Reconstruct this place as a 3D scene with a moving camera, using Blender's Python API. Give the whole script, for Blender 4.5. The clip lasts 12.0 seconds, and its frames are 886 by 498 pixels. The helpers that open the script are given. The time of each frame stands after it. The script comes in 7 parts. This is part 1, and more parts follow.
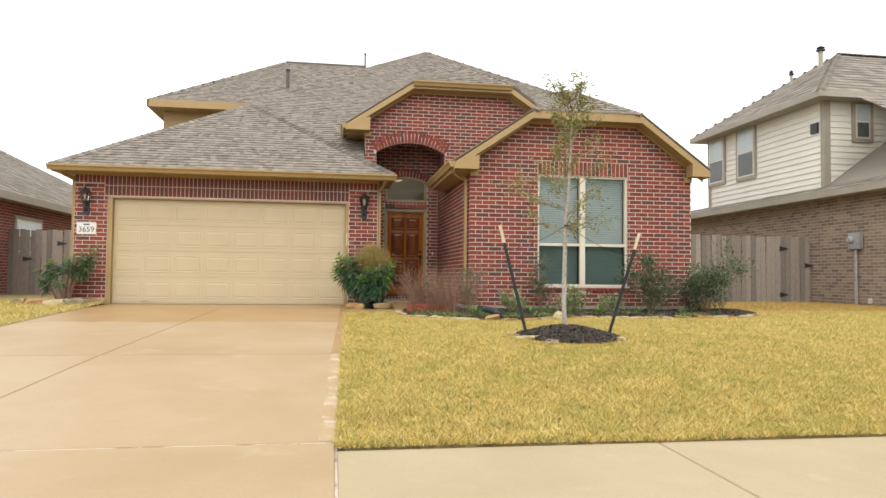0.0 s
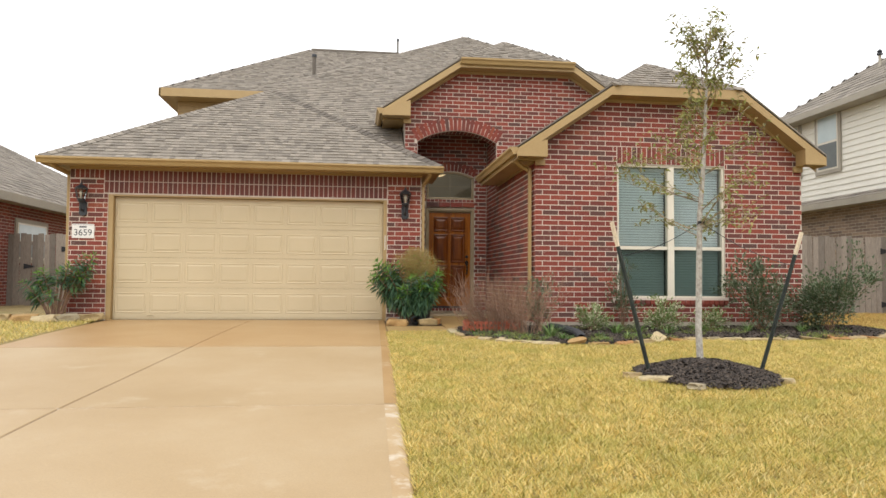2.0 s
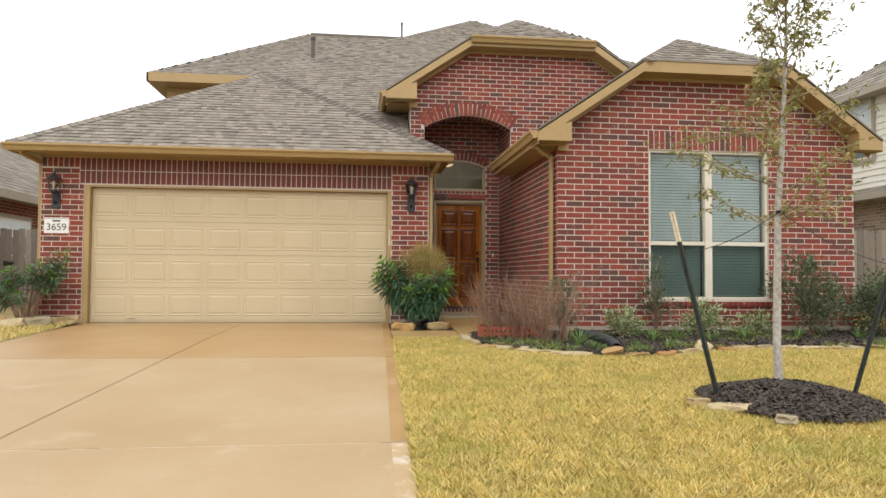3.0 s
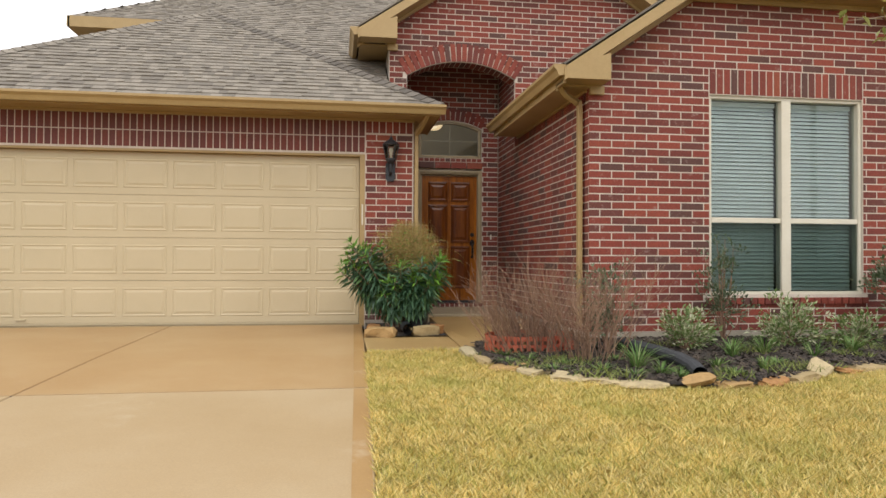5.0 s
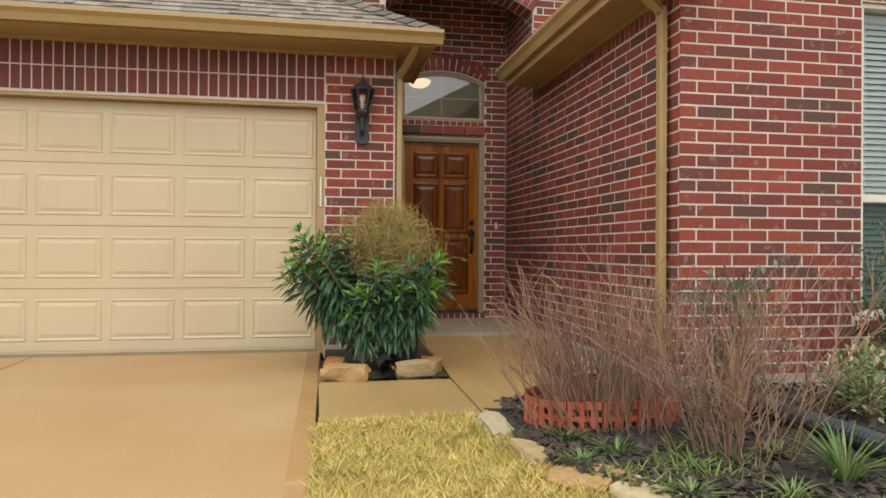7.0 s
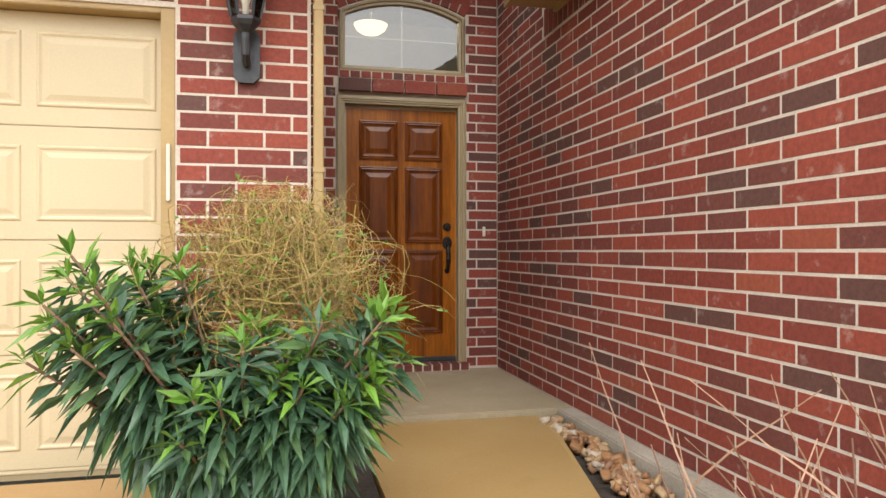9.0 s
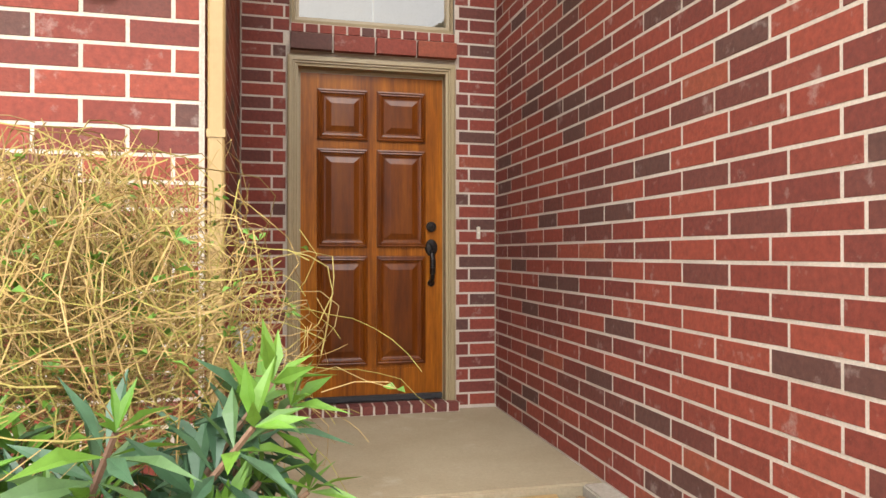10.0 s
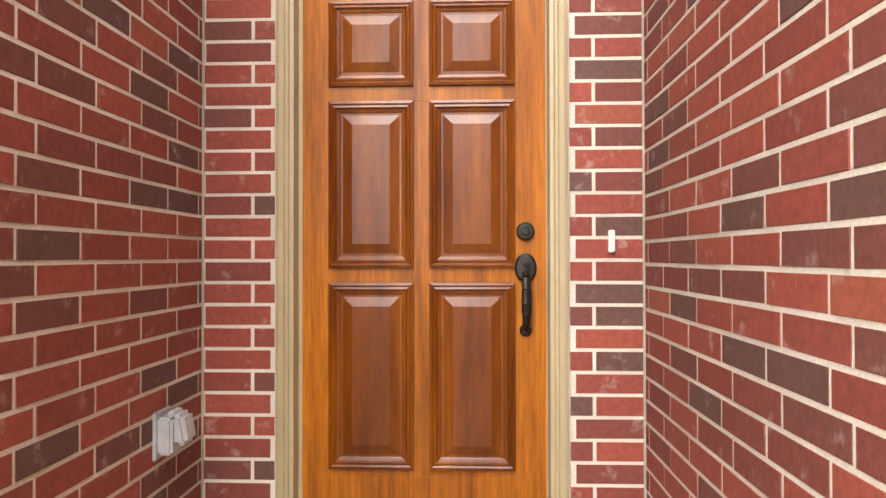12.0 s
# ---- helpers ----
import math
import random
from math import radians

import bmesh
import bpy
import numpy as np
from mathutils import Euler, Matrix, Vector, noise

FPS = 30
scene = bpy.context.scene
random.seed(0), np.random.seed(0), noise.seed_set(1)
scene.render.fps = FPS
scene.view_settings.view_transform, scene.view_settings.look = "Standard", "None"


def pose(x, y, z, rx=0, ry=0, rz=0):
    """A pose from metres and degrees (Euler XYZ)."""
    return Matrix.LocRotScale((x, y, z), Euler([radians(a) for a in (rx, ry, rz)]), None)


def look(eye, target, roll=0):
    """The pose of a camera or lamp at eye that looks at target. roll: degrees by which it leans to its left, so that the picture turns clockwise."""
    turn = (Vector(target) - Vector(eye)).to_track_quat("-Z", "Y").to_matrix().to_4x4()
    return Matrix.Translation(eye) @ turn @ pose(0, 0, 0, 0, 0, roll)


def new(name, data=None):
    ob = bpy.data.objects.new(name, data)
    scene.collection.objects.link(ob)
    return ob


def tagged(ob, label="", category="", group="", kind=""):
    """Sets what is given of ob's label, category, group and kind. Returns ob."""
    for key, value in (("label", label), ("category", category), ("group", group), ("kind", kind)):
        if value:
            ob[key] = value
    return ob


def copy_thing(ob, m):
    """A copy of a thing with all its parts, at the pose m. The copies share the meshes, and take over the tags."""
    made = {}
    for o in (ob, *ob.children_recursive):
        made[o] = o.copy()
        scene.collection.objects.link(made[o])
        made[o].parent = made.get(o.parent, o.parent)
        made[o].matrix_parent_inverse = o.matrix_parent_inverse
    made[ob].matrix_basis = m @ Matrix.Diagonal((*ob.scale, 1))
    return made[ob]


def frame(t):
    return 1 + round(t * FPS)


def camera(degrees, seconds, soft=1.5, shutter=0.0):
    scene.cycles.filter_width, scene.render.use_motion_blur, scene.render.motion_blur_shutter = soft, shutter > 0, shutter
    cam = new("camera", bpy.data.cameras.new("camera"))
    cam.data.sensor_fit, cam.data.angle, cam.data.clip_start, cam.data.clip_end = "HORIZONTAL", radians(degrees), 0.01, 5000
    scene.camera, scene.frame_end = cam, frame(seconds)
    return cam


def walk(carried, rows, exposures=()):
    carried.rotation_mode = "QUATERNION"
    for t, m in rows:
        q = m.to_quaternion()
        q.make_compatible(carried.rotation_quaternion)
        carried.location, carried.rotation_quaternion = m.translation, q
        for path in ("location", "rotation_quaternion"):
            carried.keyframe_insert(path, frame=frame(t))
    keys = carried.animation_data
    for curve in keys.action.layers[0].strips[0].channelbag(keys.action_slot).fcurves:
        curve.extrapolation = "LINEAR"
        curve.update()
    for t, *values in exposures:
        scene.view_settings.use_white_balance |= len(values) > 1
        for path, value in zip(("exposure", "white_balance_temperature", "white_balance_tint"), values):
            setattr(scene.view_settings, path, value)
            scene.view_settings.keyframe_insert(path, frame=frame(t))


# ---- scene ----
cam = camera(64.7, 12.0)
METRES, EYE, TILT, LEAN, TURN = 15.08, 1.0875, 0.0, 0.0, -8.8
ROWS = [
    (0.0, 0.0, 0.0, 0.0, -0.03, 2.3, -0.63),
    (0.5, -0.012, 0.0381, 0.0014, -0.13, 2.45, -0.65),
    (1.0, -0.0227, 0.0757, 0.0016, 0.12, 2.6, -0.5),
    (1.5, -0.0322, 0.1133, 0.0047, 1.17, 2.58, -0.56),
    (2.0, -0.0392, 0.1495, 0.0074, 1.84, 2.56, -0.46),
    (2.5, -0.0447, 0.1871, 0.0102, 2.12, 2.44, -0.42),
    (3.0, -0.0496, 0.2262, 0.0113, 2.08, 2.17, -0.4),
    (5.0, -0.0647, 0.3987, 0.0145, 0.33, 0.86, -0.25),
    (5.5, -0.0685, 0.4447, 0.0158, -0.72, 0.55, -0.23),
    (6.0, -0.072, 0.4902, 0.0175, -1.04, 0.43, -0.32),
    (6.5, -0.0742, 0.5362, 0.0187, -1.36, 0.28, -0.31),
    (7.0, -0.0768, 0.5843, 0.0189, -1.6, 0.08, -0.31),
    (9.0, -0.0675, 0.7747, 0.028, -4.12, 0.19, 0.05),
    (9.5, -0.0613, 0.8173, 0.0294, -4.38, 0.3, 0.01),
    (10.0, -0.0564, 0.8584, 0.0299, -4.55, 0.39, -0.0),
    (10.5, -0.0503, 0.8989, 0.0312, -4.74, 0.37, 0.04),
    (11.0, -0.0434, 0.9358, 0.033, -3.16, 0.42, 0.08),
    (11.5, -0.0334, 0.9635, 0.0351, 4.25, 0.63, 0.15),
    (12.0, -0.0243, 0.9865, 0.0351, 11.23, 0.69, 0.09),
]
EXPOSURES = [(0, 0.4), (3, 0.32), (5, 0.25), (6.5, 0.28), (7.2, 0.42), (8.8, 1.05), (9.5, 1.45), (10.5, 1.92), (11.5, 2.5), (12, 2.7)]
walk(cam, [(t, pose(0, 0, EYE, TILT, LEAN, TURN) @ pose(METRES * x, METRES * y, METRES * z, 90 + pitch, roll, yaw)) for t, x, y, z, yaw, pitch, roll in ROWS],
     exposures=EXPOSURES)

# ---------------------------------------------------------------- world and light
world = bpy.data.worlds.new("overcast_sky")
scene.world = world
world.use_nodes = True
wn, wl = world.node_tree.nodes, world.node_tree.links
wn.clear()
sky = wn.new("ShaderNodeTexSky")
sky.sky_type, sky.sun_disc = "NISHITA", False
sky.sun_elevation, sky.sun_rotation = radians(50), radians(190)
sky.air_density, sky.dust_density = 1.0, 4.0
flat = wn.new("ShaderNodeHueSaturation")
flat.inputs["Saturation"].default_value = 0.12
mixc = wn.new("ShaderNodeMix")
mixc.data_type = "RGBA"
mixc.inputs["Factor"].default_value = 0.62
mixc.inputs["B"].default_value = (14.0, 14.0, 14.2, 1)
bg = wn.new("ShaderNodeBackground")
bg.inputs["Strength"].default_value = 0.13
wout = wn.new("ShaderNodeOutputWorld")
wl.new(sky.outputs[0], flat.inputs["Color"])
wl.new(flat.outputs[0], mixc.inputs["A"])
wl.new(mixc.outputs["Result"], bg.inputs["Color"])
wl.new(bg.outputs[0], wout.inputs[0])
sun = bpy.data.lights.new("sun", "SUN")
sun.energy, sun.angle, sun.color = 0.6, radians(40), (1.0, 0.97, 0.92)
sun_ob = new("sun", sun)
sun_ob.matrix_world = look((-0.5, -11, 27.8), (1.5, 12, 0))

# ---------------------------------------------------------------- materials


def ramp(nt, stops, constant=False):
    r = nt.nodes.new("ShaderNodeValToRGB")
    e = r.color_ramp.elements
    while len(e) < len(stops):
        e.new(0.5)
    for el, (p, c) in zip(e, stops):
        el.position, el.color = p, (*c, 1)
    if constant:
        r.color_ramp.interpolation = "CONSTANT"
    return r


def mixed(nt, kind, fac, a, b):
    m = nt.nodes.new("ShaderNodeMix")
    m.data_type, m.blend_type = "RGBA", kind
    for sock, v in (("Factor", fac), ("A", a), ("B", b)):
        if isinstance(v, (int, float)):
            m.inputs[sock].default_value = v
        elif isinstance(v, tuple):
            m.inputs[sock].default_value = (*v, 1)
        else:
            nt.links.new(v, m.inputs[sock])
    return m.outputs["Result"]


def noise_tex(nt, scale, detail=4, rough=0.6, stretch=None):
    g = nt.nodes.new("ShaderNodeNewGeometry")
    n = nt.nodes.new("ShaderNodeTexNoise")
    n.inputs["Scale"].default_value, n.inputs["Detail"].default_value, n.inputs["Roughness"].default_value = scale, detail, rough
    if stretch:
        mp = nt.nodes.new("ShaderNodeMapping")
        mp.inputs["Scale"].default_value = stretch
        nt.links.new(g.outputs["Position"], mp.inputs[0])
        nt.links.new(mp.outputs[0], n.inputs["Vector"])
    else:
        nt.links.new(g.outputs["Position"], n.inputs["Vector"])
    return n.outputs["Fac"]


def piece_random(nt):
    """One number for each piece, be it an object of its own or an island of a joined mesh."""
    o, g = nt.nodes.new("ShaderNodeObjectInfo"), nt.nodes.new("ShaderNodeNewGeometry")
    add, fr = nt.nodes.new("ShaderNodeMath"), nt.nodes.new("ShaderNodeMath")
    fr.operation = "FRACT"
    nt.links.new(o.outputs["Random"], add.inputs[0])
    nt.links.new(g.outputs["Random Per Island"], add.inputs[1])
    nt.links.new(add.outputs[0], fr.inputs[0])
    return fr.outputs[0]


def material(name, stops, scale=3.0, rough=0.8, grain=0.25, gscale=60.0, bump=0.25, pieces=False, constant=False, metal=0.0,
             stretch=None, spec=0.5, coat=0.0, stain=None, sheen=0.0, translucent=0.0):
    """Colour from a ramp, by large noise or by the piece; fine grain; optional stain (colour, scale, from, to, strength)."""
    m = bpy.data.materials.new(name)
    m.use_nodes = True
    nt = m.node_tree
    p = nt.nodes["Principled BSDF"]
    r = ramp(nt, stops, constant)
    nt.links.new(piece_random(nt) if pieces else noise_tex(nt, scale, 5, 0.6, stretch), r.inputs[0])
    fine = noise_tex(nt, gscale, 5, 0.7, stretch)
    fr = ramp(nt, [(0.25, (1 - grain,) * 3), (0.75, (1 + grain * 0.3,) * 3)])
    nt.links.new(fine, fr.inputs[0])
    col = mixed(nt, "MULTIPLY", 1.0, r.outputs[0], fr.outputs[0])
    if stain:
        sc, ss, lo, hi, amount = stain
        sr = ramp(nt, [(lo, (0, 0, 0)), (hi, (amount,) * 3)])
        nt.links.new(noise_tex(nt, ss, 6, 0.65), sr.inputs[0])
        col = mixed(nt, "MIX", sr.outputs[0], col, sc)
    nt.links.new(col, p.inputs["Base Color"])
    p.inputs["Roughness"].default_value, p.inputs["Metallic"].default_value = rough, metal
    p.inputs["Specular IOR Level"].default_value, p.inputs["Coat Weight"].default_value = spec, coat
    p.inputs["Coat Roughness"].default_value = 0.12
    if bump:
        b = nt.nodes.new("ShaderNodeBump")
        b.inputs["Strength"].default_value, b.inputs["Distance"].default_value = bump, 0.01
        nt.links.new(fine, b.inputs["Height"])
        nt.links.new(b.outputs[0], p.inputs["Normal"])
    if translucent:
        tr, mx = nt.nodes.new("ShaderNodeBsdfTranslucent"), nt.nodes.new("ShaderNodeMixShader")
        nt.links.new(col, tr.inputs["Color"])
        mx.inputs[0].default_value = translucent
        nt.links.new(p.outputs[0], mx.inputs[1])
        nt.links.new(tr.outputs[0], mx.inputs[2])
        nt.links.new(mx.outputs[0], nt.nodes["Material Output"].inputs[0])
    return m


def glass_material(name, tint=(0.9, 0.94, 0.93), ior=1.5):
    m = bpy.data.materials.new(name)
    m.use_nodes = True
    nt = m.node_tree
    nt.nodes.remove(nt.nodes["Principled BSDF"])
    f, t, g, mx = (nt.nodes.new(k) for k in ("ShaderNodeFresnel", "ShaderNodeBsdfTransparent", "ShaderNodeBsdfGlossy", "ShaderNodeMixShader"))
    f.inputs["IOR"].default_value = ior
    t.inputs["Color"].default_value = (*tint, 1)
    g.inputs["Roughness"].default_value = 0.01
    nt.links.new(f.outputs[0], mx.inputs[0])
    nt.links.new(t.outputs[0], mx.inputs[1])
    nt.links.new(g.outputs[0], mx.inputs[2])
    nt.links.new(mx.outputs[0], nt.nodes["Material Output"].inputs[0])
    return m


def glow_material(name, colour, strength):
    m = bpy.data.materials.new(name)
    m.use_nodes = True
    p = m.node_tree.nodes["Principled BSDF"]
    p.inputs["Base Color"].default_value = (*colour, 1)
    p.inputs["Emission Color"].default_value, p.inputs["Emission Strength"].default_value = (*colour, 1), strength
    return m


BRICK = material("red_clay_brick", [(0.0, (0.235, 0.043, 0.025)), (0.2, (0.195, 0.036, 0.022)), (0.38, (0.265, 0.051, 0.028)), (0.54, (0.165, 0.034, 0.023)),
                                    (0.68, (0.14, 0.038, 0.027)), (0.8, (0.105, 0.042, 0.032)), (0.9, (0.215, 0.042, 0.025)), (0.97, (0.27, 0.062, 0.03))],
                 pieces=True, constant=True, rough=0.78, grain=0.4, gscale=45, bump=0.35, stain=((0.5, 0.41, 0.36), 11.0, 0.6, 0.78, 0.5))
BRICK_PLUM = material("plum_clay_brick", [(0.0, (0.145, 0.036, 0.028)), (0.4, (0.12, 0.034, 0.028)), (0.7, (0.165, 0.038, 0.027))], pieces=True, rough=0.78, grain=0.4, gscale=45, bump=0.35)
MORTAR = material("pale_mortar", [(0.3, (0.53, 0.46, 0.38)), (0.7, (0.65, 0.57, 0.48))], scale=4, rough=0.95, grain=0.3, gscale=120, bump=0.4)
SHINGLE = material("weathered_shingle", [(0.0, (0.262, 0.228, 0.184)), (0.2, (0.292, 0.254, 0.206)), (0.38, (0.232, 0.2, 0.162)), (0.55, (0.315, 0.274, 0.222)),
                                         (0.7, (0.25, 0.218, 0.176)), (0.86, (0.195, 0.168, 0.137))], pieces=True, constant=True, rough=0.95, grain=0.5, gscale=90, bump=0.5)
SHINGLE_CAP = material("dark_ridge_shingle", [(0.0, (0.15, 0.128, 0.105)), (0.4, (0.19, 0.162, 0.132)), (0.75, (0.12, 0.102, 0.084))], pieces=True, constant=True, rough=0.95, grain=0.5, gscale=90, bump=0.5)
TRIM = material("tan_painted_trim", [(0.3, (0.3375, 0.225, 0.09)), (0.7, (0.387, 0.2655, 0.1125))], scale=2.5, rough=0.5, grain=0.1, gscale=40, bump=0.06)
FRAME_TAN = material("khaki_door_frame_paint", [(0.3, (0.29, 0.225, 0.125)), (0.7, (0.34, 0.265, 0.15))], scale=3, rough=0.45, grain=0.1, gscale=50, bump=0.05)
CREAM = material("cream_garage_door_paint", [(0.3, (0.475, 0.385, 0.238)), (0.7, (0.515, 0.42, 0.263))], scale=1.2, rough=0.45, grain=0.08, gscale=90, bump=0.05)
CONCRETE = material("tan_stained_concrete", [(0.25, (0.3476, 0.2331, 0.1067)), (0.5, (0.395, 0.2765, 0.1422)), (0.75, (0.4424, 0.3318, 0.1935))], scale=0.55, rough=0.55, grain=0.16, gscale=90, bump=0.12,
                    stain=((0.5214, 0.4424, 0.316), 1.6, 0.6, 0.8, 0.5))
CONCRETE_RUST = material("rust_stained_concrete", [(0.25, (0.3555, 0.2054, 0.079)), (0.5, (0.395, 0.2449, 0.1067)), (0.75, (0.4345, 0.2923, 0.1422))], scale=0.9, rough=0.42, grain=0.16, gscale=90, bump=0.1,
                         stain=((0.4345, 0.316, 0.1738), 1.9, 0.6, 0.8, 0.5))
CONCRETE_BORDER = material("pale_trowelled_concrete_border", [(0.25, (0.316, 0.1738, 0.05135)), (0.75, (0.395, 0.2449, 0.0948))], scale=1.4, rough=0.6, grain=0.16, gscale=90, bump=0.1,
                           stain=((0.5214, 0.4424, 0.316), 2.4, 0.58, 0.72, 0.5))
PAVING = material("pale_pavement_concrete", [(0.25, (0.36, 0.2772, 0.144)), (0.5, (0.4032, 0.324, 0.1872)), (0.75, (0.432, 0.36, 0.2304))], scale=0.7, rough=0.7, grain=0.16, gscale=90, bump=0.12,
                  stain=((0.4752, 0.4176, 0.3024), 1.6, 0.6, 0.8, 0.5))
WALK_CONCRETE = material("olive_stained_walk_concrete", [(0.25, (0.32, 0.2, 0.07)), (0.5, (0.36, 0.235, 0.092)), (0.75, (0.4, 0.28, 0.125))], scale=0.9, rough=0.45, grain=0.16, gscale=90, bump=0.1,
                         stain=((0.24, 0.15, 0.06), 1.9, 0.6, 0.8, 0.5))
BORDER_WORN = material("chalky_concrete_border", [(0.25, (0.3792, 0.2449, 0.1106)), (0.75, (0.4582, 0.3318, 0.1817))], scale=1.4, rough=0.6, grain=0.16, gscale=90, bump=0.1,
                       stain=((0.632, 0.5846, 0.4898), 4.2, 0.5, 0.62, 0.6))
PORCH_CONCRETE = material("grey_tan_porch_concrete", [(0.25, (0.2951, 0.2332, 0.1428)), (0.75, (0.3998, 0.3332, 0.2237))], scale=1.6, rough=0.7, grain=0.2, gscale=80, bump=0.15,
                          stain=((0.5712, 0.5141, 0.4189), 3.0, 0.58, 0.75, 0.5))
SLAB = material("foundation_concrete", [(0.3, (0.3, 0.26, 0.2)), (0.7, (0.42, 0.37, 0.3))], scale=3, rough=0.9, grain=0.3, gscale=60)
WHITE_TRACE = material("white_efflorescence", [(0.3, (0.6, 0.5, 0.4)), (0.7, (0.74, 0.66, 0.55))], scale=6, rough=0.9, stain=((0.16, 0.1, 0.06), 3.0, 0.52, 0.6, 0.85))
JOINT = material("dark_expansion_joint", [(0.3, (0.09, 0.065, 0.045)), (0.7, (0.2, 0.15, 0.1))], scale=5, rough=0.95)
LAWN_SOIL = material("dormant_turf", [(0.3, (0.272, 0.2, 0.076)), (0.55, (0.368, 0.28, 0.12)), (0.75, (0.264, 0.224, 0.072))], scale=1.8, rough=0.95, grain=0.6, gscale=45, bump=0.8)
GRASS = material("straw_grass_blade", [(0.0, (0.8748, 0.6512, 0.2066)), (0.3, (0.661, 0.4763, 0.1239)), (0.55, (0.9234, 0.7776, 0.347)), (0.75, (0.5054, 0.3888, 0.09088)), (0.93, (0.3305, 0.3305, 0.0661))],
                 pieces=True, rough=0.75, grain=0.35, gscale=6.0, bump=0, translucent=0.2, stain=((0.3499, 0.3596, 0.0661), 2.2, 0.48, 0.72, 0.6))
GRASS_RUST = material("rusty_grass_blade", [(0.0, (0.6, 0.34, 0.09)), (0.4, (0.48, 0.27, 0.07)), (0.7, (0.66, 0.44, 0.15)), (0.9, (0.34, 0.26, 0.06))], pieces=True, rough=0.8, grain=0.3, gscale=2.0, bump=0)
MULCH = material("dark_mulch", [(0.0, (0.03, 0.024, 0.02)), (0.5, (0.055, 0.042, 0.034)), (0.85, (0.1, 0.075, 0.055))], pieces=True, rough=0.95, grain=0.4, gscale=60)
MULCH_BED = material("mulch_soil", [(0.3, (0.03, 0.024, 0.018)), (0.7, (0.075, 0.056, 0.04))], scale=12, rough=0.95, grain=0.6, gscale=60, bump=0.9)
STONE = material("tan_sandstone", [(0.0, (0.41, 0.3034, 0.1476)), (0.25, (0.4756, 0.3772, 0.2132)), (0.5, (0.41, 0.2542, 0.0984)), (0.66, (0.4264, 0.2132, 0.0738)), (0.8, (0.3444, 0.287, 0.1804)), (0.92, (0.492, 0.41, 0.246))],
                 pieces=True, constant=True, rough=0.85, grain=0.35, gscale=25, bump=0.5)
RIVER = material("river_pebble", [(0.0, (0.288, 0.144, 0.0576)), (0.3, (0.36, 0.2376, 0.1224)), (0.6, (0.2304, 0.1152, 0.0576)), (0.8, (0.4176, 0.3456, 0.2592))], pieces=True, constant=True, rough=0.6, grain=0.3, gscale=40)
WOOD = material("varnished_mahogany", [(0.25, (0.1426, 0.03421, 0.001901)), (0.5, (0.2851, 0.08364, 0.003802)), (0.75, (0.4277, 0.1426, 0.007603))], scale=4.0, stretch=(4.752, 4.752, 0.2851), rough=0.38, grain=0.5, gscale=22,
                bump=0.04, coat=0.06, spec=0.22)
WOOD_DARK = material("dark_varnished_mahogany", [(0.25, (0.06, 0.012, 0.001)), (0.5, (0.135, 0.032, 0.0013)), (0.75, (0.215, 0.06, 0.002))], scale=4.0, stretch=(2.1, 2.1, 0.245), rough=0.36, grain=0.35, gscale=28,
                     bump=0.05, coat=0.1, spec=0.28)
BRONZE = material("oil_rubbed_bronze", [(0.3, (0.014, 0.011, 0.01)), (0.7, (0.03, 0.024, 0.02))], scale=20, rough=0.35, metal=0.6, grain=0.2)
BLACK = material("black_painted_metal", [(0.3, (0.012, 0.014, 0.018)), (0.7, (0.03, 0.033, 0.038))], scale=20, rough=0.4, grain=0.2)
RUBBER = material("black_plastic", [(0.3, (0.015, 0.016, 0.018)), (0.7, (0.035, 0.036, 0.04))], scale=10, rough=0.5, grain=0.3)
WHITE = material("white_vinyl", [(0.3, (0.6, 0.55, 0.44)), (0.7, (0.66, 0.61, 0.5))], scale=3, rough=0.4, grain=0.06, bump=0.03)
BLIND = material("white_blind_slat", [(0.3, (0.644, 0.7148, 0.7084)), (0.7, (0.7342, 0.7986, 0.7857))], scale=3, rough=0.5, grain=0.05, bump=0)
GREY_METAL = material("grey_galvanised_box", [(0.3, (0.36, 0.36, 0.36)), (0.7, (0.5, 0.5, 0.5))], scale=12, rough=0.45, metal=0.3, grain=0.15)
PANE = glass_material("window_glass", (0.82, 0.88, 0.87), 1.5)
PANE_SMALL = glass_material("transom_glass", (0.78, 0.84, 0.85), 2.1)
PANE_CLEAR = glass_material("lantern_glass", (0.95, 0.95, 0.93), 1.45)
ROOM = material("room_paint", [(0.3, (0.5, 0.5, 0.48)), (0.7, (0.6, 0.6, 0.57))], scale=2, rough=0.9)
# darker copy of the room colour: the shade of unlit rooms is painted in
ROOM_SHADE = material("room_shade_tone", [(0.3, (0.1, 0.12, 0.12)), (0.7, (0.15, 0.17, 0.17))], scale=2, rough=0.9)
SCREEN = glass_material("insect_screen_mesh", (0.55, 0.6, 0.58), 1.05)
LEAF_OLEANDER = material("oleander_leaf", [(0.0, (0.055, 0.12, 0.058)), (0.35, (0.08, 0.165, 0.085)), (0.65, (0.045, 0.1, 0.056)), (0.85, (0.11, 0.2, 0.07))], pieces=True, rough=0.42, grain=0.3,
                         gscale=30, bump=0.1, translucent=0.2)
LEAF_YOUNG = material("young_oleander_leaf", [(0.0, (0.12, 0.27, 0.03)), (0.5, (0.18, 0.34, 0.045)), (0.9, (0.1, 0.21, 0.03))], pieces=True, rough=0.45, grain=0.25, gscale=30, bump=0.1, translucent=0.25)
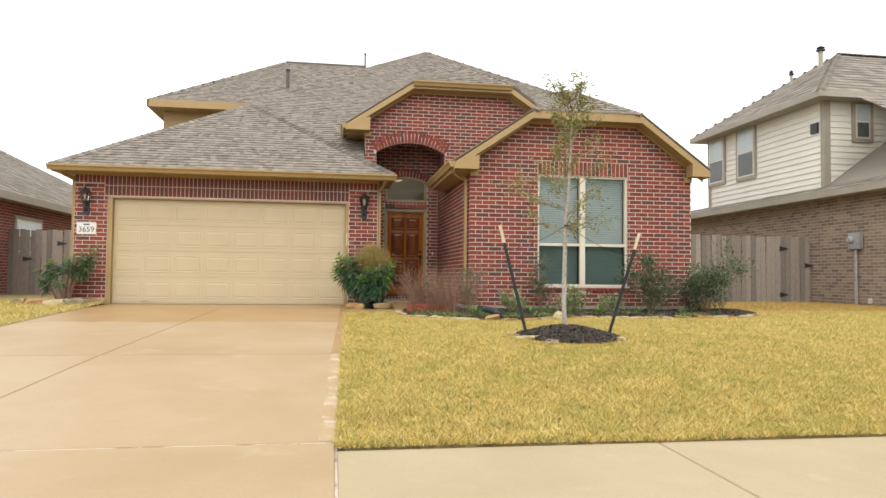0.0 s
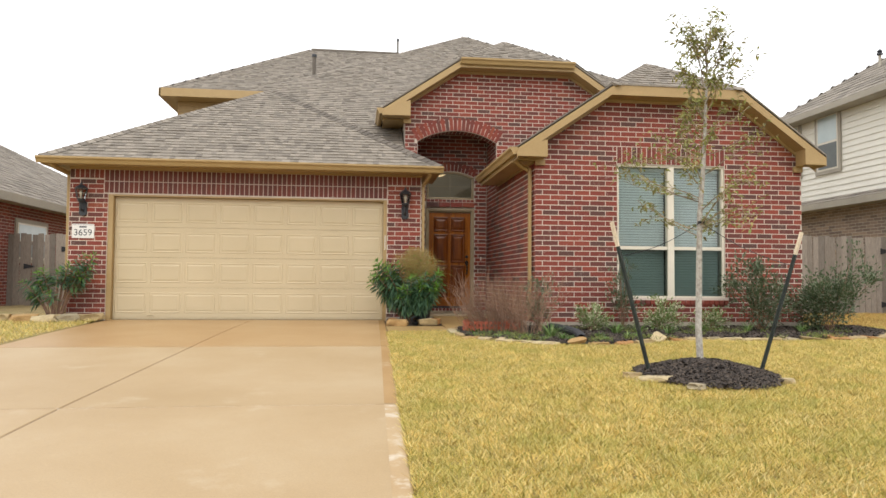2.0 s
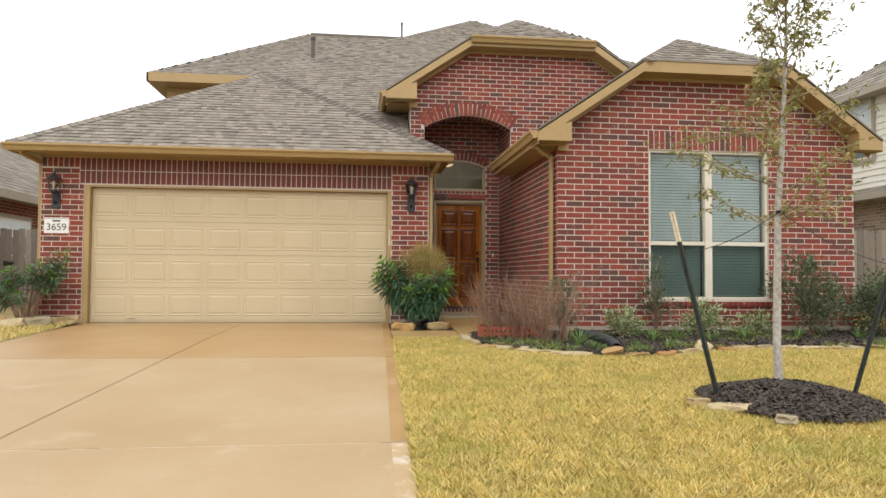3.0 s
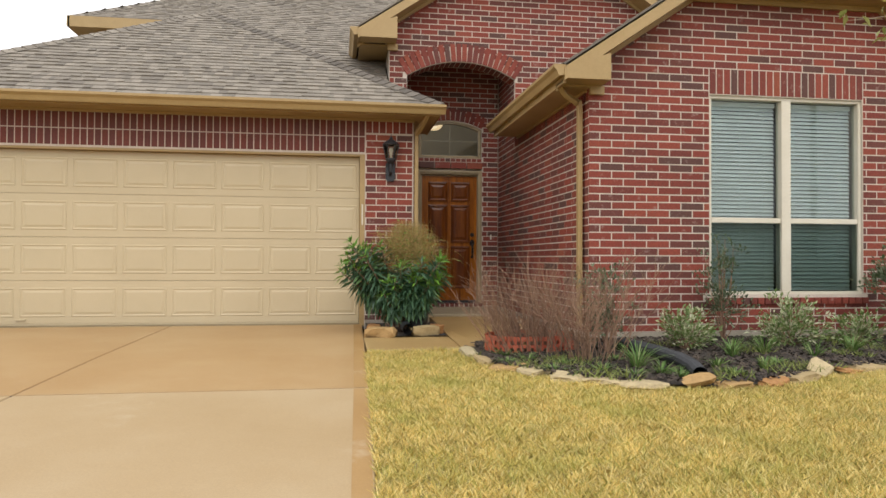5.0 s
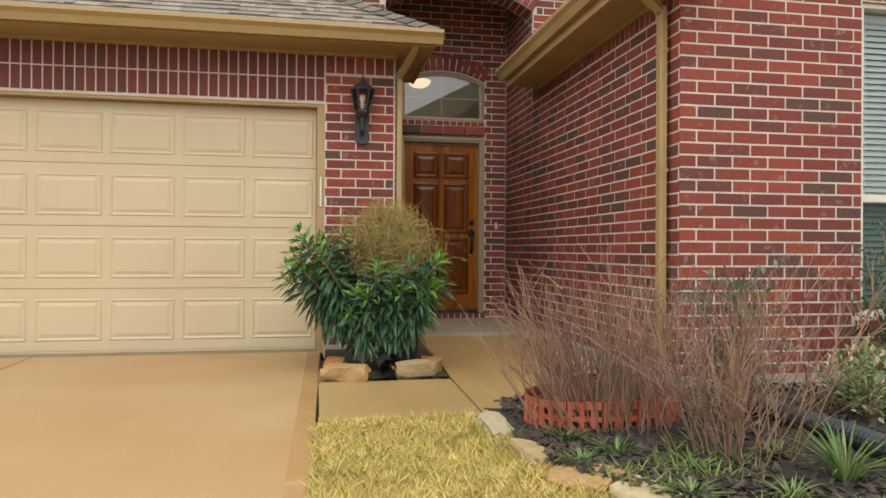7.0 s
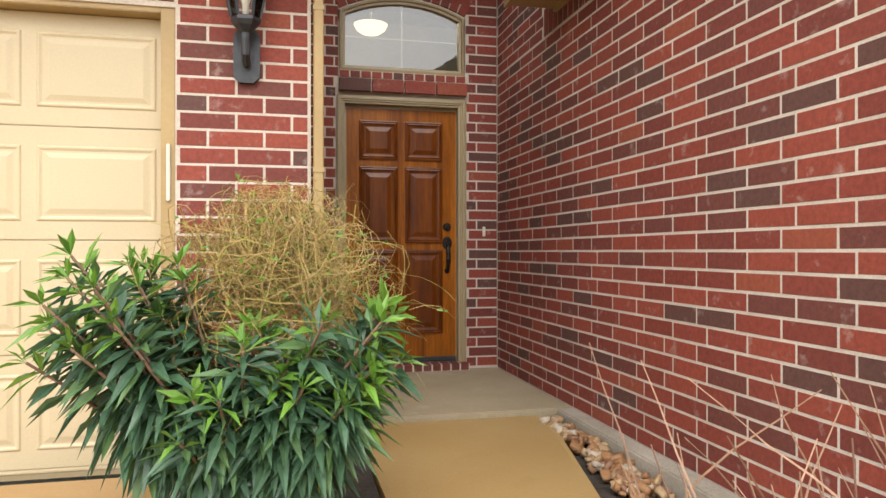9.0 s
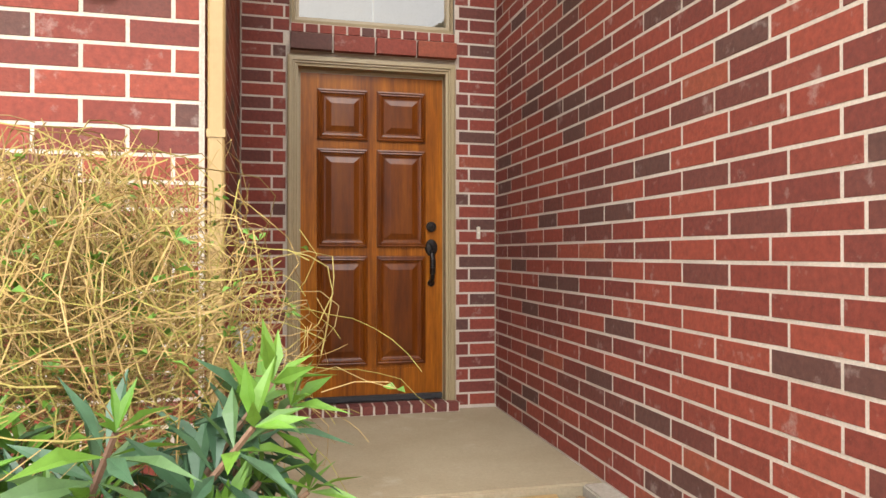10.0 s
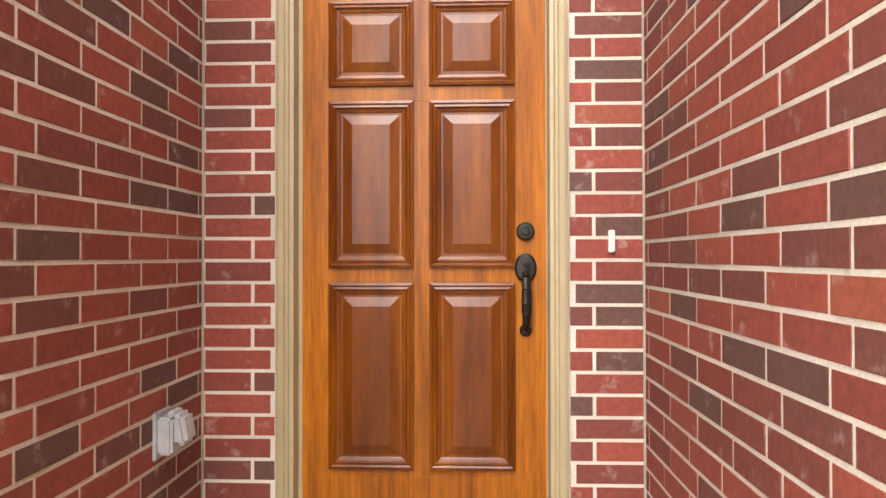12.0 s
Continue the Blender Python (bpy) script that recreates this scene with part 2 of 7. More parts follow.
LEAF_VARIEGATED = material("variegated_leaf", [(0.0, (0.12, 0.2, 0.05)), (0.45, (0.18, 0.27, 0.075)), (0.7, (0.42, 0.46, 0.24)), (0.9, (0.58, 0.58, 0.4))], pieces=True, rough=0.5, grain=0.25, translucent=0.25)
LEAF_GREY = material("grey_green_leaf", [(0.0, (0.085, 0.13, 0.06)), (0.4, (0.125, 0.165, 0.08)), (0.7, (0.07, 0.105, 0.05)), (0.9, (0.24, 0.27, 0.17))], pieces=True, rough=0.55, grain=0.25, translucent=0.25)
LEAF_TREE = material("sparse_olive_leaf", [(0.0, (0.22, 0.25, 0.07)), (0.4, (0.3, 0.31, 0.09)), (0.78, (0.17, 0.15, 0.06)), (0.9, (0.4, 0.34, 0.12))], pieces=True, rough=0.6, grain=0.2, translucent=0.3)
LEAF_GRASS = material("liriope_blade", [(0.0, (0.08, 0.17, 0.03)), (0.5, (0.13, 0.24, 0.05)), (0.9, (0.26, 0.31, 0.12))], pieces=True, rough=0.5, grain=0.2, translucent=0.25)
LEAF_WEED = material("yellow_green_weed", [(0.0, (0.2, 0.26, 0.05)), (0.4, (0.3, 0.32, 0.08)), (0.75, (0.14, 0.2, 0.04))], pieces=True, rough=0.6, grain=0.2, bump=0, translucent=0.2)
VINE = material("dry_yellow_vine", [(0.0, (0.3624, 0.2315, 0.07047)), (0.35, (0.443, 0.312, 0.1107)), (0.6, (0.2517, 0.151, 0.0604)), (0.85, (0.3222, 0.2718, 0.0604))], pieces=True, rough=0.8, grain=0.3)
TWIG = material("bare_brown_twig", [(0.0, (0.25, 0.145, 0.09)), (0.5, (0.34, 0.21, 0.135)), (0.85, (0.19, 0.105, 0.07))], pieces=True, rough=0.85, grain=0.3)
TWIG_PALE = material("bare_pale_twig", [(0.0, (0.32, 0.25, 0.17)), (0.5, (0.42, 0.33, 0.22)), (0.85, (0.2, 0.15, 0.1))], pieces=True, rough=0.85, grain=0.3)
BARK = material("pale_grey_bark", [(0.25, (0.2, 0.18, 0.15)), (0.5, (0.4, 0.37, 0.32)), (0.75, (0.55, 0.52, 0.46))], scale=25, rough=0.9, grain=0.3, bump=0.4)
TERRACOTTA = material("red_plastic_edging", [(0.3, (0.42, 0.085, 0.04)), (0.7, (0.52, 0.13, 0.065))], scale=6, rough=0.7, grain=0.25)
POST_GREEN = material("dark_green_stake_paint", [(0.3, (0.015, 0.022, 0.018)), (0.7, (0.035, 0.045, 0.036))], scale=15, rough=0.6, grain=0.3)
POST_TIP = material("bleached_stake_tip", [(0.3, (0.6, 0.5, 0.35)), (0.7, (0.72, 0.62, 0.47))], scale=15, rough=0.7)
FENCE = material("weathered_cedar_picket", [(0.0, (0.25, 0.21, 0.17)), (0.3, (0.32, 0.27, 0.22)), (0.6, (0.2, 0.17, 0.14)), (0.85, (0.36, 0.31, 0.25))], pieces=True, constant=True, rough=0.9, grain=0.4,
                 gscale=14, stretch=(4, 4, 0.5))
SIDING = material("cream_lap_siding", [(0.3, (0.76, 0.73, 0.63)), (0.7, (0.82, 0.79, 0.69))], scale=2, rough=0.6, grain=0.08)
NB_TRIM = material("taupe_trim", [(0.3, (0.32, 0.285, 0.225)), (0.7, (0.38, 0.34, 0.27))], scale=2, rough=0.6, grain=0.1)
ASPHALT = material("asphalt", [(0.3, (0.045, 0.045, 0.045)), (0.7, (0.065, 0.063, 0.06))], scale=3, rough=0.95, grain=0.4, gscale=120)
LAMP_GLOW = glow_material("lit_lamp_bowl", (1.0, 0.7, 0.38), 0.85)
SIGN_WHITE = material("white_number_tile", [(0.3, (0.72, 0.7, 0.65)), (0.7, (0.8, 0.78, 0.73))], scale=20, rough=0.3)
SIGN_INK = material("dark_number_paint", [(0.3, (0.02, 0.022, 0.03)), (0.7, (0.03, 0.032, 0.04))], scale=20, rough=0.4)
NB_BRICK = bpy.data.materials.new("tan_brown_brickwork")
RED_BRICK_FAR = bpy.data.materials.new("far_red_brickwork")
for far_mat, c1, c2, cm in ((NB_BRICK, (0.33, 0.235, 0.165), (0.17, 0.125, 0.1), (0.46, 0.4, 0.32)), (RED_BRICK_FAR, (0.26, 0.06, 0.04), (0.14, 0.035, 0.03), (0.45, 0.36, 0.3))):
    far_mat.use_nodes = True
    nt = far_mat.node_tree
    g, sx, cb, bt = (nt.nodes.new(k) for k in ("ShaderNodeNewGeometry", "ShaderNodeSeparateXYZ", "ShaderNodeCombineXYZ", "ShaderNodeTexBrick"))
    su = nt.nodes.new("ShaderNodeMath")
    nt.links.new(g.outputs["Position"], sx.inputs[0])
    nt.links.new(sx.outputs[0], su.inputs[0])
    nt.links.new(sx.outputs[1], su.inputs[1])
    nt.links.new(su.outputs[0], cb.inputs[0])
    nt.links.new(sx.outputs[2], cb.inputs[1])
    nt.links.new(cb.outputs[0], bt.inputs["Vector"])
    bt.inputs["Color1"].default_value, bt.inputs["Color2"].default_value, bt.inputs["Mortar"].default_value = (*c1, 1), (*c2, 1), (*cm, 1)
    bt.inputs["Scale"].default_value, bt.inputs["Brick Width"].default_value, bt.inputs["Row Height"].default_value, bt.inputs["Mortar Size"].default_value = 1.0, 0.27, 0.083, 0.006
    nt.links.new(bt.outputs["Color"], nt.nodes["Principled BSDF"].inputs["Base Color"])
    nt.nodes["Principled BSDF"].inputs["Roughness"].default_value = 0.9

# ---------------------------------------------------------------- building blocks


def obj(name, verts, faces, mat, parent=None, label="", category="", group="", kind="", smooth=False):
    me = bpy.data.meshes.new(name)
    me.from_pydata(verts, [], faces)
    me.materials.append(mat)
    if smooth:
        me.shade_smooth()
    ob = new(name, me)
    if parent:
        ob.parent = parent
    return tagged(ob, label, category, group, kind)


def part(name, bm, mat, parent=None, label="", category="", group="", kind="", smooth=False):
    me = bpy.data.meshes.new(name)
    bm.to_mesh(me)
    bm.free()
    me.materials.append(mat)
    if smooth:
        me.shade_smooth()
    ob = new(name, me)
    if parent:
        ob.parent = parent
    return tagged(ob, label, category, group, kind)


def thing(name, at=(0, 0, 0), label="", category="", group="", kind=""):
    ob = new(name)
    ob.empty_display_size = 0.1
    ob.location = at
    return tagged(ob, label, category, group, kind)


def box(bm, x0, x1, y0, y1, z0, z1, bevel=0.0, m=None):
    r = bmesh.ops.create_cube(bm, size=1)
    t = Matrix.Translation(((x0 + x1) / 2, (y0 + y1) / 2, (z0 + z1) / 2)) @ Matrix.Diagonal((x1 - x0, y1 - y0, z1 - z0, 1))
    bmesh.ops.transform(bm, matrix=(m @ t) if m else t, verts=r["verts"])
    if bevel:
        es = list({e for v in r["verts"] for e in v.link_edges})
        bmesh.ops.bevel(bm, geom=es, offset=bevel, segments=2, affect="EDGES", clamp_overlap=True)
    return bm


def boxed(name, dims, mat, parent=None, label="", category="", group="", kind="", bevel=0.0, m=None):
    return part(name, box(bmesh.new(), *dims, bevel=bevel, m=m), mat, parent, label, category, group, kind)


def prism(bm, outline, depth, m=Matrix()):
    """A plate: a 2D outline in (x, z), from y = 0 to y = depth, placed by m."""
    a = [bm.verts.new(m @ Vector((x, 0, z))) for x, z in outline]
    b = [bm.verts.new(m @ Vector((x, depth, z))) for x, z in outline]
    bm.faces.new(a)
    bm.faces.new(b[::-1])
    n = len(a)
    for i in range(n):
        bm.faces.new((a[i], b[i], b[(i + 1) % n], a[(i + 1) % n]))
    bmesh.ops.recalc_face_normals(bm, faces=bm.faces)
    return bm


def lathe(bm, profile, m=Matrix(), n=20, caps=True):
    """A turned body: (radius, height) pairs round z."""
    rings = []
    for r, z in profile:
        rings.append([bm.verts.new(m @ Vector((r * math.cos(i * math.tau / n), r * math.sin(i * math.tau / n), z))) for i in range(n)])
    for a, b in zip(rings, rings[1:]):
        for i in range(n):
            bm.faces.new((a[i], a[(i + 1) % n], b[(i + 1) % n], b[i]))
    if caps:
        bm.faces.new(rings[0][::-1])
        bm.faces.new(rings[-1])
    bmesh.ops.recalc_face_normals(bm, faces=bm.faces)
    return bm


def sweep(bm, pts, section, up=Vector((0, 0, 1)), closed=True):
    """A section (list of 2D offsets: side, up) along a path."""
    pts = [Vector(p) for p in pts]
    rings = []
    for i, p in enumerate(pts):
        d = (pts[min(i + 1, len(pts) - 1)] - pts[max(i - 1, 0)]).normalized()
        s = d.cross(up)
        s = s.normalized() if s.length > 1e-4 else Vector((1, 0, 0))
        u = s.cross(d).normalized()
        rings.append([bm.verts.new(p + s * a + u * b) for a, b in section])
    n = len(section)
    for a, b in zip(rings, rings[1:]):
        for i in range(n if closed else n - 1):
            bm.faces.new((a[i], a[(i + 1) % n], b[(i + 1) % n], b[i]))
    if closed:
        bm.faces.new(rings[0])
        bm.faces.new(rings[-1][::-1])
    bmesh.ops.recalc_face_normals(bm, faces=bm.faces)
    return bm


def circle(r, n=8):
    return [(r * math.cos(i * math.tau / n), r * math.sin(i * math.tau / n)) for i in range(n)]


def pane_quad(name, x0, x1, y, z0, z1, mat, parent, label=""):
    """A single sheet of glass or mesh."""
    return obj(name, [(x0, y, z0), (x1, y, z0), (x1, y, z1), (x0, y, z1)], [(0, 1, 2, 3)], mat, parent, label)


class Sprigs:
    """Gathers twigs and leaves in plain arrays, for one mesh."""

    def __init__(self):
        self.v, self.f = [], []

    def twig(self, pts, r0, r1, n=3):
        base = len(self.v)
        pts = [Vector(p) for p in pts]
        for i, p in enumerate(pts):
            d = (pts[min(i + 1, len(pts) - 1)] - pts[max(i - 1, 0)]).normalized()
            s = d.orthogonal().normalized()
            u = d.cross(s)
            r = r0 + (r1 - r0) * i / max(1, len(pts) - 1)
            for k in range(n):
                a = k * math.tau / n
                self.v.append(p + s * (r * math.cos(a)) + u * (r * math.sin(a)))
        for i in range(len(pts) - 1):
            for k in range(n):
                a, b = base + i * n + k, base + i * n + (k + 1) % n
                self.f.append((a, b, b + n, a + n))

    def leaf(self, p, d, length, width, droop=0.25, fold=0.25, turn=0.0):
        base = len(self.v)
        d = Vector(d).normalized()
        s = d.cross(Vector((0, 0, 1)))
        s = s.normalized() if s.length > 1e-3 else Vector((1, 0, 0))
        s = (Matrix.Rotation(turn, 3, d) @ s)
        u = s.cross(d)
        p = Vector(p)
        g = Vector((0, 0, -1))
        m = p + d * length * 0.5 + g * length * droop * 0.25
        t = p + d * length + g * length * droop
        self.v += [p, m + s * width / 2 + u * width * fold, m, m - s * width / 2 + u * width * fold, t]
        b = base
        self.f += [(b, b + 1, b + 2), (b, b + 2, b + 3), (b + 1, b + 4, b + 2), (b + 2, b + 4, b + 3)]

    def done(self, name, mat, parent=None, label="", kind="", category="", group=""):
        return obj(name, self.v, self.f, mat, parent, label, category, group, kind)


def wander(p, d, length, steps, wobble, lift=0.0, rng=random):
    """A crooked path from p along d."""
    pts, p, d = [Vector(p)], Vector(p), Vector(d).normalized()
    for _ in range(steps):
        d = (d + Vector((rng.uniform(-1, 1), rng.uniform(-1, 1), rng.uniform(-1, 1) + lift)) * wobble).normalized()
        p = p + d * (length / steps)
        pts.append(p.copy())
    return pts


# ---------------------------------------------------------------- bricks and shingles
COURSE, BRICK_L, JOINT_W, PROUD = 0.0807, 0.2545, 0.0128, 0.0018
slips = {}
FRONT = Matrix()
FACE_LEFT = Matrix.Rotation(radians(-90), 4, "Z")
FACE_RIGHT = Matrix.Rotation(radians(90), 4, "Z")


def slip_arrays(w, h, d, c=0.0009):
    v = []
    for y, k in ((0.004, 0), (-d + c, 0), (-d, c)):
        v += [(-w / 2 + k, y, -h / 2 + k), (w / 2 - k, y, -h / 2 + k), (w / 2 - k, y, h / 2 - k), (-w / 2 + k, y, h / 2 - k)]
    f = [(8, 9, 10, 11)]
    for a, b in ((0, 4), (4, 8)):
        for i in range(4):
            j = (i + 1) % 4
            f.append((a + i, a + j, b + j, b + i))
    return v, f


def slip_mesh(w, h, d, mat):
    key = (round(w, 3), round(h, 3), round(d, 3), mat.name)
    if key not in slips:
        me = bpy.data.meshes.new("brick")
        v, f = slip_arrays(*key[:3])
        me.from_pydata(v, [], f)
        me.materials.append(mat)
        slips[key] = me
    return slips[key]


def place_pieces(parent, pieces, mat=None, limit=290, name="brick", rest="brick_field"):
    """pieces: (rank, matrix, width, height, depth). The first by rank become parts, the others one joined part."""
    mat = mat or BRICK
    pieces = sorted(pieces, key=lambda q: q[0])
    for _, m, w, h, d in pieces[:limit]:
        ob = new(name, slip_mesh(w, h, d, mat))
        ob.parent = parent
        ob.matrix_basis = m
    V, F = [], []
    for _, m, w, h, d in pieces[limit:]:
        v, f = slip_arrays(w, h, d)
        b = len(V)
        V += [m @ Vector(p) for p in v]
        F += [tuple(i + b for i in q) for q in f]
    if V:
        obj(rest, V, F, mat, parent, kind="stuff")


def courses(turn, origin, z0, z1, spans, rank, shift=0.0, course=COURSE, length=BRICK_L, stagger=0.5):
    """Running bond on a wall: spans(za, zb) gives the stretches of u that are wall at that course."""
    out, k, z = [], 0, z0
    rng = random.Random(int(abs(origin[0] * 131 + origin[1] * 17) * 10))
    while z < z1 - 0.02:
        top = min(z + course, z1)
        for a, b in spans(z, top):
            off = shift + (stagger * length if k % 2 else 0.0)
            n0 = math.floor((a - off) / length)
            u = off + n0 * length
            while u < b:
                l, r = max(u, a), min(u + length, b)
                if r - l > 0.03:
                    w, h = r - l - JOINT_W, top - z - JOINT_W
                    m = Matrix.Translation(origin) @ turn @ Matrix.Translation(((l + r) / 2, 0, (z + top) / 2)) @ pose(0, 0, 0, rng.uniform(-0.3, 0.3), rng.uniform(-0.35, 0.35), rng.uniform(-0.15, 0.15))
                    out.append((rank((l + r) / 2, z), m, w, h, PROUD + rng.choice((0, 0.0006, 0.0012))))
                u += length
        z += course
        k += 1
    return out


def soldiers(turn, origin, u0, u1, z0, z1, rank=0, step=0.0829):
    n = max(1, round((u1 - u0) / step))
    s = (u1 - u0) / n
    return [(rank, Matrix.Translation(origin) @ turn @ Matrix.Translation((u0 + (i + 0.5) * s, 0, (z0 + z1) / 2)), s - JOINT_W, z1 - z0 - JOINT_W, PROUD + 0.002) for i in range(n)]


def arch_ring(turn, origin, cx, half, zs, rise, depth_r, rank=0, step=0.083, proud=0.013):
    """Bricks set on end round a segmental arch: half span, springing height, rise, ring height."""
    R = (half * half + rise * rise) / (2 * rise)
    zc = zs + rise - R
    a1 = math.asin(half / R)
    n = max(5, round(2 * a1 * (R + depth_r / 2) / step))
    out = []
    for i in range(n):
        a = -a1 + 2 * a1 * (i + 0.5) / n
        rr = R + depth_r / 2
        m = Matrix.Translation(origin) @ turn @ Matrix.Translation((cx + rr * math.sin(a), 0, zc + rr * math.cos(a))) @ Matrix.Rotation(a, 4, "Y")
        out.append((rank, m, 2 * a1 * R / n - 0.009, depth_r - JOINT_W, proud))
    return out


def arch_z(u, cx, half, zs, rise):
    R = (half * half + rise * rise) / (2 * rise)
    d = abs(u - cx)
    return zs + rise - R + math.sqrt(max(0, R * R - d * d)) if d <= half else None


def arch_half(z, cx, half, zs, rise):
    """Half width of the arch at height z."""
    R = (half * half + rise * rise) / (2 * rise)
    q = z - (zs + rise - R)
    return math.sqrt(max(0, R * R - q * q)) if q < R else 0.0


def cut(a, b, holes):
    """The stretch a..b without the holes."""
    out = [(a, b)]
    for h0, h1 in holes:
        nxt = []
        for l, r in out:
            if h1 <= l or h0 >= r:
                nxt.append((l, r))
                continue
            if h0 > l:
                nxt.append((l, h0))
            if h1 < r:
                nxt.append((h1, r))
        out = nxt
    return [(l, r) for l, r in out if r - l > 0.02]


def roof_plane(parent, corners, near=0, seed=1, exposure=0.135, tab=0.18, name="roof_deck"):
    """A shingled slope. corners: the outline, the first two along the eave. near: how many lowest shingles are parts."""
    P = [Vector(c) for c in corners]
    ux = (P[1] - P[0]).normalized()
    nz = ux.cross(P[2] - P[0]).normalized()
    if nz.z < 0:
        nz = -nz
    vy = nz.cross(ux).normalized()
    if (P[2] - P[0]).dot(vy) < 0:
        vy = -vy
    Q = [((p - P[0]).dot(ux), (p - P[0]).dot(vy)) for p in P]
    th = 0.03
    n = len(P)
    top = [p - nz * 0.004 for p in P]
    bot = [p - nz * th for p in P]
    obj(name, top + bot, [tuple(range(n)), tuple(range(2 * n - 1, n - 1, -1))] + [(i, (i + 1) % n, n + (i + 1) % n, n + i) for i in range(n)], SHINGLE, parent)
    rng = random.Random(seed)
    vmax = max(q[1] for q in Q)
    rows = int(vmax / exposure) + 1
    basis = Matrix((ux, vy, nz)).transposed().to_4x4()
    pieces = []
    for k in range(rows):
        v0, vm = k * exposure, k * exposure + exposure * 0.5
        xs = []
        for i in range(n):
            (x0, y0), (x1, y1) = Q[i], Q[(i + 1) % n]
            if (y0 <= vm < y1) or (y1 <= vm < y0):
                xs.append(x0 + (x1 - x0) * (vm - y0) / (y1 - y0))
        if len(xs) < 2:
            continue
        a, b = min(xs), max(xs)
        u = a - rng.uniform(0, tab)
        while u < b:
            w = tab * rng.choice((0.35, 0.5, 0.6, 0.75, 0.9))
            l, r = max(u, a), min(u + w, b)
            if r - l > 0.02:
                pieces.append((k, l, r, v0, rng.choice((0.007, 0.009, 0.016))))
            u += w
    V, F = [], []
    for j, (k, l, r, v0, t) in enumerate(pieces):
        v1 = v0 + exposure + 0.01
        c = [(l + 0.001, v0, 0), (r - 0.001, v0, 0), (r - 0.001, v0, t + 0.004), (l + 0.001, v0, t + 0.004), (r - 0.001, v1, 0.001), (l + 0.001, v1, 0.001)]
        f = [(0, 1, 2, 3), (3, 2, 4, 5), (0, 3, 5), (1, 4, 2)]
        if j < near:
            cu = (l + r) / 2
            me = bpy.data.meshes.new("shingle")
            me.from_pydata([(x - cu, y - v0, z) for x, y, z in c], [], f)
            me.materials.append(SHINGLE)
            ob = new("shingle", me)
            ob.parent = parent
            ob.matrix_basis = Matrix.Translation(P[0] + ux * cu + vy * v0) @ basis
        else:
            b = len(V)
            V += [P[0] + ux * x + vy * y + nz * z for x, y, z in c]
            F += [tuple(i + b for i in q) for q in f]
    if V:
        obj("shingle_field", V, F, SHINGLE, parent, kind="stuff")


def hip_caps(parent, a, b, mat=SHINGLE):
    """A row of folded cap shingles along a hip or ridge."""
    a, b = Vector(a), Vector(b)
    d = (b - a).normalized()
    s = d.cross(Vector((0, 0, 1))).normalized()
    u = s.cross(d)
    V, F, n = [], [], int((b - a).length / 0.14)
    for i in range(n):
        p, q = a + d * (i * 0.14), a + d * (i * 0.14 + 0.16)
        k = len(V)
        V += [p + u * 0.03, p + s * 0.13 - u * 0.035, p - s * 0.13 - u * 0.035, q + u * 0.018, q + s * 0.13 - u * 0.05, q - s * 0.13 - u * 0.05]
        F += [(k, k + 3, k + 4, k + 1), (k, k + 2, k + 5, k + 3), (k, k + 1, k + 2)]
    obj("ridge_cap_row", V, F, mat, parent, kind="stuff")

# ---------------------------------------------------------------- ground


def profile(t, stops):
    for (a, za), (b, zb) in zip(stops, stops[1:]):
        if t <= b:
            k = min(1, max(0, (t - a) / (b - a)))
            return za + (zb - za) * k
    return stops[-1][1]


def drive_z(y):
    return profile(y, [(-30, -0.25), (-6, -0.12), (-2, -0.03), (1.5, 0.02), (4.4, 0.06), (7.7, 0.225), (12.8, 0.405), (15.2, 0.462), (30, 0.47)])


def crown(y):
    return profile(y, [(-30, 0), (4.2, 0.0), (5.2, 0.04), (6.5, 0.09), (8.2, 0.12), (10.5, 0.07), (12.0, 0.03), (15, 0.0), (30, 0)])


def smooth(k):
    k = min(1, max(0, k))
    return k * k * (3 - 2 * k)


def lawn_z(x, y):
    return drive_z(y) + 0.025 + crown(y) * smooth((x - 0.1) / 1.7) + (noise.noise((x * 0.7, y * 0.7, 0)) * 0.018 if 0.3 < x < 12 else 0)


def bed_front(x):
    return profile(x, [(1.15, 12.75), (1.2, 12.1), (1.24, 11.75), (1.42, 11.43), (1.65, 11.02), (1.98, 10.74), (2.6, 10.66), (3.1, 10.74), (3.7, 11.05), (4.6, 11.38), (5.3, 11.2), (6.2, 11.15), (7.0, 11.35), (7.9, 12.2), (8.05, 13.0)])


def sheet(name, xs, ys, zf, mat, label, kind="structure", keep=None, category="ground", skirt=0.0):
    V, F, ix = [], [], {}
    for j, y in enumerate(ys):
        for i, x in enumerate(xs):
            V.append((x, y, zf(x, y)))
    n = len(xs)
    for j in range(len(ys) - 1):
        for i in range(n - 1):
            if keep and not keep((xs[i] + xs[i + 1]) / 2, (ys[j] + ys[j + 1]) / 2):
                continue
            F.append((j * n + i, j * n + i + 1, (j + 1) * n + i + 1, (j + 1) * n + i))
    return obj(name, V, F, mat, None, label, category, kind=kind, smooth=True)


def steps(a, b, d):
    n = max(1, round((b - a) / d))
    return [a + (b - a) * i / n for i in range(n + 1)]


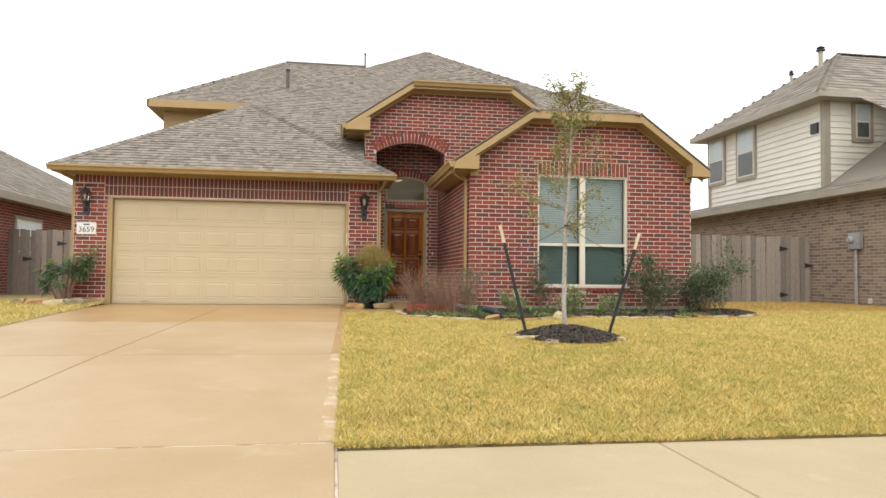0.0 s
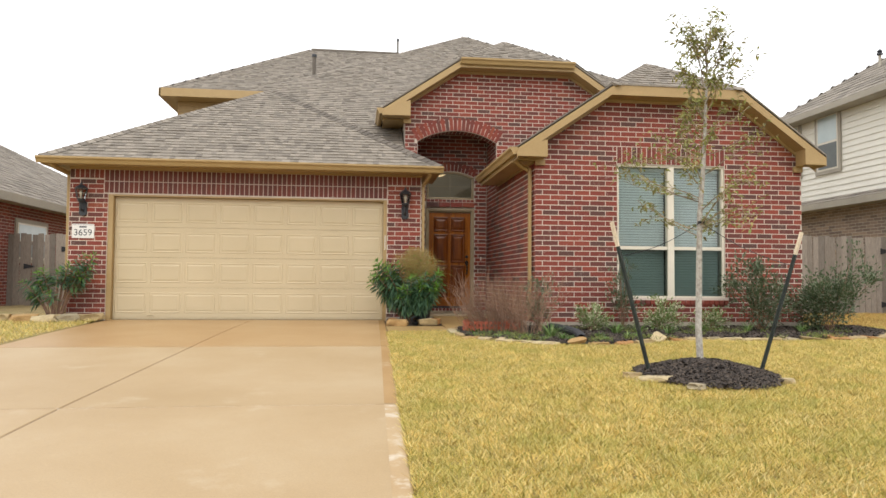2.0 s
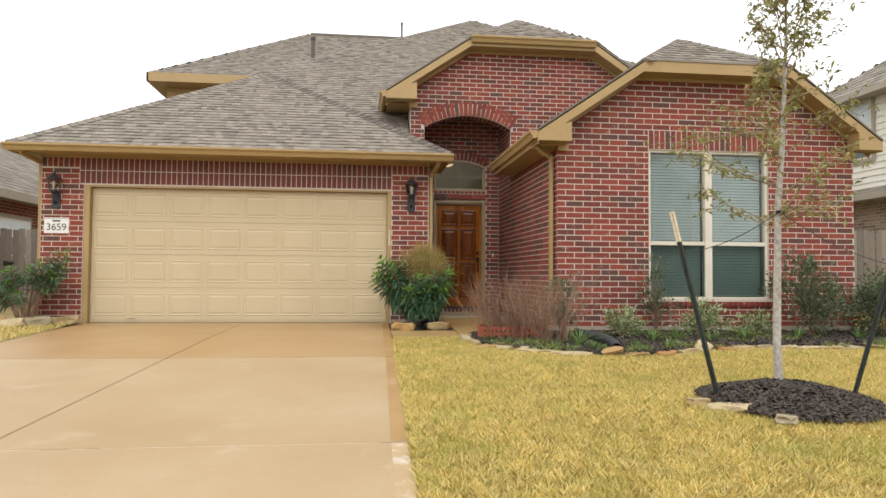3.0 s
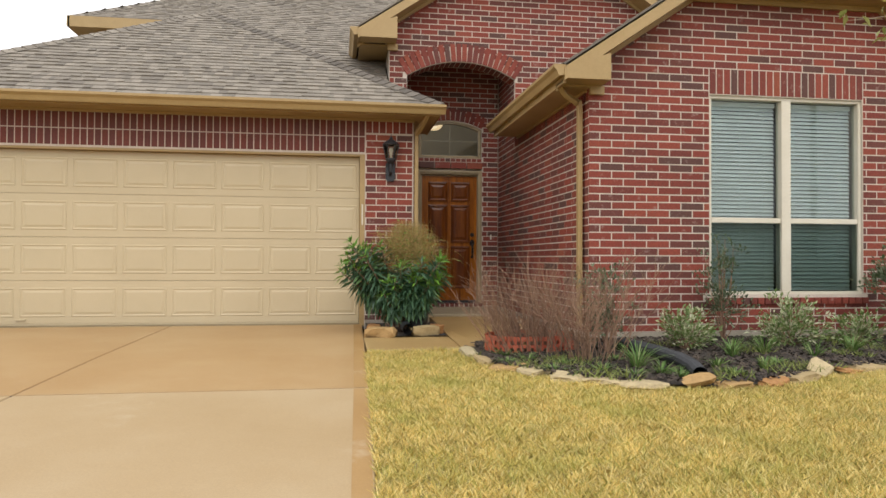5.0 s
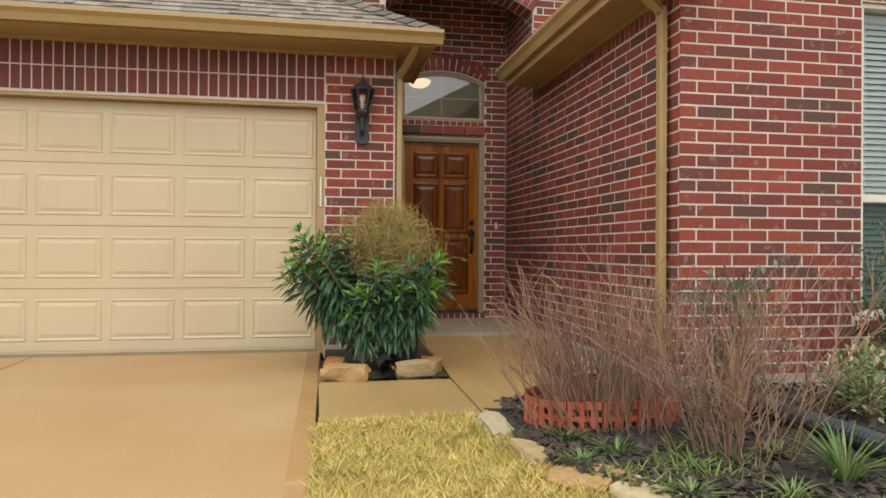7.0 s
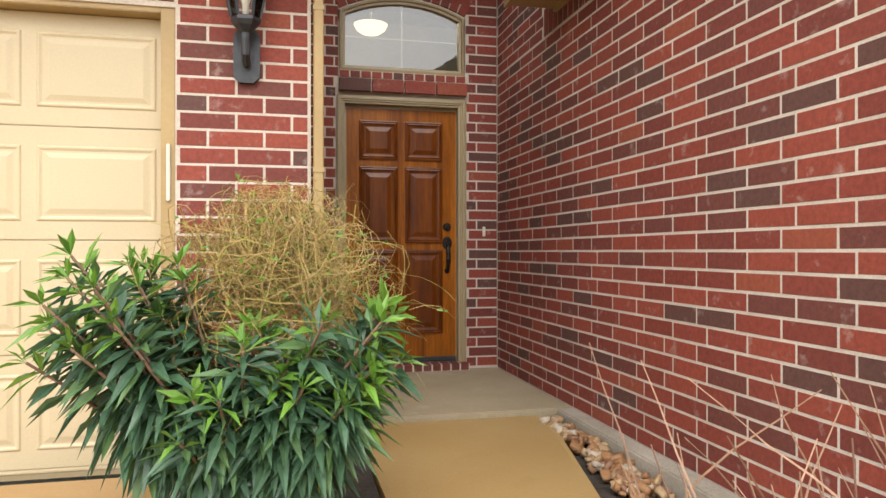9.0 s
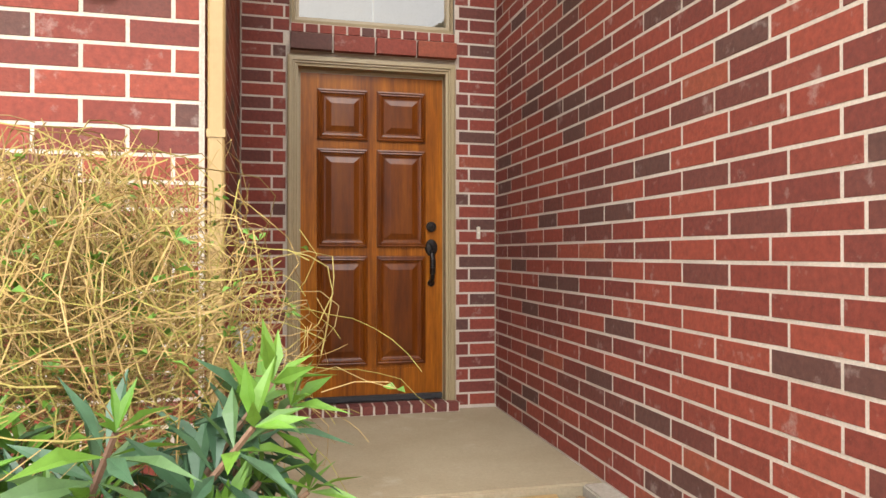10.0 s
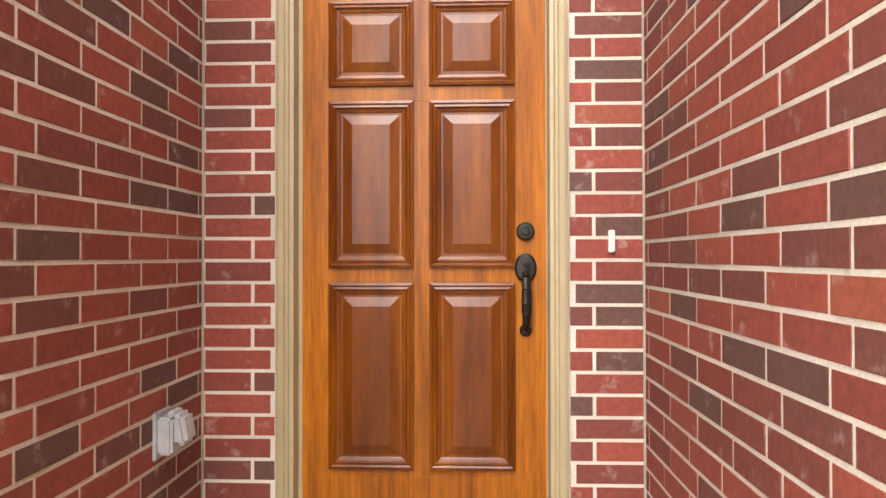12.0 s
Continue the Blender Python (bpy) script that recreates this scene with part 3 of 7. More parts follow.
far = [-900, -300, -100, -40]
xs_g = far + steps(-20, -4.9, 0.5) + steps(-4.6, 0.0, 0.6)[:-1] + [0.02, 0.3] + steps(0.5, 9, 0.25) + steps(9.5, 20, 0.8) + [40, 100, 300, 900]
ys_g = [-900, -300, -100, -40, -14, -9, -6, -3, 0, 1.4] + steps(2, 16, 0.3) + [17, 19, 22, 26, 30, 45, 100, 300, 900]
sheet("ground", xs_g, ys_g, lambda x, y: lawn_z(x, y) - (0.19 if y < 4.2 else 0.11) if (-4.75 < x < 0.06 or y < 4.25) else lawn_z(x, y) - (0.13 if (y > 12.6 and x < 2.4 and x > 0) else 0.02),
      LAWN_SOIL, "dormant golden lawn ground around the house", category="lawn")


def drive_edge(y):
    return profile(y, [(4.4, 0.03), (7.8, 0.09), (11.3, 0.18), (13, 0.215), (15.2, 0.26)])


def drive_mid(y):
    return profile(y, [(4.4, -2.56), (15.2, -2.11)])


def slab_strip(name, x0, x1, ya, yb, mat, parent, zf=drive_z, lift=0.0, thick=0.09, bev=0.006, edge=False):
    ys = steps(ya, yb, 0.5)
    V, F = [], []
    for y in ys:
        z = zf(y) + lift
        x1 = drive_edge(y) if edge is True else drive_mid(y) - 0.007 if edge == "mid" else x1
        x0 = drive_mid(y) + 0.007 if edge is True else x0
        V += [(x0, y, z - thick), (x0, y, z - bev), (x0 + bev, y, z), (x1 - bev, y, z), (x1, y, z - bev), (x1, y, z - thick)]
    for i in range(len(ys) - 1):
        for k in range(5):
            F.append((i * 6 + k, i * 6 + k + 1, i * 6 + k + 7, i * 6 + k + 6))
    F += [(0, 1, 2, 3, 4, 5), tuple(range((len(ys) - 1) * 6 + 5, (len(ys) - 1) * 6 - 1, -1))]
    return obj(name, V, F, mat, parent)


DRIVE_L, DRIVE_R, MID_X = -4.58, 0.2, -2.13
driveway = thing("driveway", (0, 0, 0), "wide tan-stained concrete driveway cut by joints", "driveway", kind="structure")
for ya, yb, mt in ((4.42, 7.83, CONCRETE), (7.845, 11.31, CONCRETE), (11.325, 15.2, CONCRETE_RUST)):
    slab_strip("driveway_slab", DRIVE_L, 0, ya, yb, mt, driveway, edge="mid")
    slab_strip("driveway_slab", 0, 0, ya, yb, mt, driveway, edge=True)
    ys = steps(ya + 0.02, yb - 0.02, 0.3)
    obj("trowelled_border", [(drive_edge(y) - e, y, drive_z(y) + 0.002) for y in ys for e in (0.11, 0.012)], [(2 * i, 2 * i + 1, 2 * i + 3, 2 * i + 2) for i in range(len(ys) - 1)], BORDER_WORN if ya < 7 else CONCRETE_BORDER, driveway)
slab_strip("driveway_apron", -5.2, 0.02, -6.0, 4.4, CONCRETE, driveway)
boxed("driveway_joint", (DRIVE_L, DRIVE_R, 4.36, 15.25, -0.06, 0.0), JOINT, driveway)
for (ya, yb, x0, x1) in ((7.831, 7.843, DRIVE_L, DRIVE_R - 0.1), (11.311, 11.323, DRIVE_L, DRIVE_R - 0.06), (4.401, 4.419, -5.1, 0.0)):
    z = drive_z(ya) - 0.0015
    boxed("joint_filler", (x0, x1, ya, yb, z - 0.03, z), WHITE_TRACE if ya < 11 else JOINT, driveway)
ys = steps(4.42, 15.2, 0.4)
obj("joint_filler", [(drive_mid(y) + s * 0.0065, y, drive_z(y) - 0.007) for y in ys for s in (-1, 1)], [(2 * i, 2 * i + 1, 2 * i + 3, 2 * i + 2) for i in range(len(ys) - 1)], JOINT, driveway)

pavement = thing("pavement", (0, 0, 0), "pale tan concrete public pavement slabs", "pavement", kind="structure")
for x0, x1 in ((0.035, 2.05), (2.062, 3.9), (3.912, 5.8), (5.812, 7.6), (7.612, 9.4), (9.412, 14)):
    slab_strip("pavement_slab", x0, x1, 2.75, 4.22, PAVING, pavement, lift=-0.005, thick=0.14)
for x0, x1 in ((-9.5, -7.3), (-7.29, -5.21)):
    slab_strip("pavement_slab", x0, x1, 2.75, 4.22, PAVING, pavement, lift=-0.005, thick=0.14)
boxed("joint_filler", (0.018, 0.037, 2.75, 4.4, -0.1, 0.035), WHITE_TRACE, pavement)
road = sheet("road", [-900, -100, -20, 0, 20, 100, 900], [-15, -12, -9, -6.05], lambda x, y: -0.2, ASPHALT, "grey asphalt street behind the pavement", category="road")

# front walk, porch and step
walk_path = thing("front_walk", (0, 0, 0), "tan-stained concrete front walk leading to the porch", "walkway", kind="structure")
slab_strip("walk_slab", 0.235, 1.18, 12.84, 13.86, WALK_CONCRETE, walk_path, lift=0.01)
obj("walk_curve", *(lambda o: ([(x, y, drive_z(y) + 0.011 + 0.04 * smooth((y - 13.4) / 2.2)) for x, y in o] + [(x, y, drive_z(y) - 0.08) for x, y in o], [tuple(range(len(o)))] + [(i, len(o) + i, len(o) + (i + 1) % len(o), (i + 1) % len(o)) for i in range(len(o))]))(
    [(1.185, 12.84), (1.45, 12.98), (1.75, 13.35), (1.98, 13.9), (2.1, 14.5), (2.24, 15.2), (2.3, 15.72), (1.2, 15.72), (1.2, 14.6), (1.185, 13.95)]), WALK_CONCRETE, walk_path)
porch_floor = thing("porch_floor", (0, 0, 0), "pale concrete porch slab with damp stains", "porch floor", kind="structure")
boxed("porch_slab", (0.92, 2.53, 15.735, 17.29, 0.3, 0.545), PORCH_CONCRETE, porch_floor, bevel=0.01)
boxed("porch_curb", (2.42, 2.53, 13.1, 15.72, 0.3, 0.548), SLAB, porch_floor, bevel=0.008)
sill_bricks = thing("brick_threshold", (1.72, 17.2, 0.545), "row of small dark red bricks under the door", "brick sill", kind="structure")
boxed("mortar_bed", (-0.54, 0.545, 0.004, 0.13, 0.0, 0.052), MORTAR, sill_bricks)
sill_me = bpy.data.meshes.new("brick")
bm = box(bmesh.new(), -0.0325, 0.0325, 0.0, 0.12, 0.002, 0.058, 0.003)
bm.to_mesh(sill_me)
bm.free()
sill_me.materials.append(BRICK_PLUM)
for i in range(14):
    ob = new("brick", sill_me)
    ob.parent = sill_bricks
    ob.matrix_basis = pose(-0.503 + i * 0.0776, 0.0, 0.0)

# ---------------------------------------------------------------- brick house: walls
GY, GX0, GX1 = 15.22, -5.265, 0.908           # garage front
OX0, OX1, OZ = -4.62, 0.285, 2.675              # its opening
WY, WX0, WX1 = 13.07, 2.53, 7.05             # wing front
DY, AX = 17.29, 0.92                          # door wall, alcove's near side
AY = 16.2                                     # arched porch wall
B = PROUD

wall_garage = thing("wall_garage", (0, 0, 0), "red brick garage front with soldier courses above the door", "wall", kind="structure")
bm = bmesh.new()
box(bm, GX0, OX0, GY + B, GY + 0.25, 0.4, 2.67)
box(bm, OX1, GX1, GY + B, GY + 0.25, 0.4, 2.67)
box(bm, GX0, GX1, GY + B, GY + 0.25, 2.67, 3.3)
box(bm, GX0, GX0 + 0.2, GY + 0.25, 23, 0.4, 3.3)
part("mortar_backing", bm, MORTAR, wall_garage)
boxed("slab_edge", (GX0 - 0.01, OX0 - 0.01, GY - 0.03, GY + 0.1, 0.3, 0.52), SLAB, wall_garage)
boxed("slab_edge", (OX1 + 0.01, GX1, GY - 0.03, GY + 0.1, 0.3, 0.52), SLAB, wall_garage)
pcs = courses(FRONT, (0, GY + B, 0), 0.502, 2.94, lambda a, b: [(GX0, OX0), (OX1, GX1)] if b < 2.7 else [(GX0, OX0 - 0.07), (OX1 + 0.005, GX1)], lambda u, z: 0 if u > 0 else 1, shift=-0.0945, course=0.0838, length=0.263)
GARAGE_SOLDIERS = soldiers(FRONT, (0, GY + B, 0), OX0 - 0.07, OX1, 2.69, 2.9, 2)
GARAGE_SOLDIERS += soldiers(FRONT, (0, GY + B, 0), OX0 - 0.07, OX1, 2.9, 3.12, 3)
pcs += soldiers(FRONT, (0, GY + B, 0), OX1 + 0.005, GX1, 2.945, 3.13, 2) + soldiers(FRONT, (0, GY + B, 0), GX0, OX0 - 0.075, 2.945, 3.13, 2)
GARAGE_BRICKS = pcs

wall_alcove = thing("wall_alcove", (0, 0, 0), "dark red brick side wall of the entry alcove", "wall", kind="structure")
boxed("mortar_backing", (AX - 0.25, AX - B, GY + 0.26, DY + 0.25, 0.4, 3.12), MORTAR, wall_alcove)
boxed("mortar_corner", (AX - 0.1, AX - B, GY + B + 0.004, GY + 0.26, 0.4, 3.12), MORTAR, wall_alcove)
boxed("mortar_upper", (AX - 0.25, AX - B, AY + 0.32, DY + 0.25, 3.12, 4.75), MORTAR, wall_alcove)
ALCOVE_BRICKS = courses(FACE_RIGHT, (AX - B, 0, 0), 0.5576, 4.6, lambda a, b: [(GY + 0.012 if b < 3.13 else AY + 0.03, DY)], lambda u, z: z, shift=0.021, stagger=0.716)

TX0, TX1, TZ0, TZS, TRISE = 1.225, 2.243, 2.955, 3.43, 0.125   # transom
DX0, DX1, DZ0, DZ1 = 1.2, 2.253, 0.605, 2.752                 # door frame
wall_door = thing("wall_door", (0, 0, 0), "red brick wall round the front door and transom", "wall", kind="structure")
bm = bmesh.new()
box(bm, AX - B, DX0, DY + B, DY + 0.3, 0.4, 4.75)
box(bm, DX1, WX0 + 0.2, DY + B, DY + 0.3, 0.4, 4.75)
box(bm, DX0, DX1, DY + B, DY + 0.3, DZ1, TZ0)
n = 14
tcx, thalf = (TX0 + TX1) / 2, (TX1 - TX0) / 2
bm2 = [(DX0, 4.75), (DX0, TZS)] + [(TX0 + (TX1 - TX0) * i / n, arch_z(TX0 + (TX1 - TX0) * i / n, tcx, thalf + 1e-6, TZS, TRISE)) for i in range(n + 1)] + [(DX1, TZS), (DX1, 4.75)]
prism(bm, bm2, 0.29, Matrix.Translation((0, DY + B, 0)))
part("mortar_backing", bm, MORTAR, wall_door)


def door_spans(a, b):
    m = (a + b) / 2
    if m < DZ1 + 0.16:
        return cut(AX, WX0, [(DX0 - 0.004, DX1 + 0.004)])
    if m < TZS:
        return cut(AX, WX0, [(TX0 - 0.008, TX1 + 0.008)])
    w = arch_half(m, tcx, thalf + 0.04, TZS, TRISE + 0.14)
    return cut(AX, WX0, [(tcx - w, tcx + w)] if w > 0.02 else [])


DOOR_BRICKS = courses(FRONT, (0, DY + B, 0), 0.5576, 3.5434, lambda a, b: [(l, min(r, 1.72)) for l, r in door_spans(a, b) if l < 1.7], lambda u, z: z, shift=-0.092, stagger=0.716)
DOOR_BRICKS += courses(FRONT, (0, DY + B, 0), 0.5576, 3.5434, lambda a, b: [(max(l, 1.72), r) for l, r in door_spans(a, b) if r > 1.74], lambda u, z: z, shift=0.0585, stagger=0.716)
DOOR_BRICKS += courses(FRONT, (0, DY + B, 0), 3.5434, 4.6, door_spans, lambda u, z: z, shift=0.0585)
DOOR_BRICKS += arch_ring(FRONT, (0, DY + B, 0), tcx, thalf + 0.005, TZS + 0.005, TRISE, 0.2, rank=1)
DOOR_BRICKS += soldiers(FRONT, (0, DY - 0.02, 0), TX0 - 0.01, TX1 + 0.01, 2.888, 2.952, 1, step=0.085)
DOOR_BRICKS += [(1, m, w, h, 0.05) for _, m, w, h, d in soldiers(FRONT, (0, DY - 0.015, 0), TX0 - 0.015, TX1 + 0.015, 2.775, 2.885, 1, step=0.26)]
boxed("ledge_core", (TX0 - 0.01, TX1 + 0.01, DY - 0.018, DY + 0.008, 2.778, 2.95), MORTAR, wall_door)
for x0 in (AX + 0.003, WX0 - 0.009):
    boxed("corner_caulk", (x0, x0 + 0.006, DY - 0.01, DY - 0.004, 0.56, 4.5), SLAB, wall_door, "grey caulked corner joint")
wall_wing_side = thing("wall_wing_side", (0, 0, 0), "long red and brown brick side wall beside the front walk", "wall", kind="structure")
boxed("mortar_backing", (WX0 + B, WX0 + 0.25, WY + 0.25, DY + 0.25, 0.3, 3.18), MORTAR, wall_wing_side)
boxed("mortar_corner", (WX0 + B + 0.001, WX0 + 0.25, WY + B + 0.004, WY + 0.25, 0.3, 3.3), MORTAR, wall_wing_side)
SIDE_BRICKS = courses(FACE_LEFT, (WX0 + B, 0, 0), 0.5429, 2.97, lambda a, b: [(-DY, -WY + JOINT_W / 2)], lambda u, z: u, shift=0.1257, length=0.2643, stagger=0.284)
SIDE_BRICKS += soldiers(FACE_LEFT, (WX0 + B, 0, 0), -16.22, -(WY + 0.008), 2.972, 3.17, -14.0)
SIDE_BRICKS += courses(FACE_LEFT, (WX0 + B, 0, 0), 2.972, 4.5, lambda a, b: [(-DY, -(AY + 0.03))], lambda u, z: u, shift=0.035)
boxed("mortar_upper", (WX0 + B, WX0 + 0.25, AY + 0.02, DY, 3.18, 4.75), MORTAR, wall_wing_side)

# wing front with its clipped gable
WFX0, WFX1, WFZ, WEZ = 3.72, 5.86, 4.2, 3.36   # flat top of the brick field, its height, brick height at the corners
QX0, QX1, QZ0, QZ1 = 3.88, 5.7, 0.945, 3.09   # window


def wing_spans(a, b):
    m = (a + b) / 2
    l, r = WX0 - JOINT_W / 2, WX1 + JOINT_W / 2
    if m > WEZ:
        k = (m - WEZ) / (WFZ - WEZ)
        l, r = WX0 + (WFX0 - WX0) * k, WX1 + (WFX1 - WX1) * k
    holes = []
    if QZ0 - 0.15 < m < QZ0:
        holes = [(QX0 - 0.05, QX1 + 0.05)] if m > QZ0 - 0.11 else []
    elif QZ0 <= m < QZ1:
        holes = [(QX0, QX1)]
    elif QZ1 <= m < QZ1 + 0.28:
        holes = [(QX0 - 0.006, QX1 + 0.006)]
    return cut(l, r, holes)


wall_wing_front = thing("wall_wing_front", (0, 0, 0), "red brick wing front with clipped gable and tall window", "wall", kind="structure")
bm = bmesh.new()
box(bm, WX0 + B, QX0, WY + B, WY + 0.25, 0.3, QZ1)
box(bm, QX1, WX1, WY + B, WY + 0.25, 0.3, QZ1)
box(bm, QX0, QX1, WY + B, WY + 0.25, 0.3, QZ0)
prism(bm, [(WX0 + B, QZ1), (WX1, QZ1), (WX1, WEZ + 0.03), (WFX1, WFZ + 0.02), (WFX0, WFZ + 0.02), (WX0 + B, WEZ + 0.03)], 0.24, Matrix.Translation((0, WY + B, 0)))
box(bm, WX1 - 0.2, WX1, WY + 0.25, 25, 0.3, 3.2)
part("mortar_backing", bm, MORTAR, wall_wing_front)
boxed("slab_edge", (WX0 - 0.012, WX1 + 0.01, WY - 0.02, WY + 0.1, 0.2, 0.56), SLAB, wall_wing_front)
WING_BRICKS = courses(FRONT, (0, WY + B, 0), 0.549, WFZ - 0.1, wing_spans, lambda u, z: abs(u - 3.0) + 0.3 * z, shift=0.198, length=0.258)
WING_BRICKS += soldiers(FRONT, (0, WY + B, 0), QX0 - 0.006, QX1 + 0.006, QZ1 + 0.004, QZ1 + 0.2835, 0.1)
WING_BRICKS += [(0.1, m, w, h, 0.035) for _, m, w, h, d in soldiers(FRONT, (0, WY + 0.004, 0), QX0 - 0.05, QX1 + 0.05, QZ0 - 0.11, QZ0 - 0.03, 0)]
WING_BRICKS += [(0.2, m, w, h, d + 0.004) for _, m, w, h, d in soldiers(FRONT, (0, WY + B, 0), WFX0 - 0.05, WFX1 + 0.05, WFZ - 0.1, WFZ, 0)]
slope = math.atan2(WFZ - WEZ, WFX0 - WX0)
rl = math.hypot(WFZ - WEZ, WFX0 - WX0)
for sgn, cx in ((1, WX0), (-1, WX1)):
    for i in range(int(rl / 0.083)):
        s = (i + 0.5) * 0.083
        m = Matrix.Translation((cx + sgn * s * math.cos(slope), WY + B, WEZ + s * math.sin(slope) - 0.05)) @ Matrix.Rotation(-sgn * slope, 4, "Y")
        WING_BRICKS.append((0.3 + s, m, 0.0715, 0.1, PROUD + 0.006))

# arched porch wall, its clipped gable above
PX0, PX1, PFX0, PFX1, PFZ, PEZ = 0.66, 5.35, 1.82, 3.98, 5.5, 4.72
ARX, ARH, ARZ, ARR = 1.725, 0.805, 3.98, 0.235


def porch_spans(a, b):
    m = (a + b) / 2
    l, r = PX0, PX1
    if m > PEZ:
        k = (m - PEZ) / (PFZ - PEZ)
        l, r = PX0 + (PFX0 - PX0) * k, PX1 + (PFX1 - PX1) * k
    if m < ARZ:
        return cut(l, r, [(ARX - ARH, ARX + ARH)])
    w = arch_half(m, ARX, ARH + 0.04, ARZ, ARR + 0.2)
    return cut(l, r, [(ARX - w, ARX + w)] if w > 0.03 else [])


wall_porch = thing("wall_porch", (0, 0, 0), "red brick porch gable with a segmental brick arch", "wall", kind="structure")
bm = bmesh.new()
n = 16
arc = [(ARX - ARH + 2 * ARH * i / n, arch_z(ARX - ARH + 2 * ARH * i / n, ARX, ARH + 1e-6, ARZ, ARR)) for i in range(n + 1)]
prism(bm, [(PX0, 3.3), (ARX - ARH, 3.3)] + arc + [(ARX + ARH, 3.3), (PX1, 3.3), (PX1, PEZ + 0.02), (PFX1, PFZ + 0.02), (PFX0, PFZ + 0.02), (PX0, PEZ + 0.02)], 0.3, Matrix.Translation((0, AY + B, 0)))
part("mortar_backing", bm, MORTAR, wall_porch)
PORCH_BRICKS = courses(FRONT, (0, AY + B, 0), 3.3, PFZ - 0.1, porch_spans, lambda u, z: abs(u - 1.7), shift=0.1)
PORCH_BRICKS += arch_ring(FRONT, (0, AY + B, 0), ARX, ARH, ARZ, ARR, 0.27, rank=0)
PORCH_BRICKS += [(0.2, m, w, h, d + 0.004) for _, m, w, h, d in soldiers(FRONT, (0, AY + B, 0), PFX0 - 0.05, PFX1 + 0.05, PFZ - 0.1, PFZ, 0)]
slope_p = math.atan2(PFZ - PEZ, PFX0 - PX0)
rl = math.hypot(PFZ - PEZ, PFX0 - PX0)
for sgn, cx in ((1, PX0), (-1, PX1)):
    for i in range(int(rl / 0.083)):
        s = (i + 0.5) * 0.083
        m = Matrix.Translation((cx + sgn * s * math.cos(slope_p), AY + B, PEZ + s * math.sin(slope_p) - 0.05)) @ Matrix.Rotation(-sgn * slope_p, 4, "Y")
        PORCH_BRICKS.append((0.3 + s, m, 0.0715, 0.1, PROUD + 0.006))
# bricks lining the underside of the arch
for i in range(22):
    a = -1 + 2 * (i + 0.5) / 22
    R = (ARH ** 2 + ARR ** 2) / (2 * ARR)
    th = a * math.asin(ARH / R)
    m = Matrix.Translation((ARX + R * math.sin(th), AY + 0.16, ARZ + ARR - R + R * math.cos(th))) @ Matrix.Rotation(th, 4, "Y") @ Matrix.Rotation(radians(90), 4, "X")
    PORCH_BRICKS.append((0.5, m, 0.066, 0.26, PROUD))
boxed("wall_porch_side", (PX0, PX0 + 0.25, AY + 0.32, 21, 3.3, 4.7), MORTAR, kind="structure", label="brick side of the porch gable above the garage roof", category="wall")
ceiling_alcove = boxed("ceiling", (0.7, 2.75, AY + 0.3, DY + 0.2, 4.6, 4.7), MORTAR, label="shaded flat ceiling of the entry alcove", category="ceiling", kind="structure")

# upper storey and closing walls
wall_upper = thing("wall_upper", (0, 0, 0), "tan lap-sided upper storey behind the garage roof", "wall", kind="structure")
for i in range(16):
    z = 3.6 + i * 0.16
    obj("siding_board", [(-4.93, 20.98, z), (3, 20.98, z), (3, 20.99, z + 0.165), (-4.93, 20.99, z + 0.165), (-4.93, 21.1, z), (3, 21.1, z)], [(0, 1, 2, 3), (0, 4, 5, 1)], TRIM, wall_upper)
boxed("wall_core", (-4.93, 7.0, 21.0, 29.0, 0.4, 5.9), TRIM, wall_upper)
boxed("upper_window_frame", (-3.9, -2.6, 20.93, 20.99, 4.6, 5.65), TRIM, wall_upper)

# ---------------------------------------------------------------- roofs
PITCH = 0.62
roof_main = thing("roof_main", (0, 0, 0), "weathered grey-brown shingle main hip roof", "roof", kind="structure")
pk = (3.1, 24.8, 9.22)
roof_plane(roof_main, [(-2.2, 15.25, 3.3), (0.64, 15.25, 3.3), (0.64, 17.6, 4.757), (6.9, 17.6, 4.757), (8.6, 19.3, 5.81), pk, (-2.2, 19.5, 5.935)], seed=11)
roof_plane(roof_main, [(8.6, 19.3, 5.81), (8.6, 30.3, 5.81), pk], seed=12, exposure=0.3, tab=0.8)
hip_caps(roof_main, (8.6, 19.3, 5.82), pk)
roof_upper = thing("roof_upper", (0, 0, 0), "weathered shingle roof of the upper storey", "roof", kind="structure")
roof_plane(roof_upper, [(-5.22, 20.5, 5.98), (3.0, 20.5, 5.98), (1.0, 24.7, 8.5), (-1.8, 24.7, 8.5)], seed=13)
roof_plane(roof_upper, [(-5.22, 29.3, 5.98), (-5.22, 20.5, 5.98), (-1.8, 24.7, 8.5)], seed=14, exposure=0.3, tab=0.8)
roof_plane(roof_upper, [(3.0, 29.3, 5.98), (-5.22, 29.3, 5.98), (-1.8, 24.7, 8.5), (3.0, 24.7, 8.5)], seed=15, exposure=0.3, tab=0.8)
hip_caps(roof_upper, (-5.22, 20.5, 5.99), (-1.8, 24.7, 8.52))
boxed("fascia_board", (-5.25, -1.5, 20.44, 20.49, 5.78, 5.99), TRIM, roof_upper)
boxed("fascia_board", (-5.27, -5.22, 20.44, 29.3, 5.78, 5.99), TRIM, roof_upper)
boxed("soffit_panel", (-5.22, 0, 20.49, 21.1, 5.78, 5.8), TRIM, roof_upper)
boxed("soffit_panel", (-5.22, -4.9, 21.1, 29, 5.78, 5.8), TRIM, roof_upper)
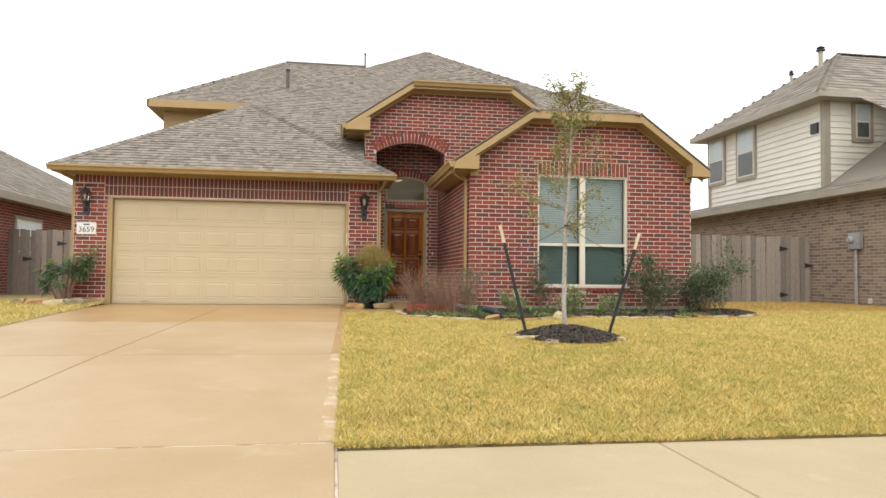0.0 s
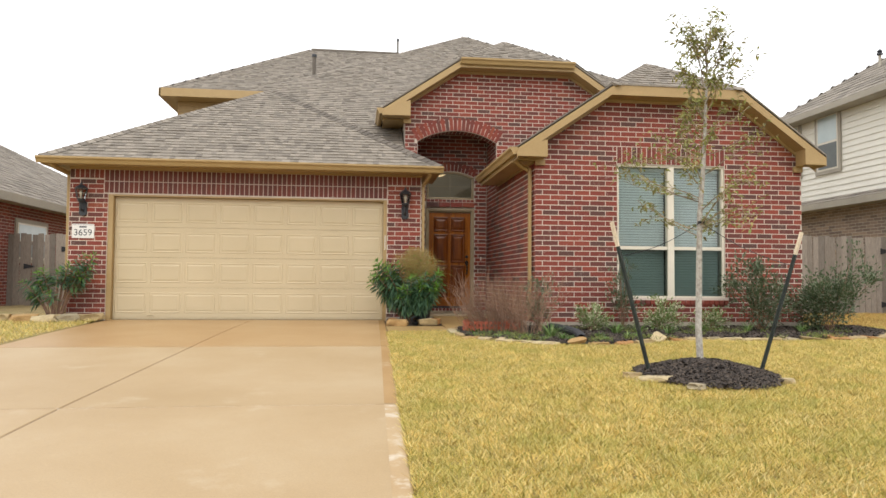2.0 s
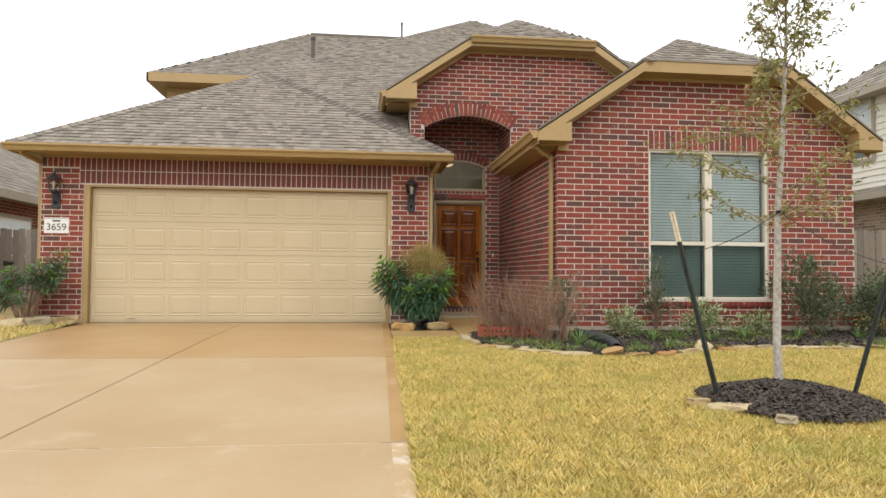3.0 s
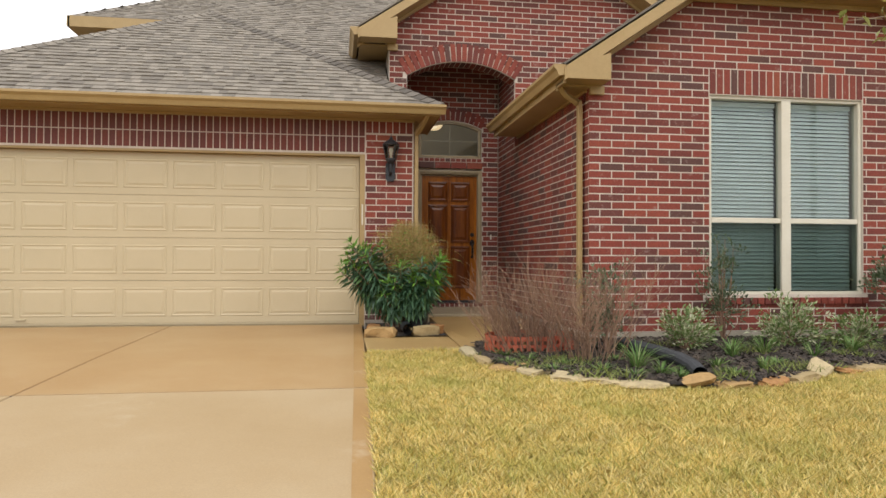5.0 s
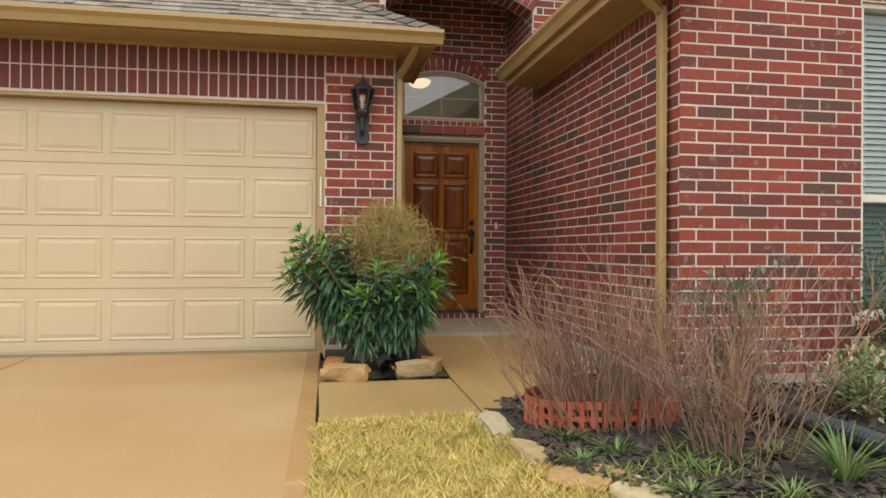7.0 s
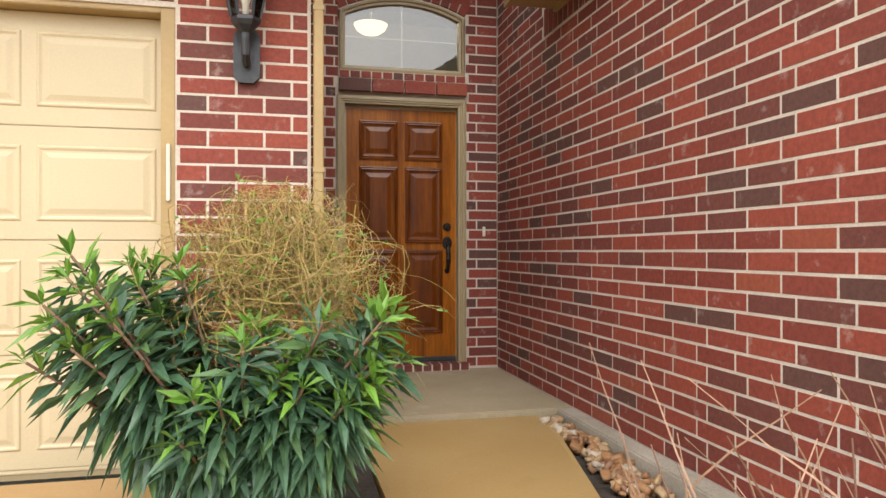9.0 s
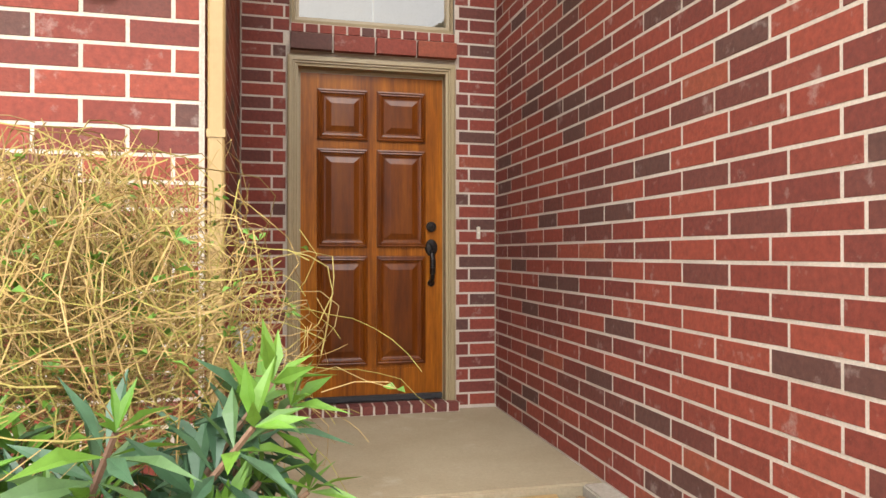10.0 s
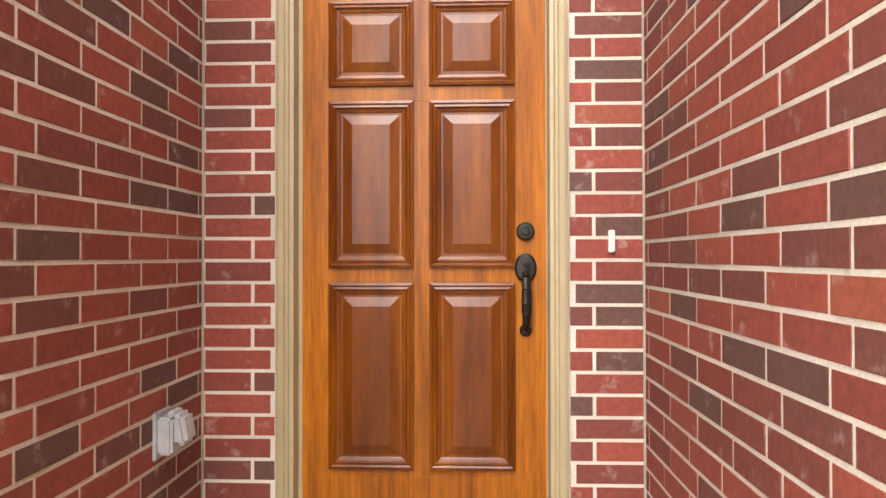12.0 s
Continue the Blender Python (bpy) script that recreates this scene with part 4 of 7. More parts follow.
boxed("ridge_flashing", (-1.8, 1.0, 24.68, 24.8, 8.5, 8.56), SHINGLE_CAP, roof_upper)

roof_garage = thing("roof_garage", (0, 0, 0), "weathered grey-brown shingle hip roof over the garage", "roof", kind="structure")
EZ, EX0, EX1, EY = 3.25, -5.62, 1.25, 14.82
apx = ((EX0 + EX1) / 2, EY + (EX1 - EX0) / 2, 5.445)
GARAGE_ROOF = ([(EX0, EY, EZ), (EX1, EY, EZ), apx], roof_garage)
roof_plane(roof_garage, [(EX1, EY, EZ), (EX1, AY + 0.1, EZ), (apx[0], 21.5, apx[2]), apx], seed=22)
roof_plane(roof_garage, [(EX0, 21.5, EZ), (EX0, EY, EZ), apx, (apx[0], 21.5, apx[2])], seed=23)
hip_caps(roof_garage, (EX0, EY, EZ + 0.01), apx)
hip_caps(roof_garage, (EX1, EY, EZ + 0.01), apx, SHINGLE_CAP)
boxed("soffit_panel", (EX0 + 0.05, EX1 - 0.05, EY + 0.03, GY - 0.004, 3.13, 3.15), TRIM, roof_garage)
boxed("soffit_panel", (GX1, EX1 - 0.05, GY - 0.004, 16.19, 3.13, 3.15), TRIM, roof_garage)
boxed("soffit_panel", (EX0 + 0.05, GX0 + 0.05, GY - 0.004, 21, 3.13, 3.15), TRIM, roof_garage)
boxed("frieze_board", (GX0, GX1 + 0.02, GY - 0.035, GY - 0.006, 3.1, 3.13), TRIM, roof_garage)
boxed("fascia_board", (EX0 + 0.02, EX1 - 0.03, EY + 0.012, EY + 0.035, 3.12, 3.238), TRIM, roof_garage)
boxed("fascia_board", (EX1 - 0.055, EX1 - 0.03, EY + 0.036, 16.19, 3.12, 3.238), TRIM, roof_garage)
boxed("fascia_board", (EX0 + 0.02, EX0 + 0.045, EY + 0.036, 21, 3.12, 3.238), TRIM, roof_garage)
# the brick pier carries the roof corner
GUTTER = [(0.0, 0.0), (0.0, -0.105), (0.06, -0.115), (0.085, -0.06), (0.115, -0.03), (0.115, 0.0), (0.1, 0.0), (0.1, -0.02), (0.07, -0.05), (0.05, -0.1), (0.008, -0.095), (0.008, 0.0)]


def gutter(name, a, b, side, label):
    """An open ogee gutter from a to b; side: +1 bulges to the right of the way."""
    t = thing(name, (0, 0, 0), label, "gutter")
    a, b = Vector(a), Vector(b)
    d = (b - a).normalized()
    part("trough", sweep(bmesh.new(), [a, b], [(side * x, z) for x, z in GUTTER]), TRIM, t)
    for p, q in ((a - d * 0.006, a - d * 0.001), (b + d * 0.001, b + d * 0.006)):
        part("end_cap", sweep(bmesh.new(), [p, q], [(side * x, z) for x, z in GUTTER[:6]]), TRIM, t)
    n = max(2, int((b - a).length / 0.9))
    for i in range(1, n):
        p = a.lerp(b, i / n)
        part("hanger", sweep(bmesh.new(), [p - d * 0.01, p + d * 0.01], [(0.0, 0.004), (side * 0.112, 0.004), (side * 0.112, 0.0), (0.0, 0.0)]), TRIM, t)
    return t


gutter("gutter", (EX0 - 0.02, EY + 0.01, 3.245), (EX1 + 0.02, EY + 0.01, 3.245), 1, "tan ogee rain gutter along the garage eave")

roof_wing = thing("roof_wing", (0, 0, 0), "weathered shingle roof of the wing with clipped gable", "roof", kind="structure")
wf0, wf1, wfz, wy = 3.69, 5.885, 4.3, 12.77
wl_, wr_, wez = 2.17, 7.3, 3.27
wrx, wrz, wry = (wl_ + wr_) / 2, wez + (wfz - wez) / (wf0 - wl_) * (wr_ - wl_) / 2, 13.9
roof_plane(roof_wing, [(wf0, wy, wfz), (wf1, wy, wfz), (wrx, wry, wrz)], seed=31)
wk = (wfz - wez) / (wf0 - wl_)
roof_plane(roof_wing, [(wl_, 16.02, wez), (wl_, wy, wez), (wf0, wy, wfz), (wrx, wry, wrz), (wrx, 19, wrz), (2.8, 19, wez + wk * (2.8 - wl_)), (2.8, 16.02, wez + wk * (2.8 - wl_))], seed=32)
roof_plane(roof_wing, [(wr_, wy, wez), (wr_, 25, wez), (wrx, 19, wrz), (wrx, wry, wrz), (wf1, wy, wfz)], seed=33)
hip_caps(roof_wing, (wf0, wy, wfz), (wrx, wry, wrz))
hip_caps(roof_wing, (wf1, wy, wfz), (wrx, wry, wrz))

roof_porch = thing("roof_porch", (0, 0, 0), "weathered shingle roof over the porch with clipped gable", "roof", kind="structure")
pf0, pf1, pfz, py = 1.74, 4.05, 5.6, 15.88
pl_, pr_, pez = 0.2, 5.6, 4.57
prx, pry = (pf0 + pf1) / 2, 17.25
prz = pfz + PITCH * (pry - py)
roof_plane(roof_porch, [(pf0, py, pfz), (pf1, py, pfz), (prx, pry, prz)], seed=41)
roof_plane(roof_porch, [(pl_, 19.5, pez), (pl_, py, pez), (pf0, py, pfz), (prx, pry, prz), (prx, 20.5, prz)], seed=42)
roof_plane(roof_porch, [(pr_, py, pez), (pr_, 19.5, pez), (prx, 20.5, prz), (prx, pry, prz), (pf1, py, pfz)], seed=43)
hip_caps(roof_porch, (pf0, py, pfz), (prx, pry, prz))
hip_caps(roof_porch, (pf1, py, pfz), (prx, pry, prz))


def rake_trim(parent, l, f0, f1, r, ez, fz, y, wall_y, low=0.17):
    """Boxed fascia following a clipped gable, with soffit and the cornice returns at both ends."""
    for (xa, za), (xb, zb), nm in (((l, ez), (f0, fz), "rake_fascia"), ((f0, fz), (f1, fz), "level_fascia"), ((f1, fz), (r, ez), "rake_fascia")):
        part(nm, prism(bmesh.new(), [(xa, za - 0.015), (xb, zb - 0.015), (xb, zb - low), (xa, za - low)], 0.03, Matrix.Translation((0, y, 0))), TRIM, parent)
        part("rake_soffit", prism(bmesh.new(), [(xa, za - low + 0.02), (xb, zb - low + 0.02), (xb, zb - low), (xa, za - low)], wall_y - y - 0.03, Matrix.Translation((0, y + 0.03, 0))), TRIM, parent)
        part("rake_frieze", prism(bmesh.new(), [(xa, za - low + 0.02), (xb, zb - low + 0.02), (xb, zb - low - 0.05), (xa, za - low - 0.05)], 0.025, Matrix.Translation((0, wall_y - 0.032, 0))), TRIM, parent)
        part("shingle_edge", prism(bmesh.new(), [(xa, za + 0.012), (xb, zb + 0.012), (xb, zb - 0.014), (xa, za - 0.014)], 0.04, Matrix.Translation((0, y - 0.012, 0))), SHINGLE, parent)


rake_trim(roof_wing, wl_, wf0, wf1, wr_, wez, wfz, wy, WY)
rake_trim(roof_porch, pl_, pf0, pf1, pr_, pez, pfz, py, AY)
for par, x0, x1, x2, y0, y1, z0, z1 in ((roof_wing, wl_ + 0.02, WX0 + 0.12, WX0 + 0.15, wy, WY, wez - 0.15, wez + 0.06), (roof_wing, wr_ - 0.02, WX1 - 0.12, WX1 - 0.15, wy, WY, wez - 0.15, wez + 0.06), (roof_porch, pl_ + 0.02, PX0 + 0.09, PX0 + 0.12, py, AY, pez - 0.15, pez + 0.1)):
    part("cornice_return", prism(bmesh.new(), [(x0, z0), (x1, z0), (x1, z1 + 0.06), (x0, z0 + 0.13)], y1 - y0 - 0.04, Matrix.Translation((0, y0 - 0.004, 0))), TRIM, par)
    boxed("return_block", (min(x2, x2 + (0.14 if x2 < x1 + 0.04 else -0.14)) if x0 > x1 else x1 - 0.12, max(x2, x1 + 0.12) if x0 > x1 else x2, y1 - 0.05, y1 - 0.006, z0 - 0.09, z0), TRIM, par)
boxed("soffit_panel", (wl_ + 0.03, WX0 - 0.004, WY - 0.06, 16.0, 3.098, 3.118), TRIM, roof_wing)
boxed("fascia_board", (wl_ + 0.0, wl_ + 0.028, wy + 0.05, 16.0, 3.08, 3.26), TRIM, roof_wing)
boxed("frieze_board", (WX0 - 0.03, WX0 - 0.004, WY + 0.05, 15.98, 3.07, 3.1), TRIM, roof_wing)
gutter("gutter", (wl_ + 0.005, 16.02, 3.26), (wl_ + 0.005, wy + 0.02, 3.26), 1, "tan ogee rain gutter along the wing eave")
boxed("soffit_panel", (pl_ + 0.03, PX0 - 0.004, AY + 0.004, 18.0, 4.4, 4.42), TRIM, roof_porch)
gutter("gutter", (pl_ + 0.005, 18.2, 4.56), (pl_ + 0.005, py + 0.02, 4.56), 1, "dark tan rain gutter on the porch gable eave")
gutter("gutter", (pf0, py + 0.0, pfz), (pf1, py + 0.0, pfz), 1, "tan rain gutter across the clipped porch gable")


def downspout(pts, label, w=0.034, d=0.025):
    t = thing("downspout", (0, 0, 0), label, "downspout")
    P = [Vector(q) for q in pts]
    bend = [P[0]]
    for i in range(len(P) - 1):
        a, b, c, e = P[max(i - 1, 0)], P[i], P[i + 1], P[min(i + 2, len(P) - 1)]
        n = 5 if (c - b).length < 0.4 else 1
        for k in range(1, n + 1):
            u = k / n
            q = b.lerp(c, u) if n == 1 else 0.5 * (2 * b + (c - a) * u + (2 * a - 5 * b + 4 * c - e) * u * u + (3 * b - a - 3 * c + e) * u ** 3) if i < 4 else b.lerp(c, u)
            bend.append(q)
    part("pipe", sweep(bmesh.new(), bend, [(-w, -d + 0.006), (-w + 0.006, -d), (w - 0.006, -d), (w, -d + 0.006), (w, d - 0.006), (w - 0.006, d), (-w + 0.006, d), (-w, d - 0.006)], up=Vector((1, 0.0, 0.01))), TRIM, t)
    x, y = pts[-1][0], pts[-1][1]
    for z in (0.9, 1.9, 2.7):
        part("strap", box(bmesh.new(), x - d - 0.003, x + d + 0.003, y - w - 0.003, y + w + 0.003, z, z + 0.025), TRIM, t)
    return t


downspout([(1.05, 14.86, 3.2), (1.05, 14.88, 3.12), (1.0, 15.08, 3.02), (0.955, 15.2, 2.95), (0.955, 15.225, 2.86), (0.955, 15.225, 1.6), (0.955, 15.225, 0.56)], "tan painted metal downspout on the garage pier")
downspout([(2.2, 13.05, 3.2), (2.21, 13.06, 3.1), (2.31, 13.14, 3.03), (2.43, 13.2, 2.98), (2.48, 13.22, 2.88), (2.48, 13.22, 1.7), (2.48, 13.22, 0.6)], "tan painted metal downspout at the wing corner")
downspout([(-5.45, 14.86, 3.2), (-5.42, 14.9, 3.1), (-5.32, 15.2, 3.03), (-5.31, 15.3, 2.95), (-5.31, 15.32, 2.0), (-5.31, 15.32, 0.55)], "tan painted metal downspout at the garage corner")
for x, y, z, h, r, lab in ((-1.5, 21.6, 6.55, 0.75, 0.05, "brown plumbing vent pipe on the roof"), (0.95, 24.6, 8.4, 0.5, 0.03, "thin dark vent pipe at the ridge")):
    pipe = thing("roof_vent_pipe", (x, y, z), lab, "vent pipe")
    part("pipe", lathe(bmesh.new(), [(r * 1.8, 0.0), (r * 1.6, 0.05), (r, 0.09), (r, h), (r * 0.7, h)], n=12), SHINGLE_CAP, pipe)
    part("pipe_cap", lathe(bmesh.new(), [(r * 1.35, h), (r * 1.35, h + 0.07), (r * 0.4, h + 0.09)], n=12), BLACK, pipe)

# ---------------------------------------------------------------- garage door
garage_door = thing("garage_door", (0, 0, 0), "closed cream panelled sectional garage door", "garage door")
gx0, gx1, gz0, gz1, gdy = -4.53, 0.215, 0.475, 2.64, 15.33
boxed("door_jamb", (OX0 + 0.0, gx0 - 0.003, GY + 0.012, gdy + 0.06, 0.44, gz1 + 0.035), TRIM, garage_door, bevel=0.004)
boxed("door_jamb", (gx1 + 0.003, OX1 - 0.0, GY + 0.012, gdy + 0.06, 0.44, gz1 + 0.035), TRIM, garage_door, bevel=0.004)
boxed("door_head", (gx0 - 0.003, gx1 + 0.003, GY + 0.012, gdy + 0.06, gz1 + 0.002, gz1 + 0.035), TRIM, garage_door, bevel=0.004)
boxed("bottom_seal", (gx0, gx1, gdy + 0.002, gdy + 0.03, 0.44, 0.469), FRAME_TAN, garage_door, "khaki weather seal")
boxed("bottom_retainer", (gx0, gx1, gdy - 0.004, gdy + 0.03, 0.4695, gz0 + 0.012), CREAM, garage_door, bevel=0.003)
sec_h = (gz1 - gz0 - 0.012) / 4
pan_w = (gx1 - gx0) / 8


def nested(bm, x0, x1, z0, z1, y, rings):
    """Concentric rectangles (inset, depth towards the viewer), for panels with mouldings; the last one is filled."""
    loops = []
    for ins, dep in rings:
        loops.append([bm.verts.new(c) for c in ((x0 + ins, y - dep, z0 + ins), (x1 - ins, y - dep, z0 + ins), (x1 - ins, y - dep, z1 - ins), (x0 + ins, y - dep, z1 - ins))])
    for a, b in zip(loops, loops[1:]):
        for i in range(4):
            bm.faces.new((a[i], a[(i + 1) % 4], b[(i + 1) % 4], b[i]))
    bm.faces.new(loops[-1])
    bmesh.ops.recalc_face_normals(bm, faces=bm.faces)
    return bm


for k in range(4):
    z0 = gz0 + 0.012 + k * sec_h
    sec = boxed("door_section", (gx0, gx1, gdy, gdy + 0.04, z0 + 0.001, z0 + sec_h - 0.001), CREAM, garage_door, bevel=0.004)
    for c in range(8):
        x0 = gx0 + c * pan_w
        part("raised_panel", nested(bmesh.new(), x0 + 0.032, x0 + pan_w - 0.032, z0 + 0.09, z0 + sec_h - 0.09, gdy, [(0, 0.0004), (0.007, 0.0055), (0.013, 0.006), (0.024, 0.0012), (0.034, 0.0012), (0.058, 0.0065), (0.06, 0.0067)]), CREAM, sec)
boxed("lift_handle", (-3.95, -3.83, gdy - 0.025, gdy, 0.535, 0.55), CREAM, garage_door, bevel=0.004)
boxed("keypad_cover", (0.245, 0.262, GY - 0.006, GY + 0.012, 1.75, 2.02), WHITE, garage_door, bevel=0.003)
# unseen sheet added to close the opening, with indoor shade as its colour
boxed("garage_door_backing", (gx0 - 0.1, gx1 + 0.1, gdy + 0.05, gdy + 0.07, 0.4, 2.75), ROOM_SHADE, label="unseen dark backing sheet added behind the garage door", category="wall", kind="structure")

# ---------------------------------------------------------------- entry door
entry_door = thing("door_1", (0, 0, 0), "closed varnished mahogany six-panel front door", "door", kind="structure")
sx0, sx1, sz0, sz1, sy = 1.281, 2.182, 0.645, 2.664, DY + 0.045
CASING = [(0.0, 0.0), (0.0, 0.026), (0.012, 0.03), (0.03, 0.03), (0.034, 0.022), (0.044, 0.022), (0.048, 0.014), (0.062, 0.012), (0.066, -0.05), (0.085, -0.05)]


def casing(parent, x0, x1, z0, z1, y, sec, mat):
    """Moulded frame up one side, across and down the other; section: inset and projection."""
    bm = bmesh.new()
    loops = []
    for ins, pr in sec:
        loops.append([bm.verts.new(c) for c in ((x0 + ins, y - pr, z0), (x0 + ins, y - pr, z1 - ins), (x1 - ins, y - pr, z1 - ins), (x1 - ins, y - pr, z0))])
    for a, b in zip(loops, loops[1:]):
        for i in range(3):
            bm.faces.new((a[i], a[i + 1], b[i + 1], b[i]))
    bmesh.ops.recalc_face_normals(bm, faces=bm.faces)
    return part("door_frame", bm, mat, parent)


casing(entry_door, DX0, DX1, 0.6, DZ1, DY, CASING, FRAME_TAN)
slab = boxed("door_slab", (sx0, sx1, sy, sy + 0.045, sz0, sz1), WOOD, entry_door)
pw, ml, gap = 0.315, 0.1, 0.058
rows_p = ((sz1 - 0.096 - 0.316, sz1 - 0.096), (sz1 - 1.085, sz1 - 0.468), (sz1 - 1.826, sz1 - 1.14))
RAISED = [(0.0, -0.001), (0.0, 0.013), (0.01, 0.016), (0.016, 0.011), (0.024, 0.014), (0.03, 0.007), (0.04, 0.004), (0.044, 0.001), (0.058, 0.001)]
for z0, z1 in rows_p:
    for x0 in (sx0 + ml, sx0 + ml + pw + gap):
        mold = part("panel_moulding", nested(bmesh.new(), x0, x0 + pw, z0, z1, sy, RAISED), WOOD_DARK, slab, "dark moulded panel frame")
        part("raised_panel", nested(bmesh.new(), x0 + 0.052, x0 + pw - 0.052, z0 + 0.052, z1 - 0.052, sy, [(0, 0.0008), (0.003, 0.0018), (0.034, 0.0115), (0.036, 0.012)]), WOOD_DARK, mold)
for x0, x1 in ((sx0 + 0.11, sx1 - 0.135),):
    boxed("bottom_rail", (x0, x1, sy - 0.002, sy + 0.01, sz0 + 0.0, sz0 + 0.165), WOOD, slab)
for z in (sz1 - 0.468 + 0.028, sz1 - 1.1125):
    boxed("mid_rail", (sx0 + ml, sx1 - ml - 0.02, sy - 0.0015, sy + 0.01, z - 0.026, z + 0.026), WOOD, slab)
boxed("door_sweep", (sx0, sx1, sy - 0.012, sy + 0.03, 0.605, 0.646), RUBBER, entry_door, "black threshold and sweep", bevel=0.006)
to_front = Matrix.Rotation(radians(90), 4, "X")
hx = 2.107
boltm = Matrix.Translation((hx, sy, 1.712)) @ to_front
bolt = part("deadbolt", lathe(bmesh.new(), [(0.033, 0.0), (0.033, 0.012), (0.028, 0.018), (0.016, 0.019), (0.014, 0.025), (0.006, 0.026)], boltm, 20), BRONZE, entry_door, "oil-rubbed bronze deadbolt", smooth=False)
handle = part("handle_plate", lathe(bmesh.new(), [(0.04, 0.0), (0.04, 0.012), (0.033, 0.019), (0.008, 0.021)], Matrix.Translation((hx, sy, 1.578)) @ Matrix.Diagonal((1, 1, 1.35, 1)) @ to_front, 20), BRONZE, entry_door, "oil-rubbed bronze door handle")
part("thumb_latch", box(bmesh.new(), hx - 0.012, hx + 0.012, sy - 0.045, sy - 0.01, 1.588, 1.6, 0.003), BRONZE, handle)
grip = [(hx, sy - 0.015, 1.56), (hx, sy - 0.04, 1.54), (hx, sy - 0.052, 1.5), (hx, sy - 0.055, 1.45), (hx, sy - 0.05, 1.41), (hx, sy - 0.036, 1.375), (hx, sy - 0.012, 1.355)]
bm = bmesh.new()
for (a, b), r in zip(zip(grip, grip[1:]), (0.014, 0.016, 0.018, 0.018, 0.014, 0.012)):
    sweep(bm, [a, b], circle(r, 10), up=Vector((1, 0, 0)))
part("grip", bm, BRONZE, handle)
part("lower_rose", lathe(bmesh.new(), [(0.023, 0.0), (0.023, 0.008), (0.015, 0.016), (0.004, 0.018)], Matrix.Translation((hx, sy, 1.35)) @ to_front, 16), BRONZE, handle)

# transom with its segmental head
transom = thing("window_1", (0, 0, 0), "arched transom window above the front door", "window", kind="structure")


def arched_outline(x0, x1, z0, zs, rise, ins, n=16):
    cx, h = (x0 + x1) / 2, (x1 - x0) / 2 - ins
    return [(x0 + ins, z0 + ins), (x1 - ins, z0 + ins)] + [(cx + h - 2 * h * i / n, arch_z(cx + h - 2 * h * i / n, cx, h + 1e-6, zs - ins * 0.6, rise - ins * 0.4)) for i in range(n + 1)]


bm = bmesh.new()
loops = []
for ins, yy in ((0.0, DY + 0.06), (0.0, DY + 0.0), (0.018, DY - 0.004), (0.022, DY + 0.012), (0.042, DY + 0.014), (0.046, DY + 0.05)):
    loops.append([bm.verts.new((x, yy, z)) for x, z in arched_outline(TX0, TX1, TZ0, TZS, TRISE, ins)])
for a, b in zip(loops, loops[1:]):
    for i in range(len(a)):
        bm.faces.new((a[i], a[(i + 1) % len(a)], b[(i + 1) % len(b)], b[i]))
bmesh.ops.recalc_face_normals(bm, faces=bm.faces)
part("window_frame", bm, FRAME_TAN, transom)
oz = arched_outline(TX0, TX1, TZ0, TZS, TRISE, 0.044)
gl = obj("pane", [(x, DY + 0.042, z) for x, z in oz], [tuple(range(len(oz)))], PANE_SMALL, transom)
gl.visible_shadow = False
boxed("glazing_bar", (1.728, 1.74, DY + 0.062, DY + 0.07, TZ0 + 0.04, TZS + TRISE - 0.05), WHITE, transom)
boxed("glazing_bar", (TX0 + 0.04, TX1 - 0.04, DY + 0.0605, DY + 0.0685, 3.235, 3.247), WHITE, transom)

# foyer behind the transom, with its lit bowl lamp
foyer = thing("room_foyer", (0, 0, 0), "plain pale foyer behind the front door", "room", kind="structure")
boxed("room_wall", (0.2, 3.4, 20.2, 20.3, 0.55, 4.4), ROOM, foyer)
boxed("room_wall", (0.1, 0.2, 17.6, 20.3, 0.55, 4.4), ROOM, foyer)
boxed("room_wall", (3.4, 3.5, 17.6, 20.3, 0.55, 4.4), ROOM, foyer)
boxed("room_floor", (0.1, 3.5, 17.6, 20.3, 0.5, 0.55), ROOM, foyer)
boxed("room_ceiling", (0.1, 3.5, 17.6, 20.3, 4.3, 4.4), ROOM, foyer)
bowl = thing("pendant_lamp", (1.62, 18.5, 3.62), "lit frosted bowl pendant lamp in the foyer", "lamp")
part("shade", lathe(bmesh.new(), [(0.02, 0.0), (0.09, 0.015), (0.14, 0.05), (0.165, 0.1), (0.15, 0.1), (0.03, 0.09)], n=24), LAMP_GLOW, bowl, smooth=True)
part("stem", lathe(bmesh.new(), [(0.012, 0.09), (0.012, 0.64), (0.06, 0.65), (0.06, 0.68)], n=12), BRONZE, bowl)
fl = bpy.data.lights.new("foyer_lamp", "POINT")
fl.energy, fl.color, fl.shadow_soft_size = 9, (1.0, 0.8, 0.55), 0.12
new("foyer_lamp", fl).location = (1.62, 18.5, 3.85)

